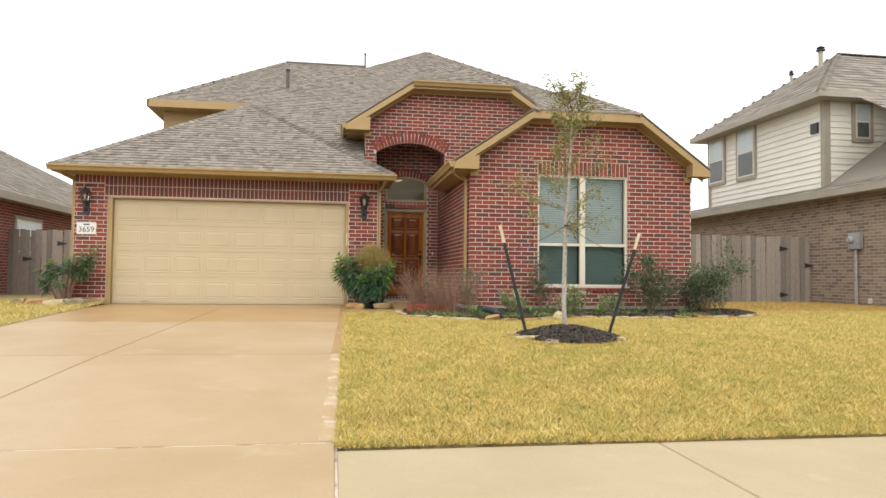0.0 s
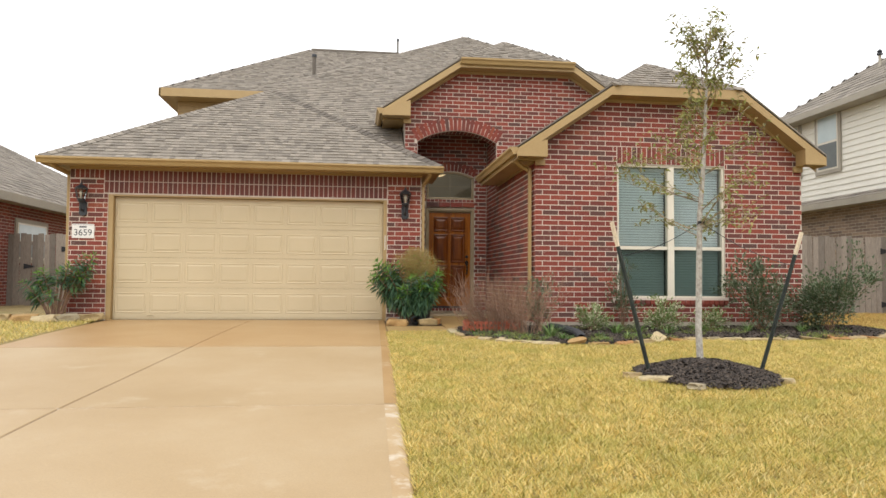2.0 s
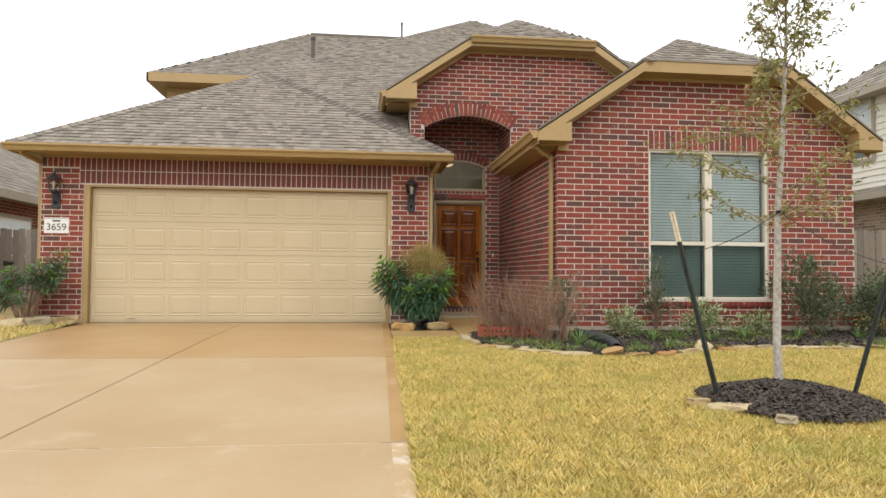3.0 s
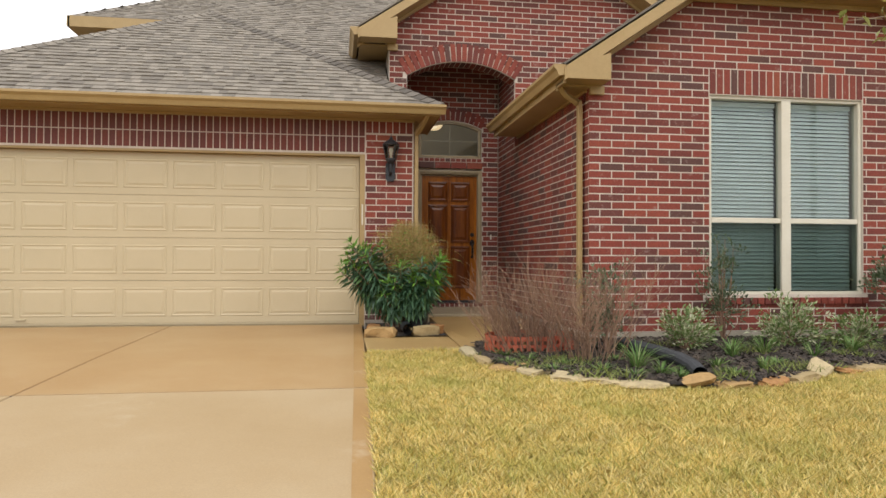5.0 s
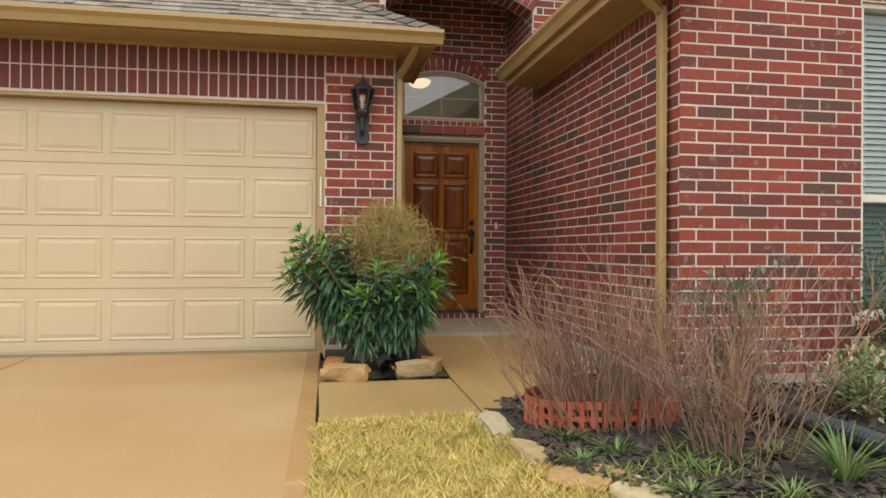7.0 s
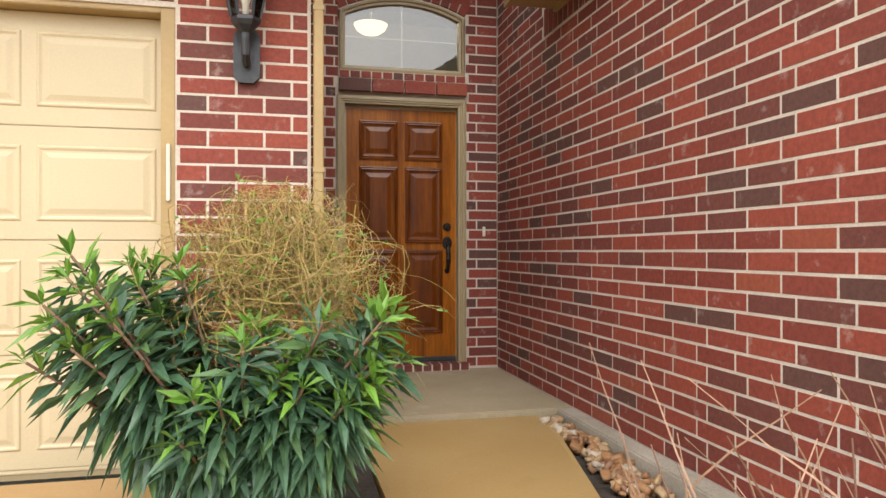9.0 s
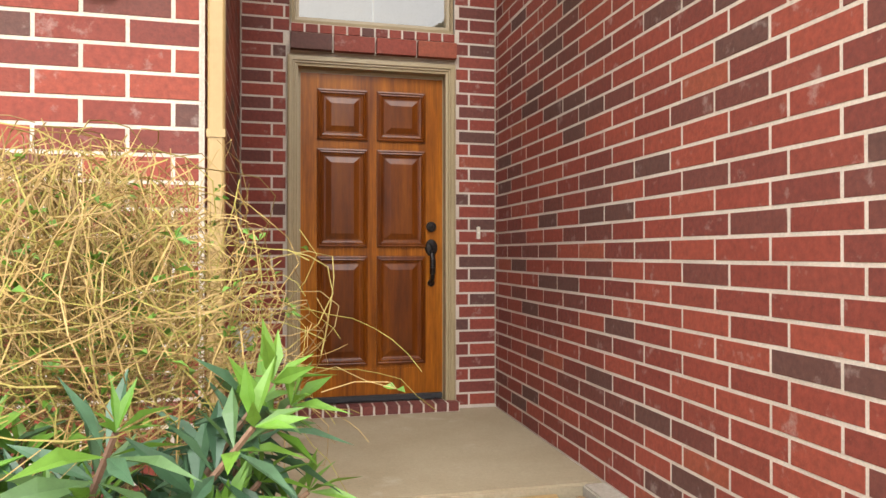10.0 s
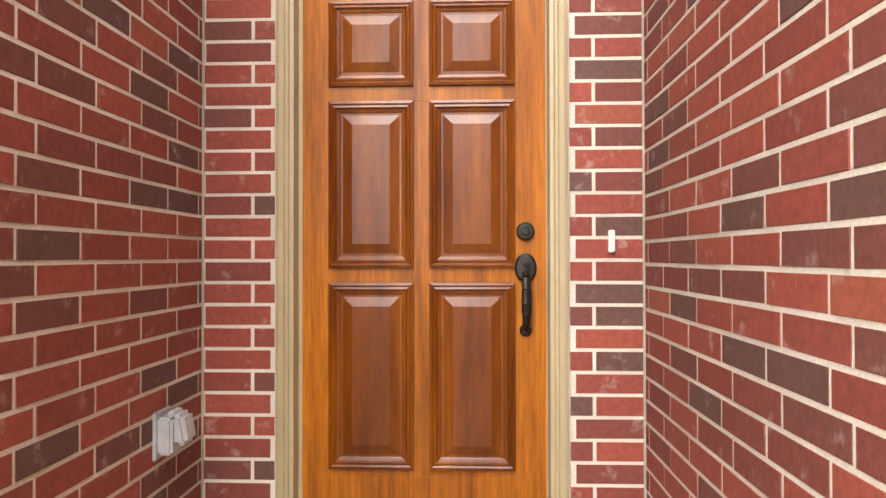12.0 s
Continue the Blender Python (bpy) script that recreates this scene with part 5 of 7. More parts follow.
# ---------------------------------------------------------------- wing window with blinds
win = thing("window_2", (0, 0, 0), "tall twin white vinyl window with closed blinds", "window", kind="structure")
mid = (QX0 + QX1) / 2
zr = 1.745
boxed("window_frame", (QX0, QX1, WY + 0.025, WY + 0.13, QZ1 - 0.035, QZ1), WHITE, win, bevel=0.004)
boxed("window_frame", (QX0, QX0 + 0.035, WY + 0.025, WY + 0.13, QZ0 + 0.03, QZ1 - 0.036), WHITE, win, bevel=0.004)
boxed("window_frame", (QX1 - 0.035, QX1, WY + 0.025, WY + 0.13, QZ0 + 0.03, QZ1 - 0.036), WHITE, win, bevel=0.004)
boxed("window_sill", (QX0, QX1, WY + 0.01, WY + 0.13, QZ0 - 0.012, QZ0 + 0.029), WHITE, win, bevel=0.004)
boxed("mullion", (mid - 0.055, mid + 0.055, WY + 0.02, WY + 0.13, QZ0 + 0.03, QZ1 - 0.036), WHITE, win, bevel=0.004)
for x0, x1 in ((QX0 + 0.036, mid - 0.056), (mid + 0.056, QX1 - 0.036)):
    boxed("meeting_rail", (x0, x1, WY + 0.035, WY + 0.11, zr - 0.028, zr + 0.028), WHITE, win, bevel=0.004)
    up = pane_quad("pane", x0, x1, WY + 0.085, zr + 0.028, QZ1 - 0.036, PANE, win)
    lo = pane_quad("pane", x0, x1, WY + 0.065, QZ0 + 0.03, zr - 0.028, PANE, win)
    up.visible_shadow = lo.visible_shadow = False
    pane_quad("insect_screen", x0 + 0.004, x1 - 0.004, WY + 0.046, QZ0 + 0.034, zr - 0.03, SCREEN, win, "dark insect screen")
    blind = thing("window_blind", ((x0 + x1) / 2, WY + 0.165, QZ1 - 0.06), "closed white horizontal slat blind inside the window", "blind", "window blinds")
    hw = (x1 - x0) / 2 - 0.004
    boxed("head_rail", (-hw, hw, -0.03, 0.03, -0.03, 0.02), BLIND, blind, bevel=0.003)
    slat = None
    n_s = int((QZ1 - QZ0 - 0.12) / 0.043)
    for i in range(n_s):
        z = -0.05 - i * 0.043
        if slat is None:
            slat = obj("slat", [(-hw, -0.012, -0.02), (hw, -0.012, -0.02), (hw, -0.001, 0.0), (-hw, -0.001, 0.0), (hw, 0.013, 0.019), (-hw, 0.013, 0.019), (-hw, -0.009, -0.021), (hw, -0.009, -0.021), (hw, 0.016, 0.018), (-hw, 0.016, 0.018)],
                       [(0, 1, 2, 3), (3, 2, 4, 5), (6, 9, 8, 7), (0, 6, 7, 1)], BLIND, blind)
            slat.location = (0, 0, z)
        else:
            c = new("slat", slat.data)
            c.parent = blind
            c.location = (0, 0, z)
    for x in (-hw * 0.7, 0.0, hw * 0.7):
        boxed("ladder_cord", (x - 0.004, x + 0.004, -0.004, -0.002, -0.05 - n_s * 0.043, -0.03), BLIND, blind)
# closed box behind the blinds, dimmed by its dark wall colour
room = thing("room_front", (0, 0, 0), "front room behind the window, its dimness put into the wall colour", "room", kind="structure")
boxed("room_wall", (QX0 - 0.6, QX1 + 0.6, 15.2, 15.3, 0.5, 3.3), ROOM_SHADE, room)
boxed("room_wall", (QX0 - 0.7, QX0 - 0.6, WY + 0.26, 15.3, 0.5, 3.3), ROOM_SHADE, room)
boxed("room_wall", (QX1 + 0.6, QX1 + 0.7, WY + 0.26, 15.3, 0.5, 3.3), ROOM_SHADE, room)
boxed("room_ceiling", (QX0 - 0.7, QX1 + 0.7, WY + 0.26, 15.3, 3.3, 3.35), ROOM_SHADE, room)
boxed("room_floor", (QX0 - 0.7, QX1 + 0.7, WY + 0.26, 15.3, 0.45, 0.5), ROOM_SHADE, room)

# ---------------------------------------------------------------- wall lanterns, number, bell, outlet


def lantern():
    t = thing("wall_lantern", (0, 0, 0), "black metal wall lantern with clear glass on the brick pier", "wall lamp", "garage lanterns")
    part("back_plate", prism(bmesh.new(), [(-0.055, -0.3), (-0.03, -0.33), (0.03, -0.33), (0.055, -0.3), (0.055, -0.12), (0.03, -0.08), (-0.03, -0.08), (-0.055, -0.12)], 0.03, Matrix.Translation((0, 0.07, 0))), BLACK, t)
    part("arm", sweep(bmesh.new(), [(0, 0.08, -0.24), (0, 0.03, -0.25), (0, -0.01, -0.22), (0, -0.02, -0.15), (0, -0.02, -0.1)], circle(0.018, 8), up=Vector((1, 0, 0))), BLACK, t)
    c = Matrix.Translation((0, -0.02, 0))
    part("base_cup", lathe(bmesh.new(), [(0.02, -0.13), (0.05, -0.1), (0.062, -0.08), (0.062, -0.065), (0.05, -0.06)], c, 6), BLACK, t)
    g = part("glass_cage", lathe(bmesh.new(), [(0.058, -0.06), (0.088, 0.1)], c, 6, caps=False), PANE_CLEAR, t, "clear glass panes")
    g.visible_shadow = False
    for i in range(6):
        a = i * math.tau / 6
        p, q = Vector((0.06 * math.cos(a), -0.02 + 0.06 * math.sin(a), -0.06)), Vector((0.092 * math.cos(a), -0.02 + 0.092 * math.sin(a), 0.1))
        part("cage_bar", sweep(bmesh.new(), [p, q], circle(0.006, 5), up=Vector((1, 0.3, 0))), BLACK, g)
    part("roof_cap", lathe(bmesh.new(), [(0.095, 0.1), (0.098, 0.112), (0.07, 0.14), (0.035, 0.165), (0.02, 0.175), (0.022, 0.19), (0.008, 0.205), (0.003, 0.235)], c, 12), BLACK, t)
    part("bulb", lathe(bmesh.new(), [(0.012, -0.06), (0.014, 0.0), (0.026, 0.03), (0.022, 0.055), (0.004, 0.07)], c, 12), WHITE, t, smooth=True)
    return t


lamp_a = lantern()
lamp_a.location = (0.613, GY - 0.1, 2.672)
lamp_a.scale = (1.12, 1.0, 1.06)
copy_thing(lamp_a, pose(-5.03, GY - 0.1, 2.63))

sign = thing("house_number_plaque", (-5.02, GY - 0.012, 2.01), "white ceramic house number plaque with dark digits", "house number")
part("plaque", box(bmesh.new(), -0.185, 0.185, -0.004, 0.01, -0.125, 0.125, 0.004), SIGN_WHITE, sign)
txt = bpy.data.curves.new("digits", "FONT")
txt.body, txt.size, txt.extrude, txt.align_x, txt.align_y = "3659", 0.155, 0.001, "CENTER", "CENTER"
td = new("digits_text", txt)
bpy.context.view_layer.update()
me = bpy.data.meshes.new_from_object(td.evaluated_get(bpy.context.evaluated_depsgraph_get()))
bpy.data.objects.remove(td)
me.materials.clear()
me.materials.append(SIGN_INK)
dg = new("digits", me)
dg.parent = sign
dg.matrix_basis = pose(0.0, -0.006, -0.03, 90, 0, 0)
boxed("emblem", (-0.06, 0.06, -0.006, -0.0041, 0.06, 0.085), SIGN_INK, sign)
boxed("border_line", (-0.17, 0.17, -0.0055, -0.0041, 0.105, 0.11), SIGN_INK, sign)
bell = thing("doorbell", (2.41, DY - 0.01, 1.674), "small white doorbell button on the brick", "doorbell")
part("bell_case", box(bmesh.new(), -0.011, 0.011, -0.008, 0.01, -0.04, 0.04, 0.003), WHITE, bell)
part("button", lathe(bmesh.new(), [(0.006, 0), (0.006, 0.004), (0.003, 0.005)], Matrix.Translation((0, -0.008, 0.0)) @ to_front, 10), SIGN_WHITE, bell)
outlet = thing("outdoor_outlet", (AX - 0.002, 16.95, 1.06), "grey metal outdoor outlet box with flip cover", "outlet")
part("gasket_plate", box(bmesh.new(), 0.0, 0.012, -0.06, 0.06, -0.075, 0.075, 0.004), GREY_METAL, outlet)
part("box_body", box(bmesh.new(), 0.012, 0.06, -0.05, 0.05, -0.06, 0.058, 0.008), GREY_METAL, outlet)
part("flip_cover", box(bmesh.new(), 0.055, 0.1, -0.045, 0.045, -0.05, 0.05, 0.014, m=pose(0, 0, 0.004, 0, -10, 0)), GREY_METAL, outlet)
part("hinge", lathe(bmesh.new(), [(0.008, -0.035), (0.011, -0.03), (0.011, 0.03), (0.008, 0.035)], Matrix.Translation((0.05, 0, 0.066)) @ Matrix.Rotation(radians(90), 4, "X"), 10), GREY_METAL, outlet)

# ---------------------------------------------------------------- neighbouring houses and fences


def far_window(parent, m, w, h):
    """A sash window in its trim; local x along the wall, -y outward."""
    f = part("window", box(bmesh.new(), -w / 2 - 0.1, w / 2 + 0.1, -0.04, 0.0, -h / 2 - 0.1, h / 2 + 0.1, m=m), NB_TRIM, parent)
    part("pane", box(bmesh.new(), -w / 2 + 0.05, w / 2 - 0.05, -0.05, -0.041, 0.03, h / 2 - 0.05, m=m), PANE_BLUE, f)
    part("pane", box(bmesh.new(), -w / 2 + 0.05, w / 2 - 0.05, -0.05, -0.041, -h / 2 + 0.05, -0.03, m=m), PANE_DARK, f)
    part("sash", box(bmesh.new(), -w / 2, w / 2, -0.046, -0.0405, -h / 2, h / 2, m=m), WHITE, f)
    return f


PANE_BLUE = material("pale_blind_behind_glass", [(0.3, (0.42, 0.5, 0.5)), (0.7, (0.5, 0.57, 0.56))], scale=2, rough=0.15, grain=0.05, bump=0)
PANE_DARK = material("dark_screened_glass", [(0.3, (0.07, 0.085, 0.08)), (0.7, (0.12, 0.13, 0.12))], scale=2, rough=0.3, grain=0.05, bump=0)
NX = 13.05
nb = thing("house_right", (0, 0, 0), "two-storey neighbour house, tan brick below and cream siding above", "house")
part("brick_wall", box(bmesh.new(), NX, 26, 12.6, 30, 0.3, 3.36), NB_BRICK, nb, "tan-brown brick lower wall")
part("upper_wall", box(bmesh.new(), NX + 0.17, 25, 17.22, 23.15, 3.36, 6.15), SIDING, nb)
for i in range(17):
    z = 3.3 + i * 0.168
    obj("siding_board", [(NX + 0.13, 17.2, z), (NX + 0.13, 23.1, z), (NX + 0.155, 23.1, z + 0.175), (NX + 0.155, 17.2, z + 0.175), (NX + 0.168, 17.2, z), (NX + 0.168, 23.1, z)], [(0, 3, 2, 1), (0, 1, 5, 4)], SIDING, nb)
    obj("siding_board", [(NX + 0.17, 17.18, z), (22.0, 17.18, z), (22.0, 17.205, z + 0.175), (NX + 0.17, 17.205, z + 0.175), (NX + 0.17, 17.219, z), (22.0, 17.219, z)], [(0, 1, 2, 3), (0, 4, 5, 1)], SIDING, nb)
part("corner_board", box(bmesh.new(), NX + 0.11, NX + 0.3, 17.15, 17.3, 3.4, 6.15), NB_TRIM, nb)
part("corner_board", box(bmesh.new(), NX + 0.11, NX + 0.2, 23.0, 23.16, 3.4, 6.15), NB_TRIM, nb)
side = Matrix.Translation((NX + 0.13, 0, 0)) @ FACE_LEFT
far_window(nb, side @ Matrix.Translation((-22.6, 0, 5.25)), 0.9, 1.55)
far_window(nb, side @ Matrix.Translation((-20.83, 0, 5.25)), 0.9, 1.6)
far_window(nb, Matrix.Translation((14.34, 17.18, 5.5)), 0.45, 0.95)
part("wall_vent", box(bmesh.new(), NX + 0.08, NX + 0.13, 17.4, 17.68, 5.2, 5.48), BLACK, nb)
nb_roof = thing("roof_right_neighbour", (0, 0, 0), "weathered shingle roofs of the two-storey neighbour house", "roof", kind="structure")
ex = NX - 0.32
roof_plane(nb_roof, [(ex, 23.6, 6.2), (ex, 16.72, 6.2), (15.93, 20.1, 8.41)], seed=61, exposure=0.28, tab=0.5)
roof_plane(nb_roof, [(ex, 16.72, 6.2), (26, 16.72, 6.2), (23, 20.1, 8.41), (15.93, 20.1, 8.41)], seed=62, exposure=0.28, tab=0.5)
roof_plane(nb_roof, [(26, 23.6, 6.2), (ex, 23.6, 6.2), (15.93, 20.1, 8.41), (23, 20.1, 8.41)], seed=65, exposure=0.28, tab=0.5)
hip_caps(nb_roof, (ex, 16.72, 6.21), (15.93, 20.1, 8.43))
hip_caps(nb_roof, (15.93, 20.1, 8.43), (23, 20.1, 8.43))
part("fascia_board", box(bmesh.new(), ex - 0.03, ex, 16.69, 23.62, 6.03, 6.2), NB_TRIM, nb_roof)
part("fascia_board", box(bmesh.new(), ex, 26, 16.69, 16.715, 6.03, 6.2), NB_TRIM, nb_roof)
part("soffit_panel", box(bmesh.new(), ex, 26, 16.72, 23.6, 6.03, 6.05), NB_TRIM, nb_roof)
roof_plane(nb_roof, [(NX - 0.42, 30, 3.45), (NX - 0.42, 12.2, 3.45), (NX + 0.2, 12.2, 3.7), (NX + 0.2, 30, 3.7)], seed=63, exposure=0.28, tab=0.5)
roof_plane(nb_roof, [(NX + 0.2, 12.2, 3.7), (26, 12.2, 3.7), (26, 17.17, 6.5), (17.2, 17.17, 6.5), (NX + 0.2, 17.17, 3.7)], seed=64, exposure=0.28, tab=0.5)
part("fascia_board", box(bmesh.new(), NX - 0.45, NX - 0.422, 12.2, 30, 3.28, 3.45), NB_TRIM, nb_roof)
part("soffit_panel", box(bmesh.new(), NX - 0.42, NX, 12.2, 30, 3.28, 3.3), NB_TRIM, nb_roof)
for x, y, z, h, r in ((15.1, 19.8, 7.85, 0.5, 0.07), (14.5, 20.4, 7.42, 0.3, 0.04)):
    vp = thing("roof_vent_pipe", (x, y, z), "dark metal vent pipe on the neighbour roof", "vent pipe")
    part("pipe", lathe(bmesh.new(), [(r * 2, -0.25), (r, 0.05), (r, h)], n=12), NB_TRIM, vp)
    part("pipe_cap", lathe(bmesh.new(), [(r * 1.1, h), (r * 2.0, h + 0.02), (r * 2.0, h + 0.06), (r * 1.2, h + 0.09), (r * 1.9, h + 0.12), (r * 0.6, h + 0.18)], n=12), BLACK, vp)
for x, y, z in ((14.6, 18.9, 7.42), (14.2, 18.6, 7.1)):
    boxed("roof_box_vent", (x, x + 0.4, y, y + 0.4, z - 0.35, z + 0.05), BLACK, label="low dark box vent on the neighbour roof", category="roof vent", bevel=0.03)
meter = thing("electric_meter", (NX - 0.002, 15.82, 1.9), "grey electric meter box with conduit on the brick wall", "electric meter")
part("meter_box", box(bmesh.new(), -0.14, 0.0, -0.2, 0.2, 0.0, 0.42, 0.02), GREY_METAL, meter)
part("meter_glass", lathe(bmesh.new(), [(0.09, 0.0), (0.09, 0.06), (0.06, 0.1), (0.01, 0.11)], Matrix.Translation((-0.14, 0.05, 0.24)) @ Matrix.Rotation(radians(-90), 4, "Y"), 16), GREY_METAL, meter)
part("conduit", sweep(bmesh.new(), [(-0.06, 0.0, 0.0), (-0.06, 0.0, -1.45)], circle(0.035, 8), up=Vector((1, 0, 0))), GREY_METAL, meter)
boxed("hose_bib_cover", (NX - 0.08, NX, 15.35, 15.43, 0.55, 0.68), WHITE, label="small white utility box at the foot of the brick wall", category="utility box", bevel=0.01)

left_house = thing("house_left", (0, 0, 0), "single-storey red brick neighbour house with shingle roof", "house")
LX = -9.1
part("brick_wall", box(bmesh.new(), -22, LX, 16.5, 40, 0.3, 3.1), RED_BRICK_FAR, left_house)
far_window(left_house, Matrix.Translation((LX, 0, 0)) @ FACE_RIGHT @ Matrix.Translation((22.6, 0, 2.15)), 1.7, 0.95)
roof_l = thing("roof_left_neighbour", (0, 0, 0), "weathered shingle roof of the single-storey neighbour", "roof", kind="structure")
roof_plane(roof_l, [(LX + 0.4, 16, 3.25), (LX + 0.4, 40, 3.25), (-15.5, 33, 6.9), (-15.5, 22.6, 6.9)], seed=71, exposure=0.28, tab=0.5)
part("fascia_board", box(bmesh.new(), LX + 0.4, LX + 0.43, 16, 40, 3.05, 3.26), NB_TRIM, roof_l)
part("soffit_panel", box(bmesh.new(), LX, LX + 0.4, 16, 40, 3.07, 3.09), NB_TRIM, roof_l)


def fence(name, a, b, z, label, hinges=()):
    """A run of upright cedar pickets with rails behind."""
    t = thing(name, (0, 0, 0), label, "fence")
    a, b = Vector(a), Vector(b)
    d = (b - a).normalized()
    n = int((b - a).length / 0.145)
    rg = random.Random(int(a.x * 10))
    sk = math.atan2(d.y, d.x)
    me = bpy.data.meshes.new("picket")
    bm = box(bmesh.new(), -0.069, 0.069, -0.009, 0.009, 0, 1.83, 0.004)
    bm.to_mesh(me)
    bm.free()
    me.materials.append(FENCE)
    for i in range(n):
        p = a + d * (i + 0.5) * 0.145
        o = new("picket", me)
        o.parent = t
        o.matrix_basis = Matrix.Translation((p.x, p.y + rg.uniform(-0.004, 0.004), z + rg.uniform(-0.02, 0.02))) @ Matrix.Rotation(sk, 4, "Z") @ pose(0, 0, 0, 0, rg.uniform(-0.6, 0.6), 0)
    for zz in (0.25, 0.9, 1.55):
        part("rail", box(bmesh.new(), 0, (b - a).length, 0.012, 0.05, z + zz, z + zz + 0.085, m=Matrix.Translation((a.x, a.y, 0)) @ Matrix.Rotation(sk, 4, "Z")), FENCE, t)
    for u, zz in hinges:
        p = a + d * u
        part("strap_hinge", prism(bmesh.new(), [(0, -0.07), (0.25, -0.012), (0.25, 0.012), (0, 0.07)], 0.012, Matrix.Translation((p.x, p.y - 0.022, z + zz)) @ Matrix.Rotation(sk, 4, "Z")), BLACK, t, "black iron strap hinge")
    return t


fence("fence_with_gate", (7.06, 17.4, 0), (12.95, 17.4, 0), 0.46, "weathered grey cedar picket fence with a gate", ((4.9, 1.5), (4.9, 0.25), (5.65, 1.05)))
fence("fence_with_gate", (-9.08, 21.3, 0), (-5.27, 21.3, 0), 0.47, "weathered grey cedar gate between the houses", ((1.3, 1.45), (0.4, 1.0)))

# the house across the street, seen only mirrored in the panes
across = thing("house_across", (0, 0, 0), "two-storey brick house across the street", "house")
part("brick_wall", box(bmesh.new(), 0, 20, -29, -18, -0.2, 6.3), RED_BRICK_FAR, across)
part("roof", prism(bmesh.new(), [(-1, 6.25), (21, 6.25), (12, 12.2), (10.3, 12.2)], -11.6, Matrix.Translation((0, -17.6, 0))), SHINGLE, across)
pole = thing("utility_pole", (19.0, -5.6, -0.2), "tall dark wooden utility pole across the lawn", "utility pole")
part("pole_shaft", lathe(bmesh.new(), [(0.15, 0.0), (0.14, 3.0), (0.12, 7.0), (0.1, 10.6), (0.03, 10.65)], n=14), FENCE, pole)
part("crossarm", box(bmesh.new(), -1.1, 1.1, -0.18, -0.09, 9.9, 10.02, 0.01), FENCE, pole)

# ---------------------------------------------------------------- planting bed
bed_x = steps(1.16, 8.0, 0.12)
V, F = [], []
for x in bed_x:
    y0, y1 = bed_front(x), (WY - 0.02 if x > 2.45 else 13.0 + 0.15 * (x - 1.16))
    if x <= 2.45:
        y1 = max(y0 + 0.05, 12.8 + max(0, (x - 1.45)) * 1.35)
    for j in range(9):
        y = y0 + (y1 - y0) * j / 8
        V.append((x, y, lawn_z(x, y) + 0.012 + 0.03 * math.sin(math.pi * j / 8) + 0.02 * noise.noise((x * 3, y * 3, 5))))
F = [(i * 9 + j, (i + 1) * 9 + j, (i + 1) * 9 + j + 1, i * 9 + j + 1) for i in range(len(bed_x) - 1) for j in range(8)]
obj("planting_bed", V, F, MULCH_BED, None, "dark mulch planting bed along the wing", "flower bed", kind="structure", smooth=True)


def chips(name, count, spot, label, seed, size=(0.02, 0.06)):
    rg = random.Random(seed)
    V, F = [], []
    for _ in range(count):
        x, y, z = spot(rg)
        L, W, T = rg.uniform(*size), rg.uniform(0.008, 0.018), rg.uniform(0.004, 0.01)
        m = Matrix.Translation((x, y, z)) @ Euler((rg.uniform(-0.7, 0.7), rg.uniform(-0.7, 0.7), rg.uniform(0, 6.3))).to_matrix().to_4x4()
        k = len(V)
        V += [m @ Vector(c) for c in ((-L, -W, 0), (L, -W * 0.6, 0), (L * 0.9, W, 0), (-L, W * 0.7, 0), (-L * 0.7, 0, T), (L * 0.6, 0, T))]
        F += [(k, k + 1, k + 5, k + 4), (k + 1, k + 2, k + 5), (k + 2, k + 3, k + 4, k + 5), (k + 3, k, k + 4)]
    return obj(name, V, F, MULCH, None, label, "mulch", kind="stuff")


def bed_spot(rg):
    x = rg.uniform(1.25, 7.9)
    y0 = bed_front(x)
    y1 = WY - 0.05 if x > 2.45 else 12.9 + max(0, x - 1.5)
    y = y0 + (y1 - y0) * rg.random()
    return x, y, lawn_z(x, y) + 0.045


chips("mulch_chips", 9500, bed_spot, "dark shredded mulch over the planting bed", 5, (0.012, 0.036))


def stone_mesh(rg, a, b, c):
    bm = bmesh.new()
    bmesh.ops.create_icosphere(bm, subdivisions=2, radius=1)
    sd = rg.uniform(0, 100)
    for v in bm.verts:
        p = v.co.copy()
        k = 1 + 0.35 * noise.noise(p * 1.1 + Vector((sd, 0, 0)))
        q = Vector((max(-0.68, min(0.68, p.x)), max(-0.66, min(0.66, p.y)), max(-0.6, min(0.45, p.z)))) * k * 1.3
        v.co = Vector((q.x * a, q.y * b, q.z * c))
    return bm


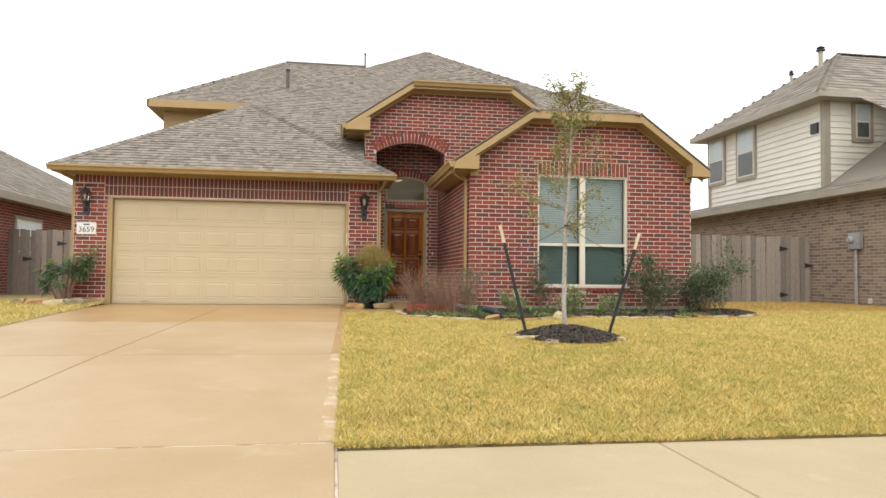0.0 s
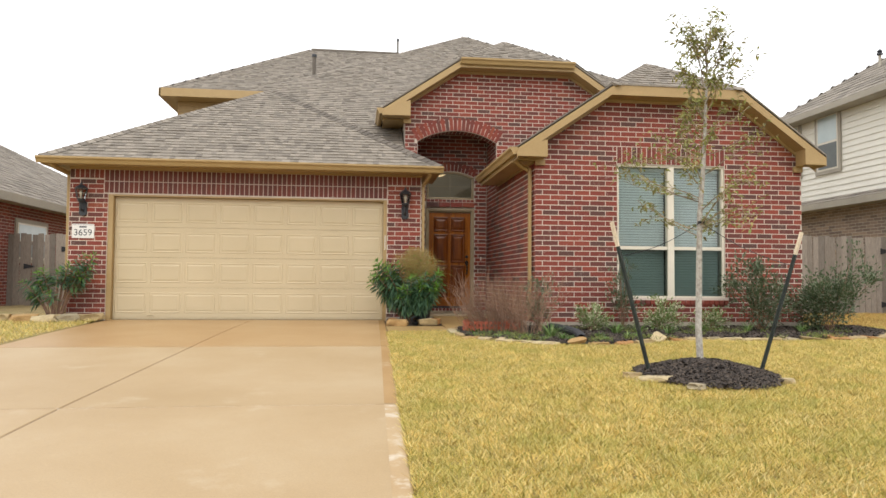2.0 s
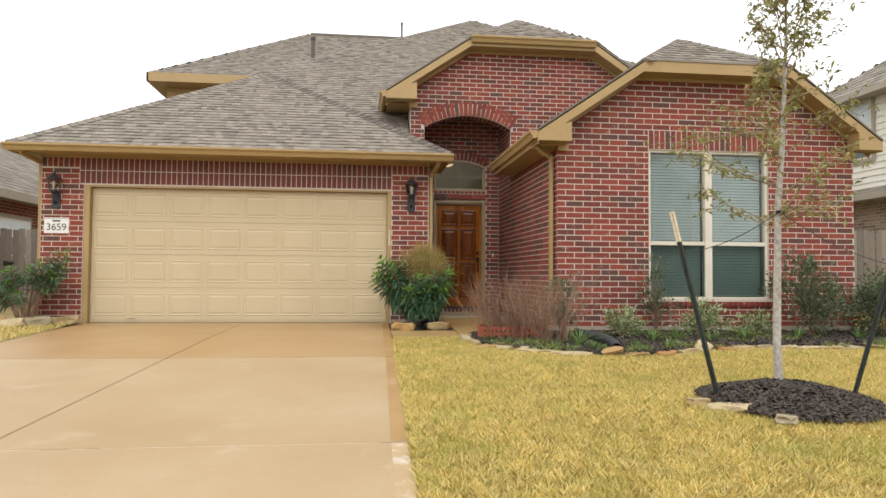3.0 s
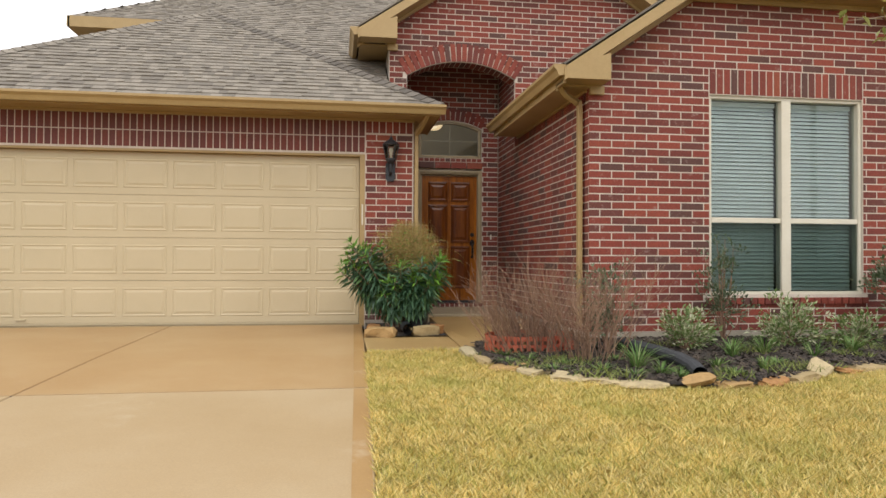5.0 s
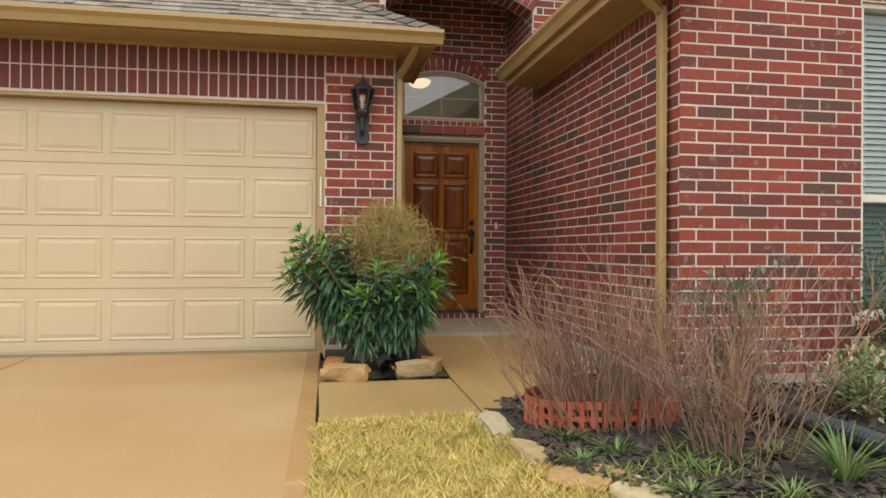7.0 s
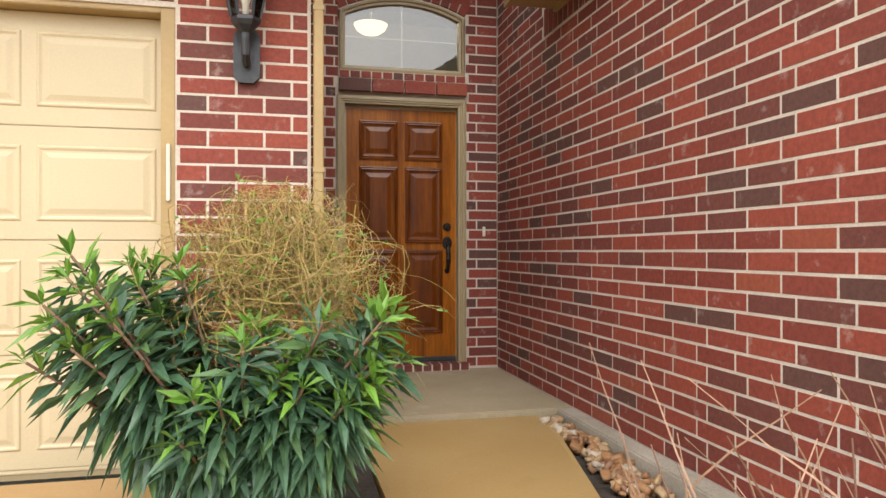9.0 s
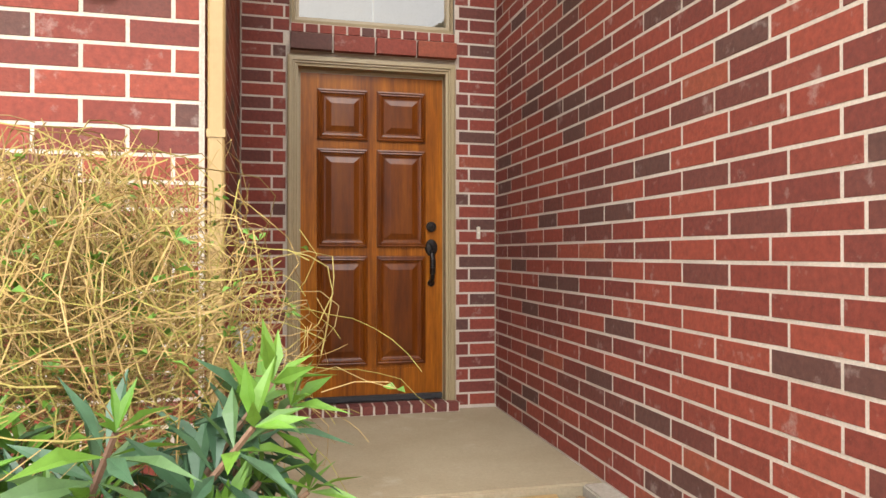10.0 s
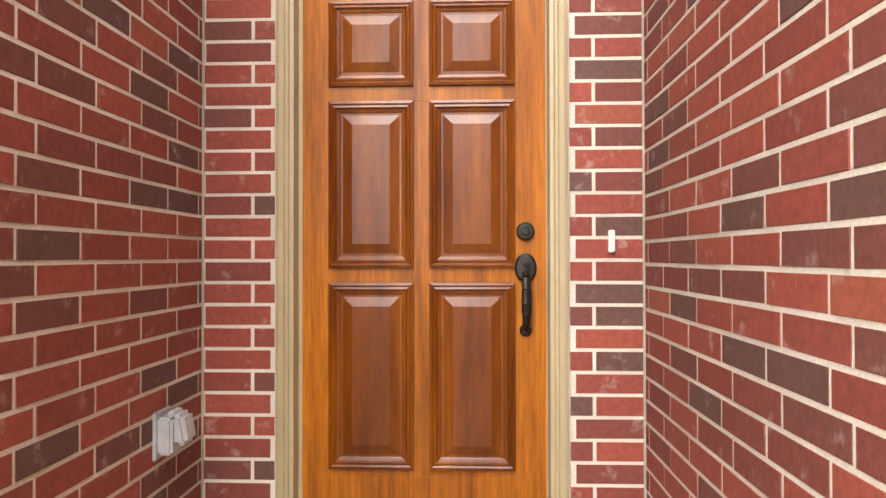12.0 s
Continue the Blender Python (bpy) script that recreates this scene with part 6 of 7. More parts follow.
rg = random.Random(8)
edge_pts = []
x = 1.17
while x < 7.9:
    y = bed_front(x)
    edge_pts.append((x, y))
    dx = 0.02
    acc = 0
    gap_s = rg.uniform(0.24, 0.38)
    while acc < gap_s and x < 8:
        ny = bed_front(x + dx)
        acc += math.hypot(dx, ny - y)
        x, y = x + dx, ny
for i, (x, y) in enumerate(edge_pts):
    tx, ty = edge_pts[min(i + 1, len(edge_pts) - 1)], edge_pts[max(i - 1, 0)]
    along = math.degrees(math.atan2(tx[1] - ty[1], tx[0] - ty[0]))
    raised = any(abs(x - q) == min(abs(e[0] - q) for e in edge_pts) for q in (2.3, 3.5))
    st = part("edging_stone", stone_mesh(rg, 0.115 if raised else rg.uniform(0.13, 0.19), rg.uniform(0.075, 0.1) if raised else rg.uniform(0.075, 0.12), rg.uniform(0.022, 0.04)), STONE, None, "flat tan sandstone slab tilted up at the bed edge" if raised else "rough flat tan sandstone edging the planting bed", "stone", "bed edging stones")
    st.matrix_world = pose(x, y, lawn_z(x, y) + (0.05 if raised else 0.02), rg.uniform(14, 26) if raised else rg.uniform(-4, 10), rg.uniform(-22, -10) if raised else rg.uniform(-7, 7), along + rg.uniform(-22, 22))
for x, y, s, rz in ((-4.75, 14.95, 0.22, 10), (-5.05, 14.72, 0.2, 40), (-5.35, 14.62, 0.24, -10), (-5.7, 14.7, 0.22, 15), (-6.05, 14.85, 0.2, -30)):
    st = part("edging_stone", stone_mesh(rg, s, 0.12, 0.08), STONE, None, "rough tan sandstone round the garage corner shrub", "stone", "garage corner stones")
    st.matrix_world = pose(x, y, lawn_z(x, y) + 0.05, 5, -4, rz)
for x, y, s, rz in ((0.42, 13.93, 0.19, -12), (0.92, 13.98, 0.17, 8), (1.08, 14.15, 0.12, 70), (0.36, 14.2, 0.12, 80)):
    st = part("edging_stone", stone_mesh(rg, s, 0.09, 0.085), STONE, None, "flat tan stone round the oleander pot", "stone", "pot corner stones")
    st.matrix_world = pose(x, y, drive_z(y) + 0.06, 3, -3, rz)
for i in range(270):
    t = rg.random()
    y = 13.7 + 2.0 * t
    x = 2.08 + 0.14 * t + rg.uniform(0.02, 0.28 - 0.14 * t) + (0.05 if y > 14.4 else 0)
    if x > 2.4:
        continue
    s = rg.uniform(0.018, 0.04)
    st = part("pebble", stone_mesh(rg, s, s * rg.uniform(0.7, 1), s * 0.7), RIVER, None, "smooth brown river pebble beside the walk", "pebble", "river pebbles", smooth=True)
    st.matrix_world = pose(x, y, drive_z(y) + 0.02 + rg.uniform(0, 0.03), rg.uniform(0, 40), rg.uniform(0, 40), rg.uniform(0, 360))
gx = [(2.0, 13.5), (2.42, 13.5), (2.42, 15.73), (2.28, 15.73)]
obj("pebble_bed", [(x, y, drive_z(y) + 0.0) for x, y in gx], [(0, 1, 2, 3)], MULCH_BED, None, "soil strip under the river pebbles", "ground", kind="structure")
obj("pot_bed", [(x, y, drive_z(y) + 0.02) for x, y in ((0.28, 13.88), (1.17, 13.9), (1.19, 15.2), (0.3, 15.2))], [(0, 1, 2, 3)], MULCH_BED, None, "dark soil pocket at the garage pier", "ground", kind="structure")
obj("corner_bed", [(x, y, lawn_z(x, y) + 0.02) for x, y in ((-4.62, 15.2), (-6.2, 15.25), (-6.2, 14.8), (-5.2, 14.7), (-4.62, 14.95))], [(0, 1, 2, 3, 4)], MULCH_BED, None, "dark soil bed at the garage corner", "ground", kind="structure")

# drain pipes
bm = bmesh.new()
path = [Vector(q) for q in ((2.58, 12.35, 0.53), (2.6, 12.0, 0.535), (2.635, 11.65, 0.53), (2.64, 11.3, 0.52), (2.6, 11.02, 0.505), (2.55, 10.83, 0.48))]
fine = []
for a, b in zip(path, path[1:]):
    n = max(2, int((b - a).length / 0.012))
    fine += [a + (b - a) * i / n for i in range(n)]
rings = []
for i, p in enumerate(fine):
    d = (fine[min(i + 3, len(fine) - 1)] - fine[max(i - 3, 0)]).normalized()
    s = d.cross(Vector((0, 0, 1))).normalized()
    u = s.cross(d)
    r = 0.058 if i % 2 else 0.051
    rings.append([bm.verts.new(p + s * r * math.cos(k * math.tau / 12) + u * r * math.sin(k * math.tau / 12)) for k in range(12)])
for a, b in zip(rings, rings[1:]):
    for k in range(12):
        bm.faces.new((a[k], a[(k + 1) % 12], b[(k + 1) % 12], b[k]))
part("drain_pipe", bm, RUBBER, None, "black corrugated drain pipe lying in the mulch", "drain pipe")
bm = bmesh.new()
lathe(bm, [(0.06, 0.0), (0.06, 0.35), (0.05, 0.35), (0.05, 0.02)], Matrix.Translation((0.72, 13.84, 0.535)) @ Matrix.Rotation(radians(-90), 4, "X"), 16, caps=False)
part("drain_pipe", bm, RUBBER, None, "short black drain pipe end between the stones", "drain pipe")

# red lattice edging round the bare shrub
ring = thing("plastic_edging", (1.72, 12.42, 0), "low red lattice edging round the bare shrub", "garden edging")
for i in range(14):
    a0, a1 = i * math.tau / 14, (i + 1) * math.tau / 14
    p, q = Vector((0.42 * math.cos(a0), 0.24 * math.sin(a0), 0)), Vector((0.42 * math.cos(a1), 0.24 * math.sin(a1), 0))
    L, ang = (q - p).length, math.atan2(q.y - p.y, q.x - p.x)
    zb = lawn_z(1.72 + p.x, 12.42 + p.y) + 0.02
    bm = bmesh.new()
    for z0, z1 in ((0.0, 0.03), (0.065, 0.09), (0.125, 0.165)):
        box(bm, 0, L * 0.98, -0.01, 0.01, zb + z0, zb + z1, m=Matrix.Translation(p) @ Matrix.Rotation(ang, 4, "Z"))
    for k in range(3):
        box(bm, L * k / 3, L * k / 3 + 0.025, -0.011, 0.011, zb, zb + 0.165, m=Matrix.Translation(p) @ Matrix.Rotation(ang, 4, "Z"))
    part("edging_segment", bm, TERRACOTTA, ring)

# ---------------------------------------------------------------- shrubs
leaf_meshes = {}


def leaf_mesh(key, length, width, mat):
    if key not in leaf_meshes:
        s = Sprigs()
        s.leaf((0, 0, 0), (0, 1, 0.0), length, width, droop=0.12, fold=0.18)
        me = bpy.data.meshes.new("leaf")
        me.from_pydata(s.v, [], s.f)
        me.materials.append(mat)
        leaf_meshes[key] = me
    return leaf_meshes[key]


def oleander(at, stems, label, seed, parts=280, size=1.0, depth=10, ring_n=6):
    """stems: (tip x, tip y, tip z) from the base. Lance leaves in whorls near the tips."""
    rg = random.Random(seed)
    t = thing("oleander_shrub", at, label, "shrub")
    wood, old, young = Sprigs(), Sprigs(), Sprigs()
    made = 0
    whorls = []
    for tip in stems:
        tip = Vector(tip)
        base = Vector((tip.x * 0.15 + rg.uniform(-0.05, 0.05), tip.y * 0.15, 0.02))
        bend = Vector((tip.x * 0.45, tip.y * 0.45, tip.z * 0.6))
        pts = [base * (1 - k) ** 2 + bend * 2 * k * (1 - k) + tip * k * k for k in [i / 6 for i in range(7)]]
        wood.twig(pts, 0.012 * size, 0.005 * size, 5)
        d = (pts[-1] - pts[-2]).normalized()
        for k in range(depth):
            f = 1 - k * 0.062
            i = min(5, int(f * 6))
            p = pts[i].lerp(pts[i + 1], f * 6 - i)
            whorls.append((p, d, k))
    rg.shuffle(whorls)
    for p, d, k in whorls:
        s = d.orthogonal().normalized()
        u = d.cross(s)
        a0 = rg.uniform(0, 6.3)
        n = ring_n
        for j in range(n):
            a = a0 + j * math.tau / n + rg.uniform(-0.3, 0.3)
            out = s * math.cos(a) + u * math.sin(a)
            tilt = (1.1 if k == 0 else 0.6 - k * 0.085) + rg.uniform(-0.2, 0.2)
            dd = (out + d * tilt + Vector((0, 0, -0.05 * k))).normalized()
            L = size * (0.11 + 0.007 * k + rg.uniform(0, 0.05)) * (0.75 if k == 0 else 1)
            W = L * rg.uniform(0.18, 0.24)
            fresh = k == 0 or (k == 1 and rg.random() < 0.5)
            if made < parts and (fresh or rg.random() < 0.8):
                q = Vector((0, 1, 0)).rotation_difference(dd).to_matrix().to_4x4()
                o = new("leaf", leaf_mesh(("y" if fresh else "o", at[0]), 0.14 * size, 0.034 * size, LEAF_YOUNG if fresh else LEAF_OLEANDER))
                o.parent = t
                o.matrix_basis = Matrix.Translation(p) @ q @ Matrix.Rotation(rg.uniform(-0.6, 0.6), 4, "Y") @ Matrix.Scale(L / (0.14 * size), 4)
                made += 1
            else:
                (young if fresh else old).leaf(p, dd, L, W, droop=rg.uniform(0.05, 0.3), turn=rg.uniform(-0.7, 0.7))
    wood.done("stem_mass", TWIG, t)
    if old.v:
        old.done("foliage", LEAF_OLEANDER, t, kind="stuff")
    if young.v:
        young.done("young_foliage", LEAF_YOUNG, t, kind="stuff")
    return t


rg = random.Random(21)
stems = []
for i in range(24):                                  # the half that leans over the drive
    a = rg.uniform(0, 6.3)
    stems.append((-0.46 + 0.28 * math.cos(a) * rg.uniform(0.3, 1), -0.05 + 0.22 * math.sin(a), rg.uniform(0.55, 1.02)))
for i in range(20):                                  # the half towards the walk
    a = rg.uniform(0, 6.3)
    stems.append((0.33 + 0.25 * math.cos(a) * rg.uniform(0.3, 1), -0.08 + 0.22 * math.sin(a), rg.uniform(0.42, 0.82)))
for i in range(17):                                  # the low middle
    stems.append((rg.uniform(-0.25, 0.3), -0.1 + rg.uniform(-0.2, 0.1), rg.uniform(0.4, 0.76)))
oleander((0.66, 14.3, 0.5), stems, "dark green oleander with bright tips at the garage pier", 33)
pot = thing("plant_pot", (0.86, 14.32, 0.48), "black plastic nursery pot under the oleander", "plant pot")
part("pot_body", lathe(bmesh.new(), [(0.13, 0.0), (0.165, 0.3), (0.175, 0.3), (0.175, 0.33), (0.155, 0.33), (0.15, 0.27)], n=20), RUBBER, pot, smooth=False)

# dry vine heaped on the oleander
rg = random.Random(44)
tangle, greens = Sprigs(), Sprigs()
vc = Vector((0.76, 14.4, 1.38))
for i in range(1500):
    a, b = rg.uniform(0, 6.3), rg.uniform(-0.4, 1.35)
    p = vc + Vector((0.5 * math.cos(a) * math.cos(b) * rg.uniform(0.3, 1), 0.27 * math.sin(a) * math.cos(b), 0.37 * math.sin(b) + rg.uniform(-0.08, 0.05)))
    d = Vector((rg.uniform(-1, 1), rg.uniform(-1, 1), rg.uniform(-0.9, 0.6)))
    pts, q = [p], p.copy()
    L = rg.uniform(0.22, 0.5)
    for k in range(7):
        d = (d + Vector((rg.uniform(-1, 1), rg.uniform(-1, 1), rg.uniform(-1, 0.7))) * 0.5 + (vc - q) * 1.0).normalized()
        q = q + d * (L / 7)
        pts.append(q.copy())
    r = rg.uniform(0.0008, 0.0018)
    tangle.twig(pts, r, r * 0.7, 3)
    if rg.random() < 0.45:
        e = pts[rg.randrange(3, 8)]
        for _ in range(2):
            greens.leaf(e, (rg.uniform(-1, 1), rg.uniform(-1, 1), rg.uniform(-0.2, 1)), rg.uniform(0.02, 0.035), 0.016, turn=rg.uniform(-1, 1))
for i in range(11):                                  # loose runners hanging towards the door
    a = rg.uniform(-1.2, 1.2)
    p = vc + Vector((0.36, -0.05, rg.uniform(-0.15, 0.1)))
    tangle.twig(wander(p, (1, rg.uniform(-0.5, 0.3), rg.uniform(-0.6, 0.3)), rg.uniform(0.15, 0.4), 8, 0.35, lift=-0.5, rng=rg), 0.0011, 0.0007, 3)
for i in range(60):                                  # strands running down into the leaves
    p = vc + Vector((rg.uniform(-0.38, 0.36), rg.uniform(-0.22, 0.1), -0.1))
    tangle.twig(wander(p, (rg.uniform(-0.3, 0.3), -0.1, -1), rg.uniform(0.25, 0.6), 7, 0.3, rng=rg), 0.0015, 0.0009, 3)
vine = thing("dry_vine", (0, 0, 0), "tangled dry yellow vine heaped over the oleander", "vine")
tangle.done("runner_mass", VINE, vine, kind="stuff")
greens.done("vine_leaves", LEAF_YOUNG, vine, kind="stuff")

rg = random.Random(55)
stems = [(rg.uniform(-0.5, 0.3), rg.uniform(-0.25, 0.2), rg.uniform(0.3, 0.95)) for _ in range(13)] + [(rg.uniform(0.2, 0.72), rg.uniform(-0.25, 0.1), rg.uniform(0.6, 1.2)) for _ in range(10)]
oleander((-5.35, 14.98, 0.48), stems, "young green oleander at the garage corner", 34, parts=60, size=1.1, depth=6, ring_n=5)


def bare_shrub(name, at, count, height, spread, mat, label, seed, forks=4, lean=(0, 0), wobble=0.12, thick=1.0, deep=1.0):
    rg = random.Random(seed)
    t = thing(name, at, label, "shrub")
    mass = Sprigs()
    for i in range(count):
        s = Sprigs() if i < 60 else mass
        a = rg.uniform(0, 6.3)
        r = rg.uniform(0.0, 0.35) * spread
        p = Vector((math.cos(a) * r, math.sin(a) * r * (0.5 + 0.5 * deep), 0.0))
        d = Vector((math.cos(a) * rg.uniform(0.05, 0.75) + lean[0], math.sin(a) * rg.uniform(0.05, 0.6) * deep + lean[1], 1))
        L = height * rg.uniform(0.65, 1.15)
        pts = wander(p, d, L, 8, wobble, rng=rg)
        s.twig(pts, rg.uniform(0.003, 0.0055) * thick, 0.0012, 4)
        for _ in range(forks):
            k = rg.randrange(2, 8)
            dd = (pts[k] - pts[k - 1]).normalized() + Vector((rg.uniform(-0.8, 0.8), rg.uniform(-0.8, 0.8), rg.uniform(-0.1, 0.5)))
            q = wander(pts[k], dd, L * rg.uniform(0.15, 0.4), 4, 0.2, rng=rg)
            s.twig(q, 0.0022, 0.0009, 3)
        if i < 60:
            s.done("stem", mat, t)
    if mass.v:
        mass.done("twig_mass", mat, t, kind="stuff")
    return t


bare_shrub("bare_shrub", (1.7, 12.33, lawn_z(1.7, 12.33)), 210, 0.76, 1.15, TWIG, "bare brown twiggy shrub inside red edging", 61, lean=(-0.14, -0.05), deep=0.35)
sh = bare_shrub("bare_shrub", (2.05, 11.75, lawn_z(2.05, 11.75)), 58, 0.84, 0.75, TWIG, "bare brown spreading shrub in the mulch bed", 62, forks=11, wobble=0.2, thick=0.85)


def leafy(name, at, radius, count, leaf, mat, label, seed, squash=0.8, stems=14, wood=TWIG, open_=0.5, category="shrub"):
    """A loose rounded shrub: stems, twigs and leaves in clumps, with gaps."""
    rg = random.Random(seed)
    w, lv = Sprigs(), Sprigs()
    tips = []
    for _ in range(stems):
        a, e = rg.uniform(0, 6.3), rg.uniform(0.25, 1.4)
        d = Vector((math.cos(a) * math.cos(e), math.sin(a) * math.cos(e), math.sin(e)))
        tip = Vector((d.x * radius, d.y * radius, 0.12 * radius + d.z * radius * 2 * squash)) * rg.uniform(0.6, 1.05)
        pts = [Vector((0, 0, 0)).lerp(tip, k / 5) + Vector((rg.uniform(-1, 1), rg.uniform(-1, 1), 0)) * 0.04 * radius for k in range(6)]
        w.twig(pts, 0.006, 0.0025, 4)
        tips += pts[2:]
        for _ in range(4):
            k = rg.randrange(2, 6)
            q = wander(pts[k], (rg.uniform(-1, 1), rg.uniform(-1, 1), rg.uniform(-0.2, 1)), radius * rg.uniform(0.2, 0.45), 4, 0.3, rng=rg)
            w.twig(q, 0.0025, 0.0012, 3)
            tips += q[1:]
    for _ in range(count):
        c = rg.choice(tips)
        p = c + Vector((rg.gauss(0, 1), rg.gauss(0, 1), rg.gauss(0, 1))) * 0.06 * radius * (1 + open_)
        p.z = max(p.z, 0.03)
        dd = (p - Vector((0, 0, radius * squash * 0.5))).normalized() + Vector((rg.uniform(-0.8, 0.8), rg.uniform(-0.8, 0.8), rg.uniform(-0.3, 0.9)))
        L = leaf * rg.uniform(0.7, 1.3)
        lv.leaf(p, dd, L, L * 0.42, droop=rg.uniform(0, 0.25), turn=rg.uniform(-1, 1))
    t = thing(name, at, label, category)
    w.done("stem_mass", wood, t)
    lv.done("foliage", mat, t, kind="stuff")
    return t


for x, y, r, n, lf, mt, lab, sd, sq in (
        (3.12, 12.15, 0.3, 1100, 0.05, LEAF_VARIEGATED, "variegated cream and green shrub in the mulch bed", 71, 0.62),
        (4.3, 12.35, 0.36, 1200, 0.055, LEAF_VARIEGATED, "rounded variegated shrub below the window", 72, 0.55),
        (5.1, 12.4, 0.32, 750, 0.055, LEAF_VARIEGATED, "small variegated shrub near the window end", 73, 0.5),
        (5.85, 12.35, 0.62, 2600, 0.065, LEAF_GREY, "grey-green loose shrub at the wing corner", 74, 0.85),
        (6.95, 12.3, 0.72, 4200, 0.065, LEAF_GREY, "broad dark grey-green shrub past the wing", 75, 0.75),
        (2.36, 12.15, 0.34, 900, 0.05, LEAF_GREY, "thin grey-green shrub among bare twigs", 76, 1.4),
        (3.84, 12.75, 0.3, 800, 0.05, LEAF_GREY, "tall thin green shrub against the brick", 77, 1.8)):
    leafy("garden_shrub", (x, y, lawn_z(x, y) + 0.03), r, n, lf, mt, lab, sd, sq)


def tuft(at, n, height, spread, mat, label, seed, group):
    rg = random.Random(seed)
    s = Sprigs()
    for _ in range(n):
        a = rg.uniform(0, 6.3)
        p0 = Vector((math.cos(a), math.sin(a), 0)) * rg.uniform(0, 0.05)
        d = Vector((math.cos(a), math.sin(a), 0))
        L, out = height * rg.uniform(0.6, 1.1), spread * rg.uniform(0.3, 1.0)
        w = rg.uniform(0.004, 0.008)
        sd = Vector((-math.sin(a), math.cos(a), 0)) * w
        pts = [p0 + d * out * k ** 1.5 + Vector((0, 0, L * (k - 0.55 * k * k * (out / spread)))) for k in (0, 0.35, 0.7, 1.0)]
        b = len(s.v)
        for i, q in enumerate(pts[:-1]):
            s.v += [q - sd * (1 - i * 0.25), q + sd * (1 - i * 0.25)]
        s.v.append(pts[-1])
        s.f += [(b, b + 1, b + 3, b + 2), (b + 2, b + 3, b + 5, b + 4), (b + 4, b + 5, b + 6)]
    t = thing("grass_tuft", at, label, "grass tuft", group)
    s.done("blade_mass", mat, t, kind="stuff")


rg = random.Random(91)
for x, y, n, h, sp in ((2.3, 11.35, 70, 0.3, 0.32), (2.38, 11.1, 40, 0.14, 0.18), (3.35, 11.75, 60, 0.26, 0.3), (3.75, 11.9, 60, 0.26, 0.28), (1.95, 11.2, 40, 0.1, 0.16), (1.55, 11.85, 40, 0.12, 0.16), (1.75, 11.55, 40, 0.1, 0.16),
                       (2.95, 11.3, 36, 0.12, 0.16), (4.7, 12.0, 60, 0.26, 0.28), (5.5, 12.1, 50, 0.24, 0.26), (1.4, 12.1, 40, 0.1, 0.14), (2.1, 10.95, 36, 0.1, 0.16), (3.3, 11.2, 40, 0.14, 0.16), (6.3, 12.0, 40, 0.2, 0.22), (4.1, 11.7, 40, 0.2, 0.2), (1.35, 11.75, 60, 0.07, 0.14), (1.6, 11.3, 60, 0.07, 0.16), (2.45, 10.95, 60, 0.08, 0.16), (2.9, 10.95, 60, 0.08, 0.15), (1.5, 12.5, 60, 0.07, 0.15), (2.25, 11.7, 50, 0.08, 0.15), (3.5, 11.35, 60, 0.08, 0.16)):
    tuft((x, y, lawn_z(x, y) + 0.03), n, h, sp, LEAF_GRASS, "arching green grass tuft in the mulch", int(x * 100), "bed grass tufts")

# ---------------------------------------------------------------- staked young tree
TX, TY = 2.78, 8.25
tz = lawn_z(TX, TY)


def mound(x, y):
    d = math.hypot((x - TX) / 0.6, (y - TY + 0.12) / 0.62)
    return lawn_z(x, y) + 0.11 * smooth(1.15 - d)


V, F, nr, na = [(TX, TY - 0.12, mound(TX, TY - 0.12) + 0.01)], [], 6, 28
for i in range(1, nr + 1):
    for j in range(na):
        a = j * math.tau / na
        r = i / nr * (0.56 + 0.06 * noise.noise((math.cos(a) * 2, math.sin(a) * 2, 3)))
        x, y = TX + math.cos(a) * r, TY - 0.12 + math.sin(a) * r * 1.05
        V.append((x, y, mound(x, y) + 0.012 - (0.03 if i == nr else 0)))
F += [(0, 1 + j, 1 + (j + 1) % na) for j in range(na)]
F += [(1 + (i - 1) * na + j, 1 + i * na + j, 1 + i * na + (j + 1) % na, 1 + (i - 1) * na + (j + 1) % na) for i in range(1, nr) for j in range(na)]
obj("mulch_mound", V, F, MULCH_BED, None, "round dark mulch mound at the foot of the tree", "mulch", kind="structure", smooth=True)


def mound_spot(rg):
    a, r = rg.uniform(0, 6.3), 0.6 * math.sqrt(rg.random())
    x, y = TX + math.cos(a) * r, TY - 0.12 + math.sin(a) * r * 1.05
    return x, y, mound(x, y) + 0.018


chips("mulch_chips", 3300, mound_spot, "dark shredded mulch heaped round the tree", 6, (0.01, 0.032))
rg = random.Random(17)
for x, y, s, c in ((2.22, 7.92, 0.15, 0), (2.45, 7.62, 0.12, 0), (3.3, 7.78, 0.08, 0), (2.1, 8.1, 0.09, 0)):
    st = part("edging_stone", stone_mesh(rg, s, s * 0.6, 0.032), STONE, None, "flat orange-tan stone at the mulch mound", "stone", "tree mound stones")
    st.matrix_world = pose(x, y, lawn_z(x, y) + 0.02, 0, 4, rg.uniform(0, 180))

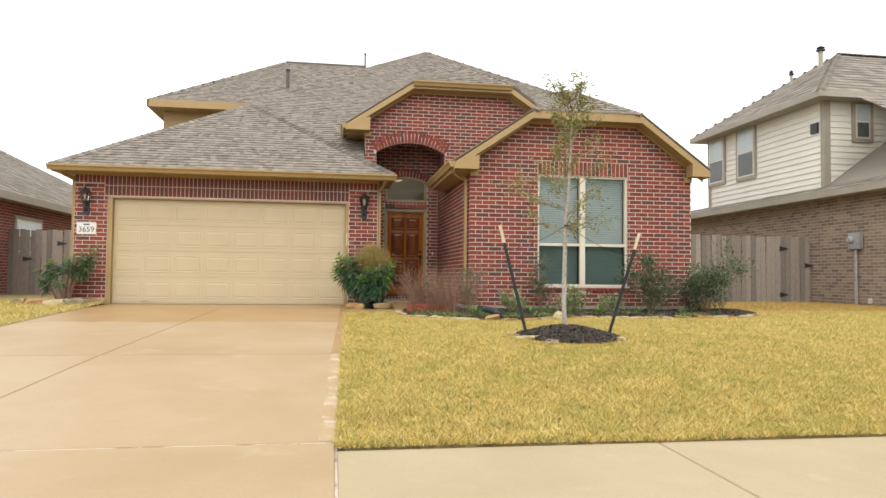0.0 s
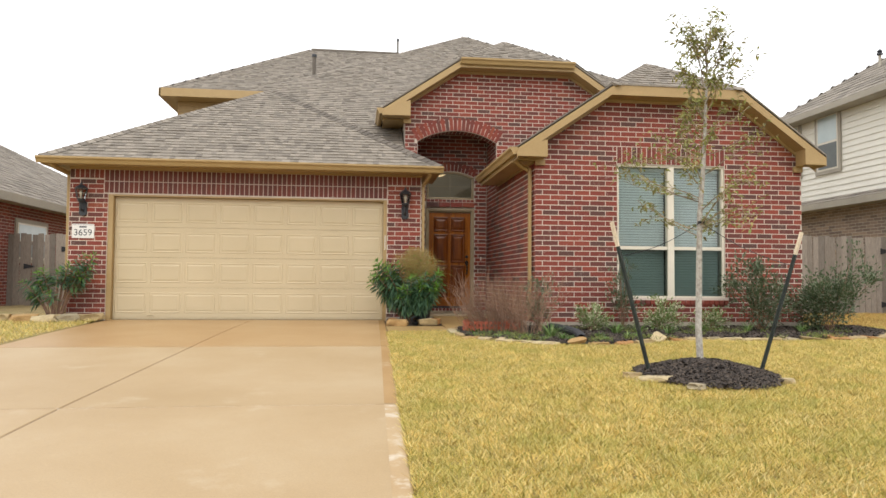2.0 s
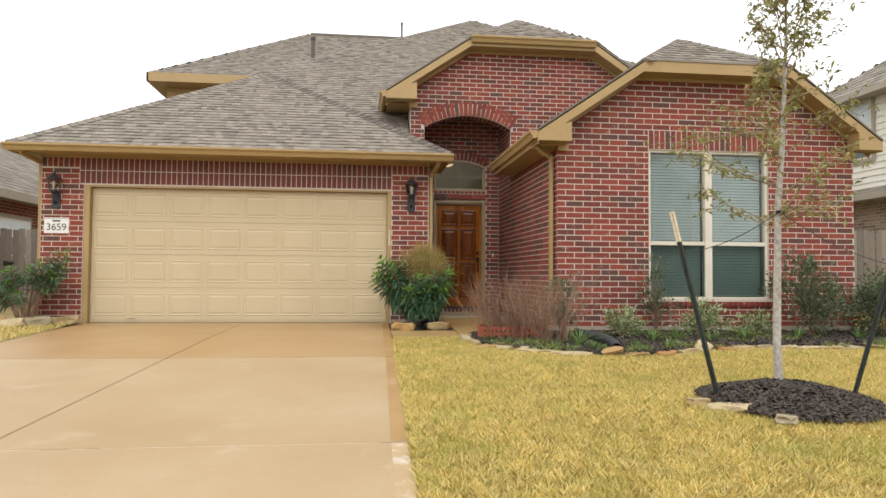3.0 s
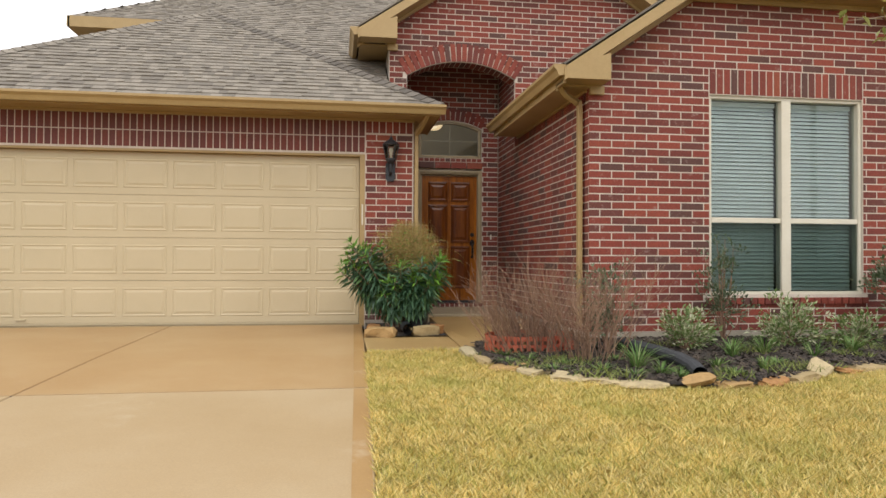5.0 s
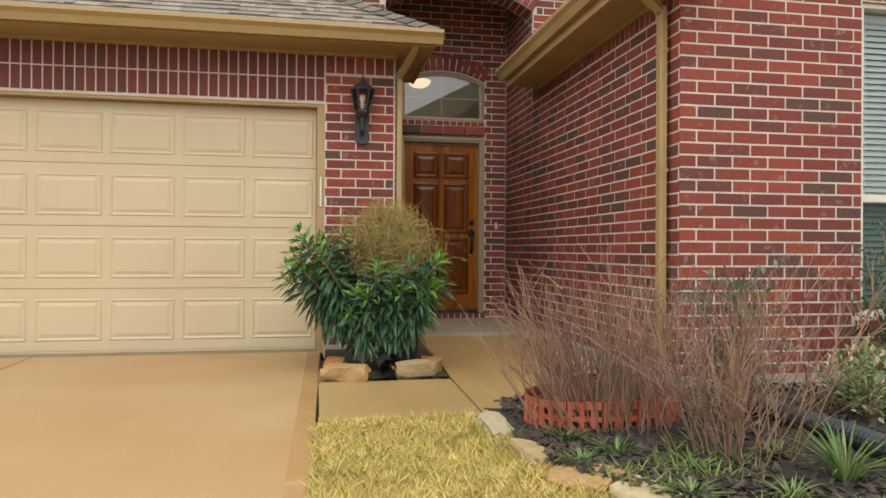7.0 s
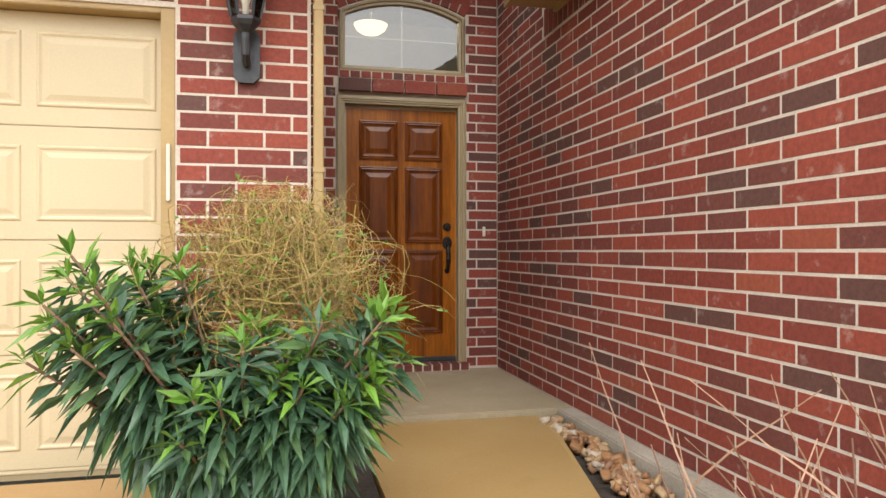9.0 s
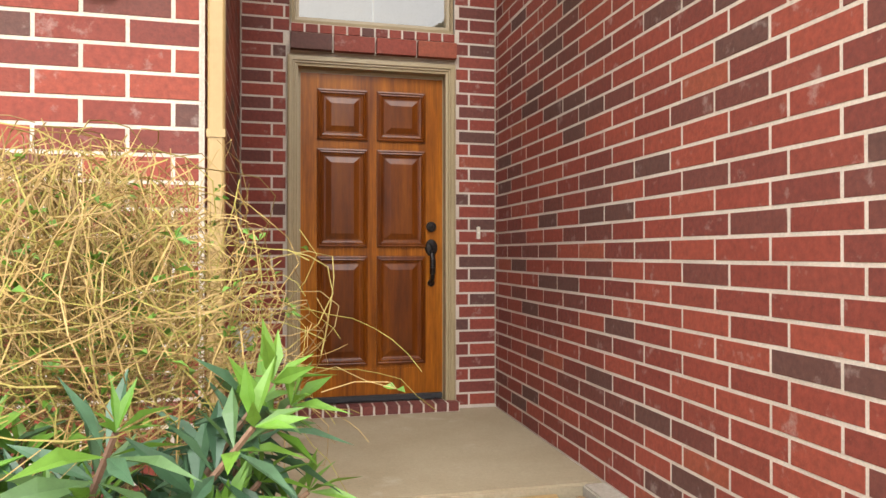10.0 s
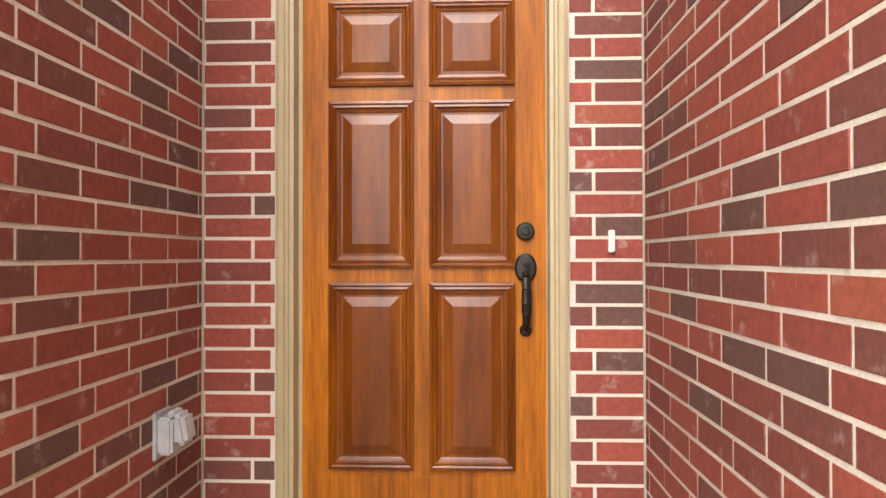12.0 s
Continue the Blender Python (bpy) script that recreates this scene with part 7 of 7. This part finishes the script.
tree = thing("young_tree", (TX, TY, tz), "slender staked young tree with sparse olive leaves", "tree")
rg = random.Random(101)
trunk_pts = [Vector(q) for q in ((0.02, 0, 0), (0.0, 0, 0.4), (0.01, 0, 0.9), (0.02, 0.0, 1.4), (0.06, 0, 1.85), (0.08, 0, 2.25), (0.1, 0, 2.68), (0.1, 0, 3.06))]
w = Sprigs()
for (a, b), (r0, r1) in zip(zip(trunk_pts, trunk_pts[1:]), ((0.031, 0.028), (0.028, 0.026), (0.026, 0.023), (0.023, 0.019), (0.019, 0.014), (0.014, 0.01), (0.01, 0.005))):
    w.twig([a, a.lerp(b, 0.5), b], r0, r1, 10)
w.done("trunk", BARK, tree)
limbs, lv = Sprigs(), Sprigs()
for i in range(56):
    h = rg.uniform(1.2, 3.02)
    k = min(6, max(0, next(j for j in range(7) if trunk_pts[j + 1].z >= h)))
    p = trunk_pts[k].lerp(trunk_pts[k + 1], (h - trunk_pts[k].z) / (trunk_pts[k + 1].z - trunk_pts[k].z))
    a = rg.uniform(0, 6.3)
    low = h < 2.0
    d = Vector((math.cos(a), math.sin(a), rg.uniform(0.1, 0.7) if low else rg.uniform(0.4, 1.2)))
    L = rg.uniform(0.3, 0.82) if low else rg.uniform(0.25, 0.5)
    pts = wander(p, d, L, 6, 0.18, lift=0.1, rng=rg)
    limbs.twig(pts, 0.006, 0.0018, 4)
    ends = [pts]
    for _ in range(3):
        q = wander(pts[rg.randrange(2, 6)], d + Vector((rg.uniform(-1, 1), rg.uniform(-1, 1), rg.uniform(-0.5, 0.6))), L * 0.45, 4, 0.3, rng=rg)
        limbs.twig(q, 0.0028, 0.001, 3)
        ends.append(q)
    for q in ends:
        for c in q[1:]:
            for _ in range(3):
                if rg.random() < 0.95:
                    ll = rg.uniform(0.035, 0.07)
                    lv.leaf(c + Vector((rg.uniform(-1, 1), rg.uniform(-1, 1), rg.uniform(-1, 1))) * 0.025, (rg.uniform(-1, 1), rg.uniform(-1, 1), rg.uniform(-0.6, 0.9)), ll, ll * 0.4, turn=rg.uniform(-1, 1))
limbs.done("limb_mass", TWIG_PALE, tree, kind="stuff")
lv.done("crown", LEAF_TREE, tree, kind="stuff")


def stake(foot, top, label):
    foot, top = Vector(foot), Vector(top)
    t = thing("tree_stake", foot, label, "stake", "tree stakes")
    v = top - foot
    T = [(-0.004, -0.02), (0.004, -0.02), (0.004, -0.004), (0.022, -0.004), (0.022, 0.004), (-0.022, 0.004), (-0.022, -0.004), (-0.004, -0.004)]
    part("post", sweep(bmesh.new(), [-v * 0.08, v * 0.84], [(a * 0.85, b * 0.85) for a, b in T], up=Vector((0, 1, 0))), POST_GREEN, t)
    part("bleached_tip", sweep(bmesh.new(), [v * 0.8405, v], [(a * 0.85, b * 0.85) for a, b in T], up=Vector((0, 1, 0))), POST_TIP, t, "bleached pale post tip")
    bm = bmesh.new()
    for k in range(9):
        p = v * (0.2 + 0.07 * k)
        box(bm, p.x - 0.006, p.x + 0.006, p.y - 0.024, p.y - 0.014, p.z - 0.008, p.z + 0.008)
    part("studs", bm, POST_GREEN, t)


stake((2.3, 8.19, lawn_z(2.3, 8.19)), (1.955, 8.18, 1.72), "dark green steel tree stake with pale tip")
stake((3.335, 8.2, lawn_z(3.335, 8.2)), (3.72, 8.16, 1.655), "dark green steel tree stake with pale tip")
for end, sag in (((2.03, 8.18, 1.42), 0.05), ((3.65, 8.17, 1.35), 0.05)):
    a, b = Vector((2.8, 8.23, 1.735)), Vector(end)
    pts = [a.lerp(b, k / 8) + Vector((0, 0, -sag * math.sin(math.pi * k / 8))) for k in range(9)]
    tie = thing("tree_tie", a, "thin dark guy wire from trunk to stake", "guy wire", "guy wires")
    part("wire", sweep(bmesh.new(), [p - a for p in pts], circle(0.0035, 5), up=Vector((0, 1, 0))), RUBBER, tie)
    part("trunk_loop", lathe(bmesh.new(), [(0.027, -0.012), (0.031, -0.008), (0.031, 0.008), (0.027, 0.012)], Matrix.Translation((0.005, 0.0, 0.0)), 12, caps=False), RUBBER, tie)

# ---------------------------------------------------------------- grass


def on_bed(x, y):
    return (1.1 < x < 8.05 and y > bed_front(x) - 0.05) or math.hypot(x - TX, y - TY + 0.12) < 0.52


def grass(name, count, region, label, seed, hmin, hmax, wid, mat=GRASS, weeds=False):
    rs = np.random.RandomState(seed)
    x0, x1, y0, y1 = region
    X, Y = rs.uniform(x0, x1, count), rs.uniform(y0, y1, count)
    if weeds:
        keep = [on_bed(a, b) and b < 12.9 and a < 7.0 and noise.noise((a * 1.9, b * 2.3, 7.0)) > 0.3 - 0.2 * (b - bed_front(a) < 0.3) for a, b in zip(X, Y)]
    else:
        keep = [not on_bed(a, b) and not (a < drive_edge(b) + 0.0 and a > -4.62) and not (b > 12.8 and -0.1 < a < 2.5) and not (a > 7.0 and b > 13.0 and a < 7.1) for a, b in zip(X, Y)]
    X, Y = X[keep], Y[keep]
    n = len(X)
    Z = np.array([lawn_z(a, b) for a, b in zip(X, Y)]) + (0.035 if weeds else -0.02)
    clump = np.array([noise.noise((a * 14, b * 14, 2.0)) for a, b in zip(X, Y)])
    H = rs.uniform(hmin, hmax, n) * (1 + 0.9 * clump)
    A = rs.uniform(0, 6.283, n)
    lean = rs.uniform(0.4, 1.7, n) * H
    LA = rs.uniform(0, 6.283, n)
    W = rs.uniform(0.6, 1.2, n) * wid
    V = np.empty((n, 3, 3))
    V[:, 0] = np.stack([X - np.cos(A) * W, Y - np.sin(A) * W, Z], 1)
    V[:, 1] = np.stack([X + np.cos(A) * W, Y + np.sin(A) * W, Z], 1)
    V[:, 2] = np.stack([X + np.cos(LA) * lean, Y + np.sin(LA) * lean, Z + H], 1)
    me = bpy.data.meshes.new(name)
    me.vertices.add(n * 3)
    me.vertices.foreach_set("co", V.reshape(-1))
    me.loops.add(n * 3)
    me.loops.foreach_set("vertex_index", np.arange(n * 3, dtype=np.int32))
    me.polygons.add(n)
    me.polygons.foreach_set("loop_start", np.arange(0, n * 3, 3, dtype=np.int32))
    me.update(calc_edges=True)
    me.materials.append(mat)
    return tagged(new(name, me), label, "grass", kind="stuff")


grass("lawn_grass", 620000, (0.03, 6.0, 4.24, 12.85), "dormant straw-coloured lawn grass with green flecks", 1, 0.02, 0.05, 0.0046)
grass("lawn_grass", 560000, (6.0, 13.0, 4.24, 17.3), "dormant straw-coloured lawn grass beside the neighbour", 2, 0.02, 0.05, 0.0055)
grass("lawn_grass", 60000, (8.1, 13.0, 13.2, 17.35), "rusty brown dormant grass before the fence", 4, 0.03, 0.07, 0.005, GRASS_RUST)
grass("lawn_grass", 60000, (-9.5, -4.6, 4.24, 16.0), "dormant straw-coloured lawn grass past the driveway", 3, 0.03, 0.06, 0.006)
grass("bed_weeds", 15000, (1.15, 7.0, 10.7, 12.9), "low yellow-green weeds scattered over the mulch bed", 9, 0.04, 0.075, 0.006, LEAF_WEED, weeds=True)

# ---------------------------------------------------------------- bricks and shingles, piece by piece
place_pieces(wall_door, DOOR_BRICKS)
place_pieces(wall_alcove, ALCOVE_BRICKS)
place_pieces(wall_wing_side, SIDE_BRICKS)
place_pieces(wall_wing_front, WING_BRICKS)
place_pieces(wall_garage, GARAGE_BRICKS)
place_pieces(wall_garage, GARAGE_SOLDIERS, BRICK_PLUM)
place_pieces(wall_porch, PORCH_BRICKS)
roof_plane(GARAGE_ROOF[1], GARAGE_ROOF[0], near=290, seed=21)
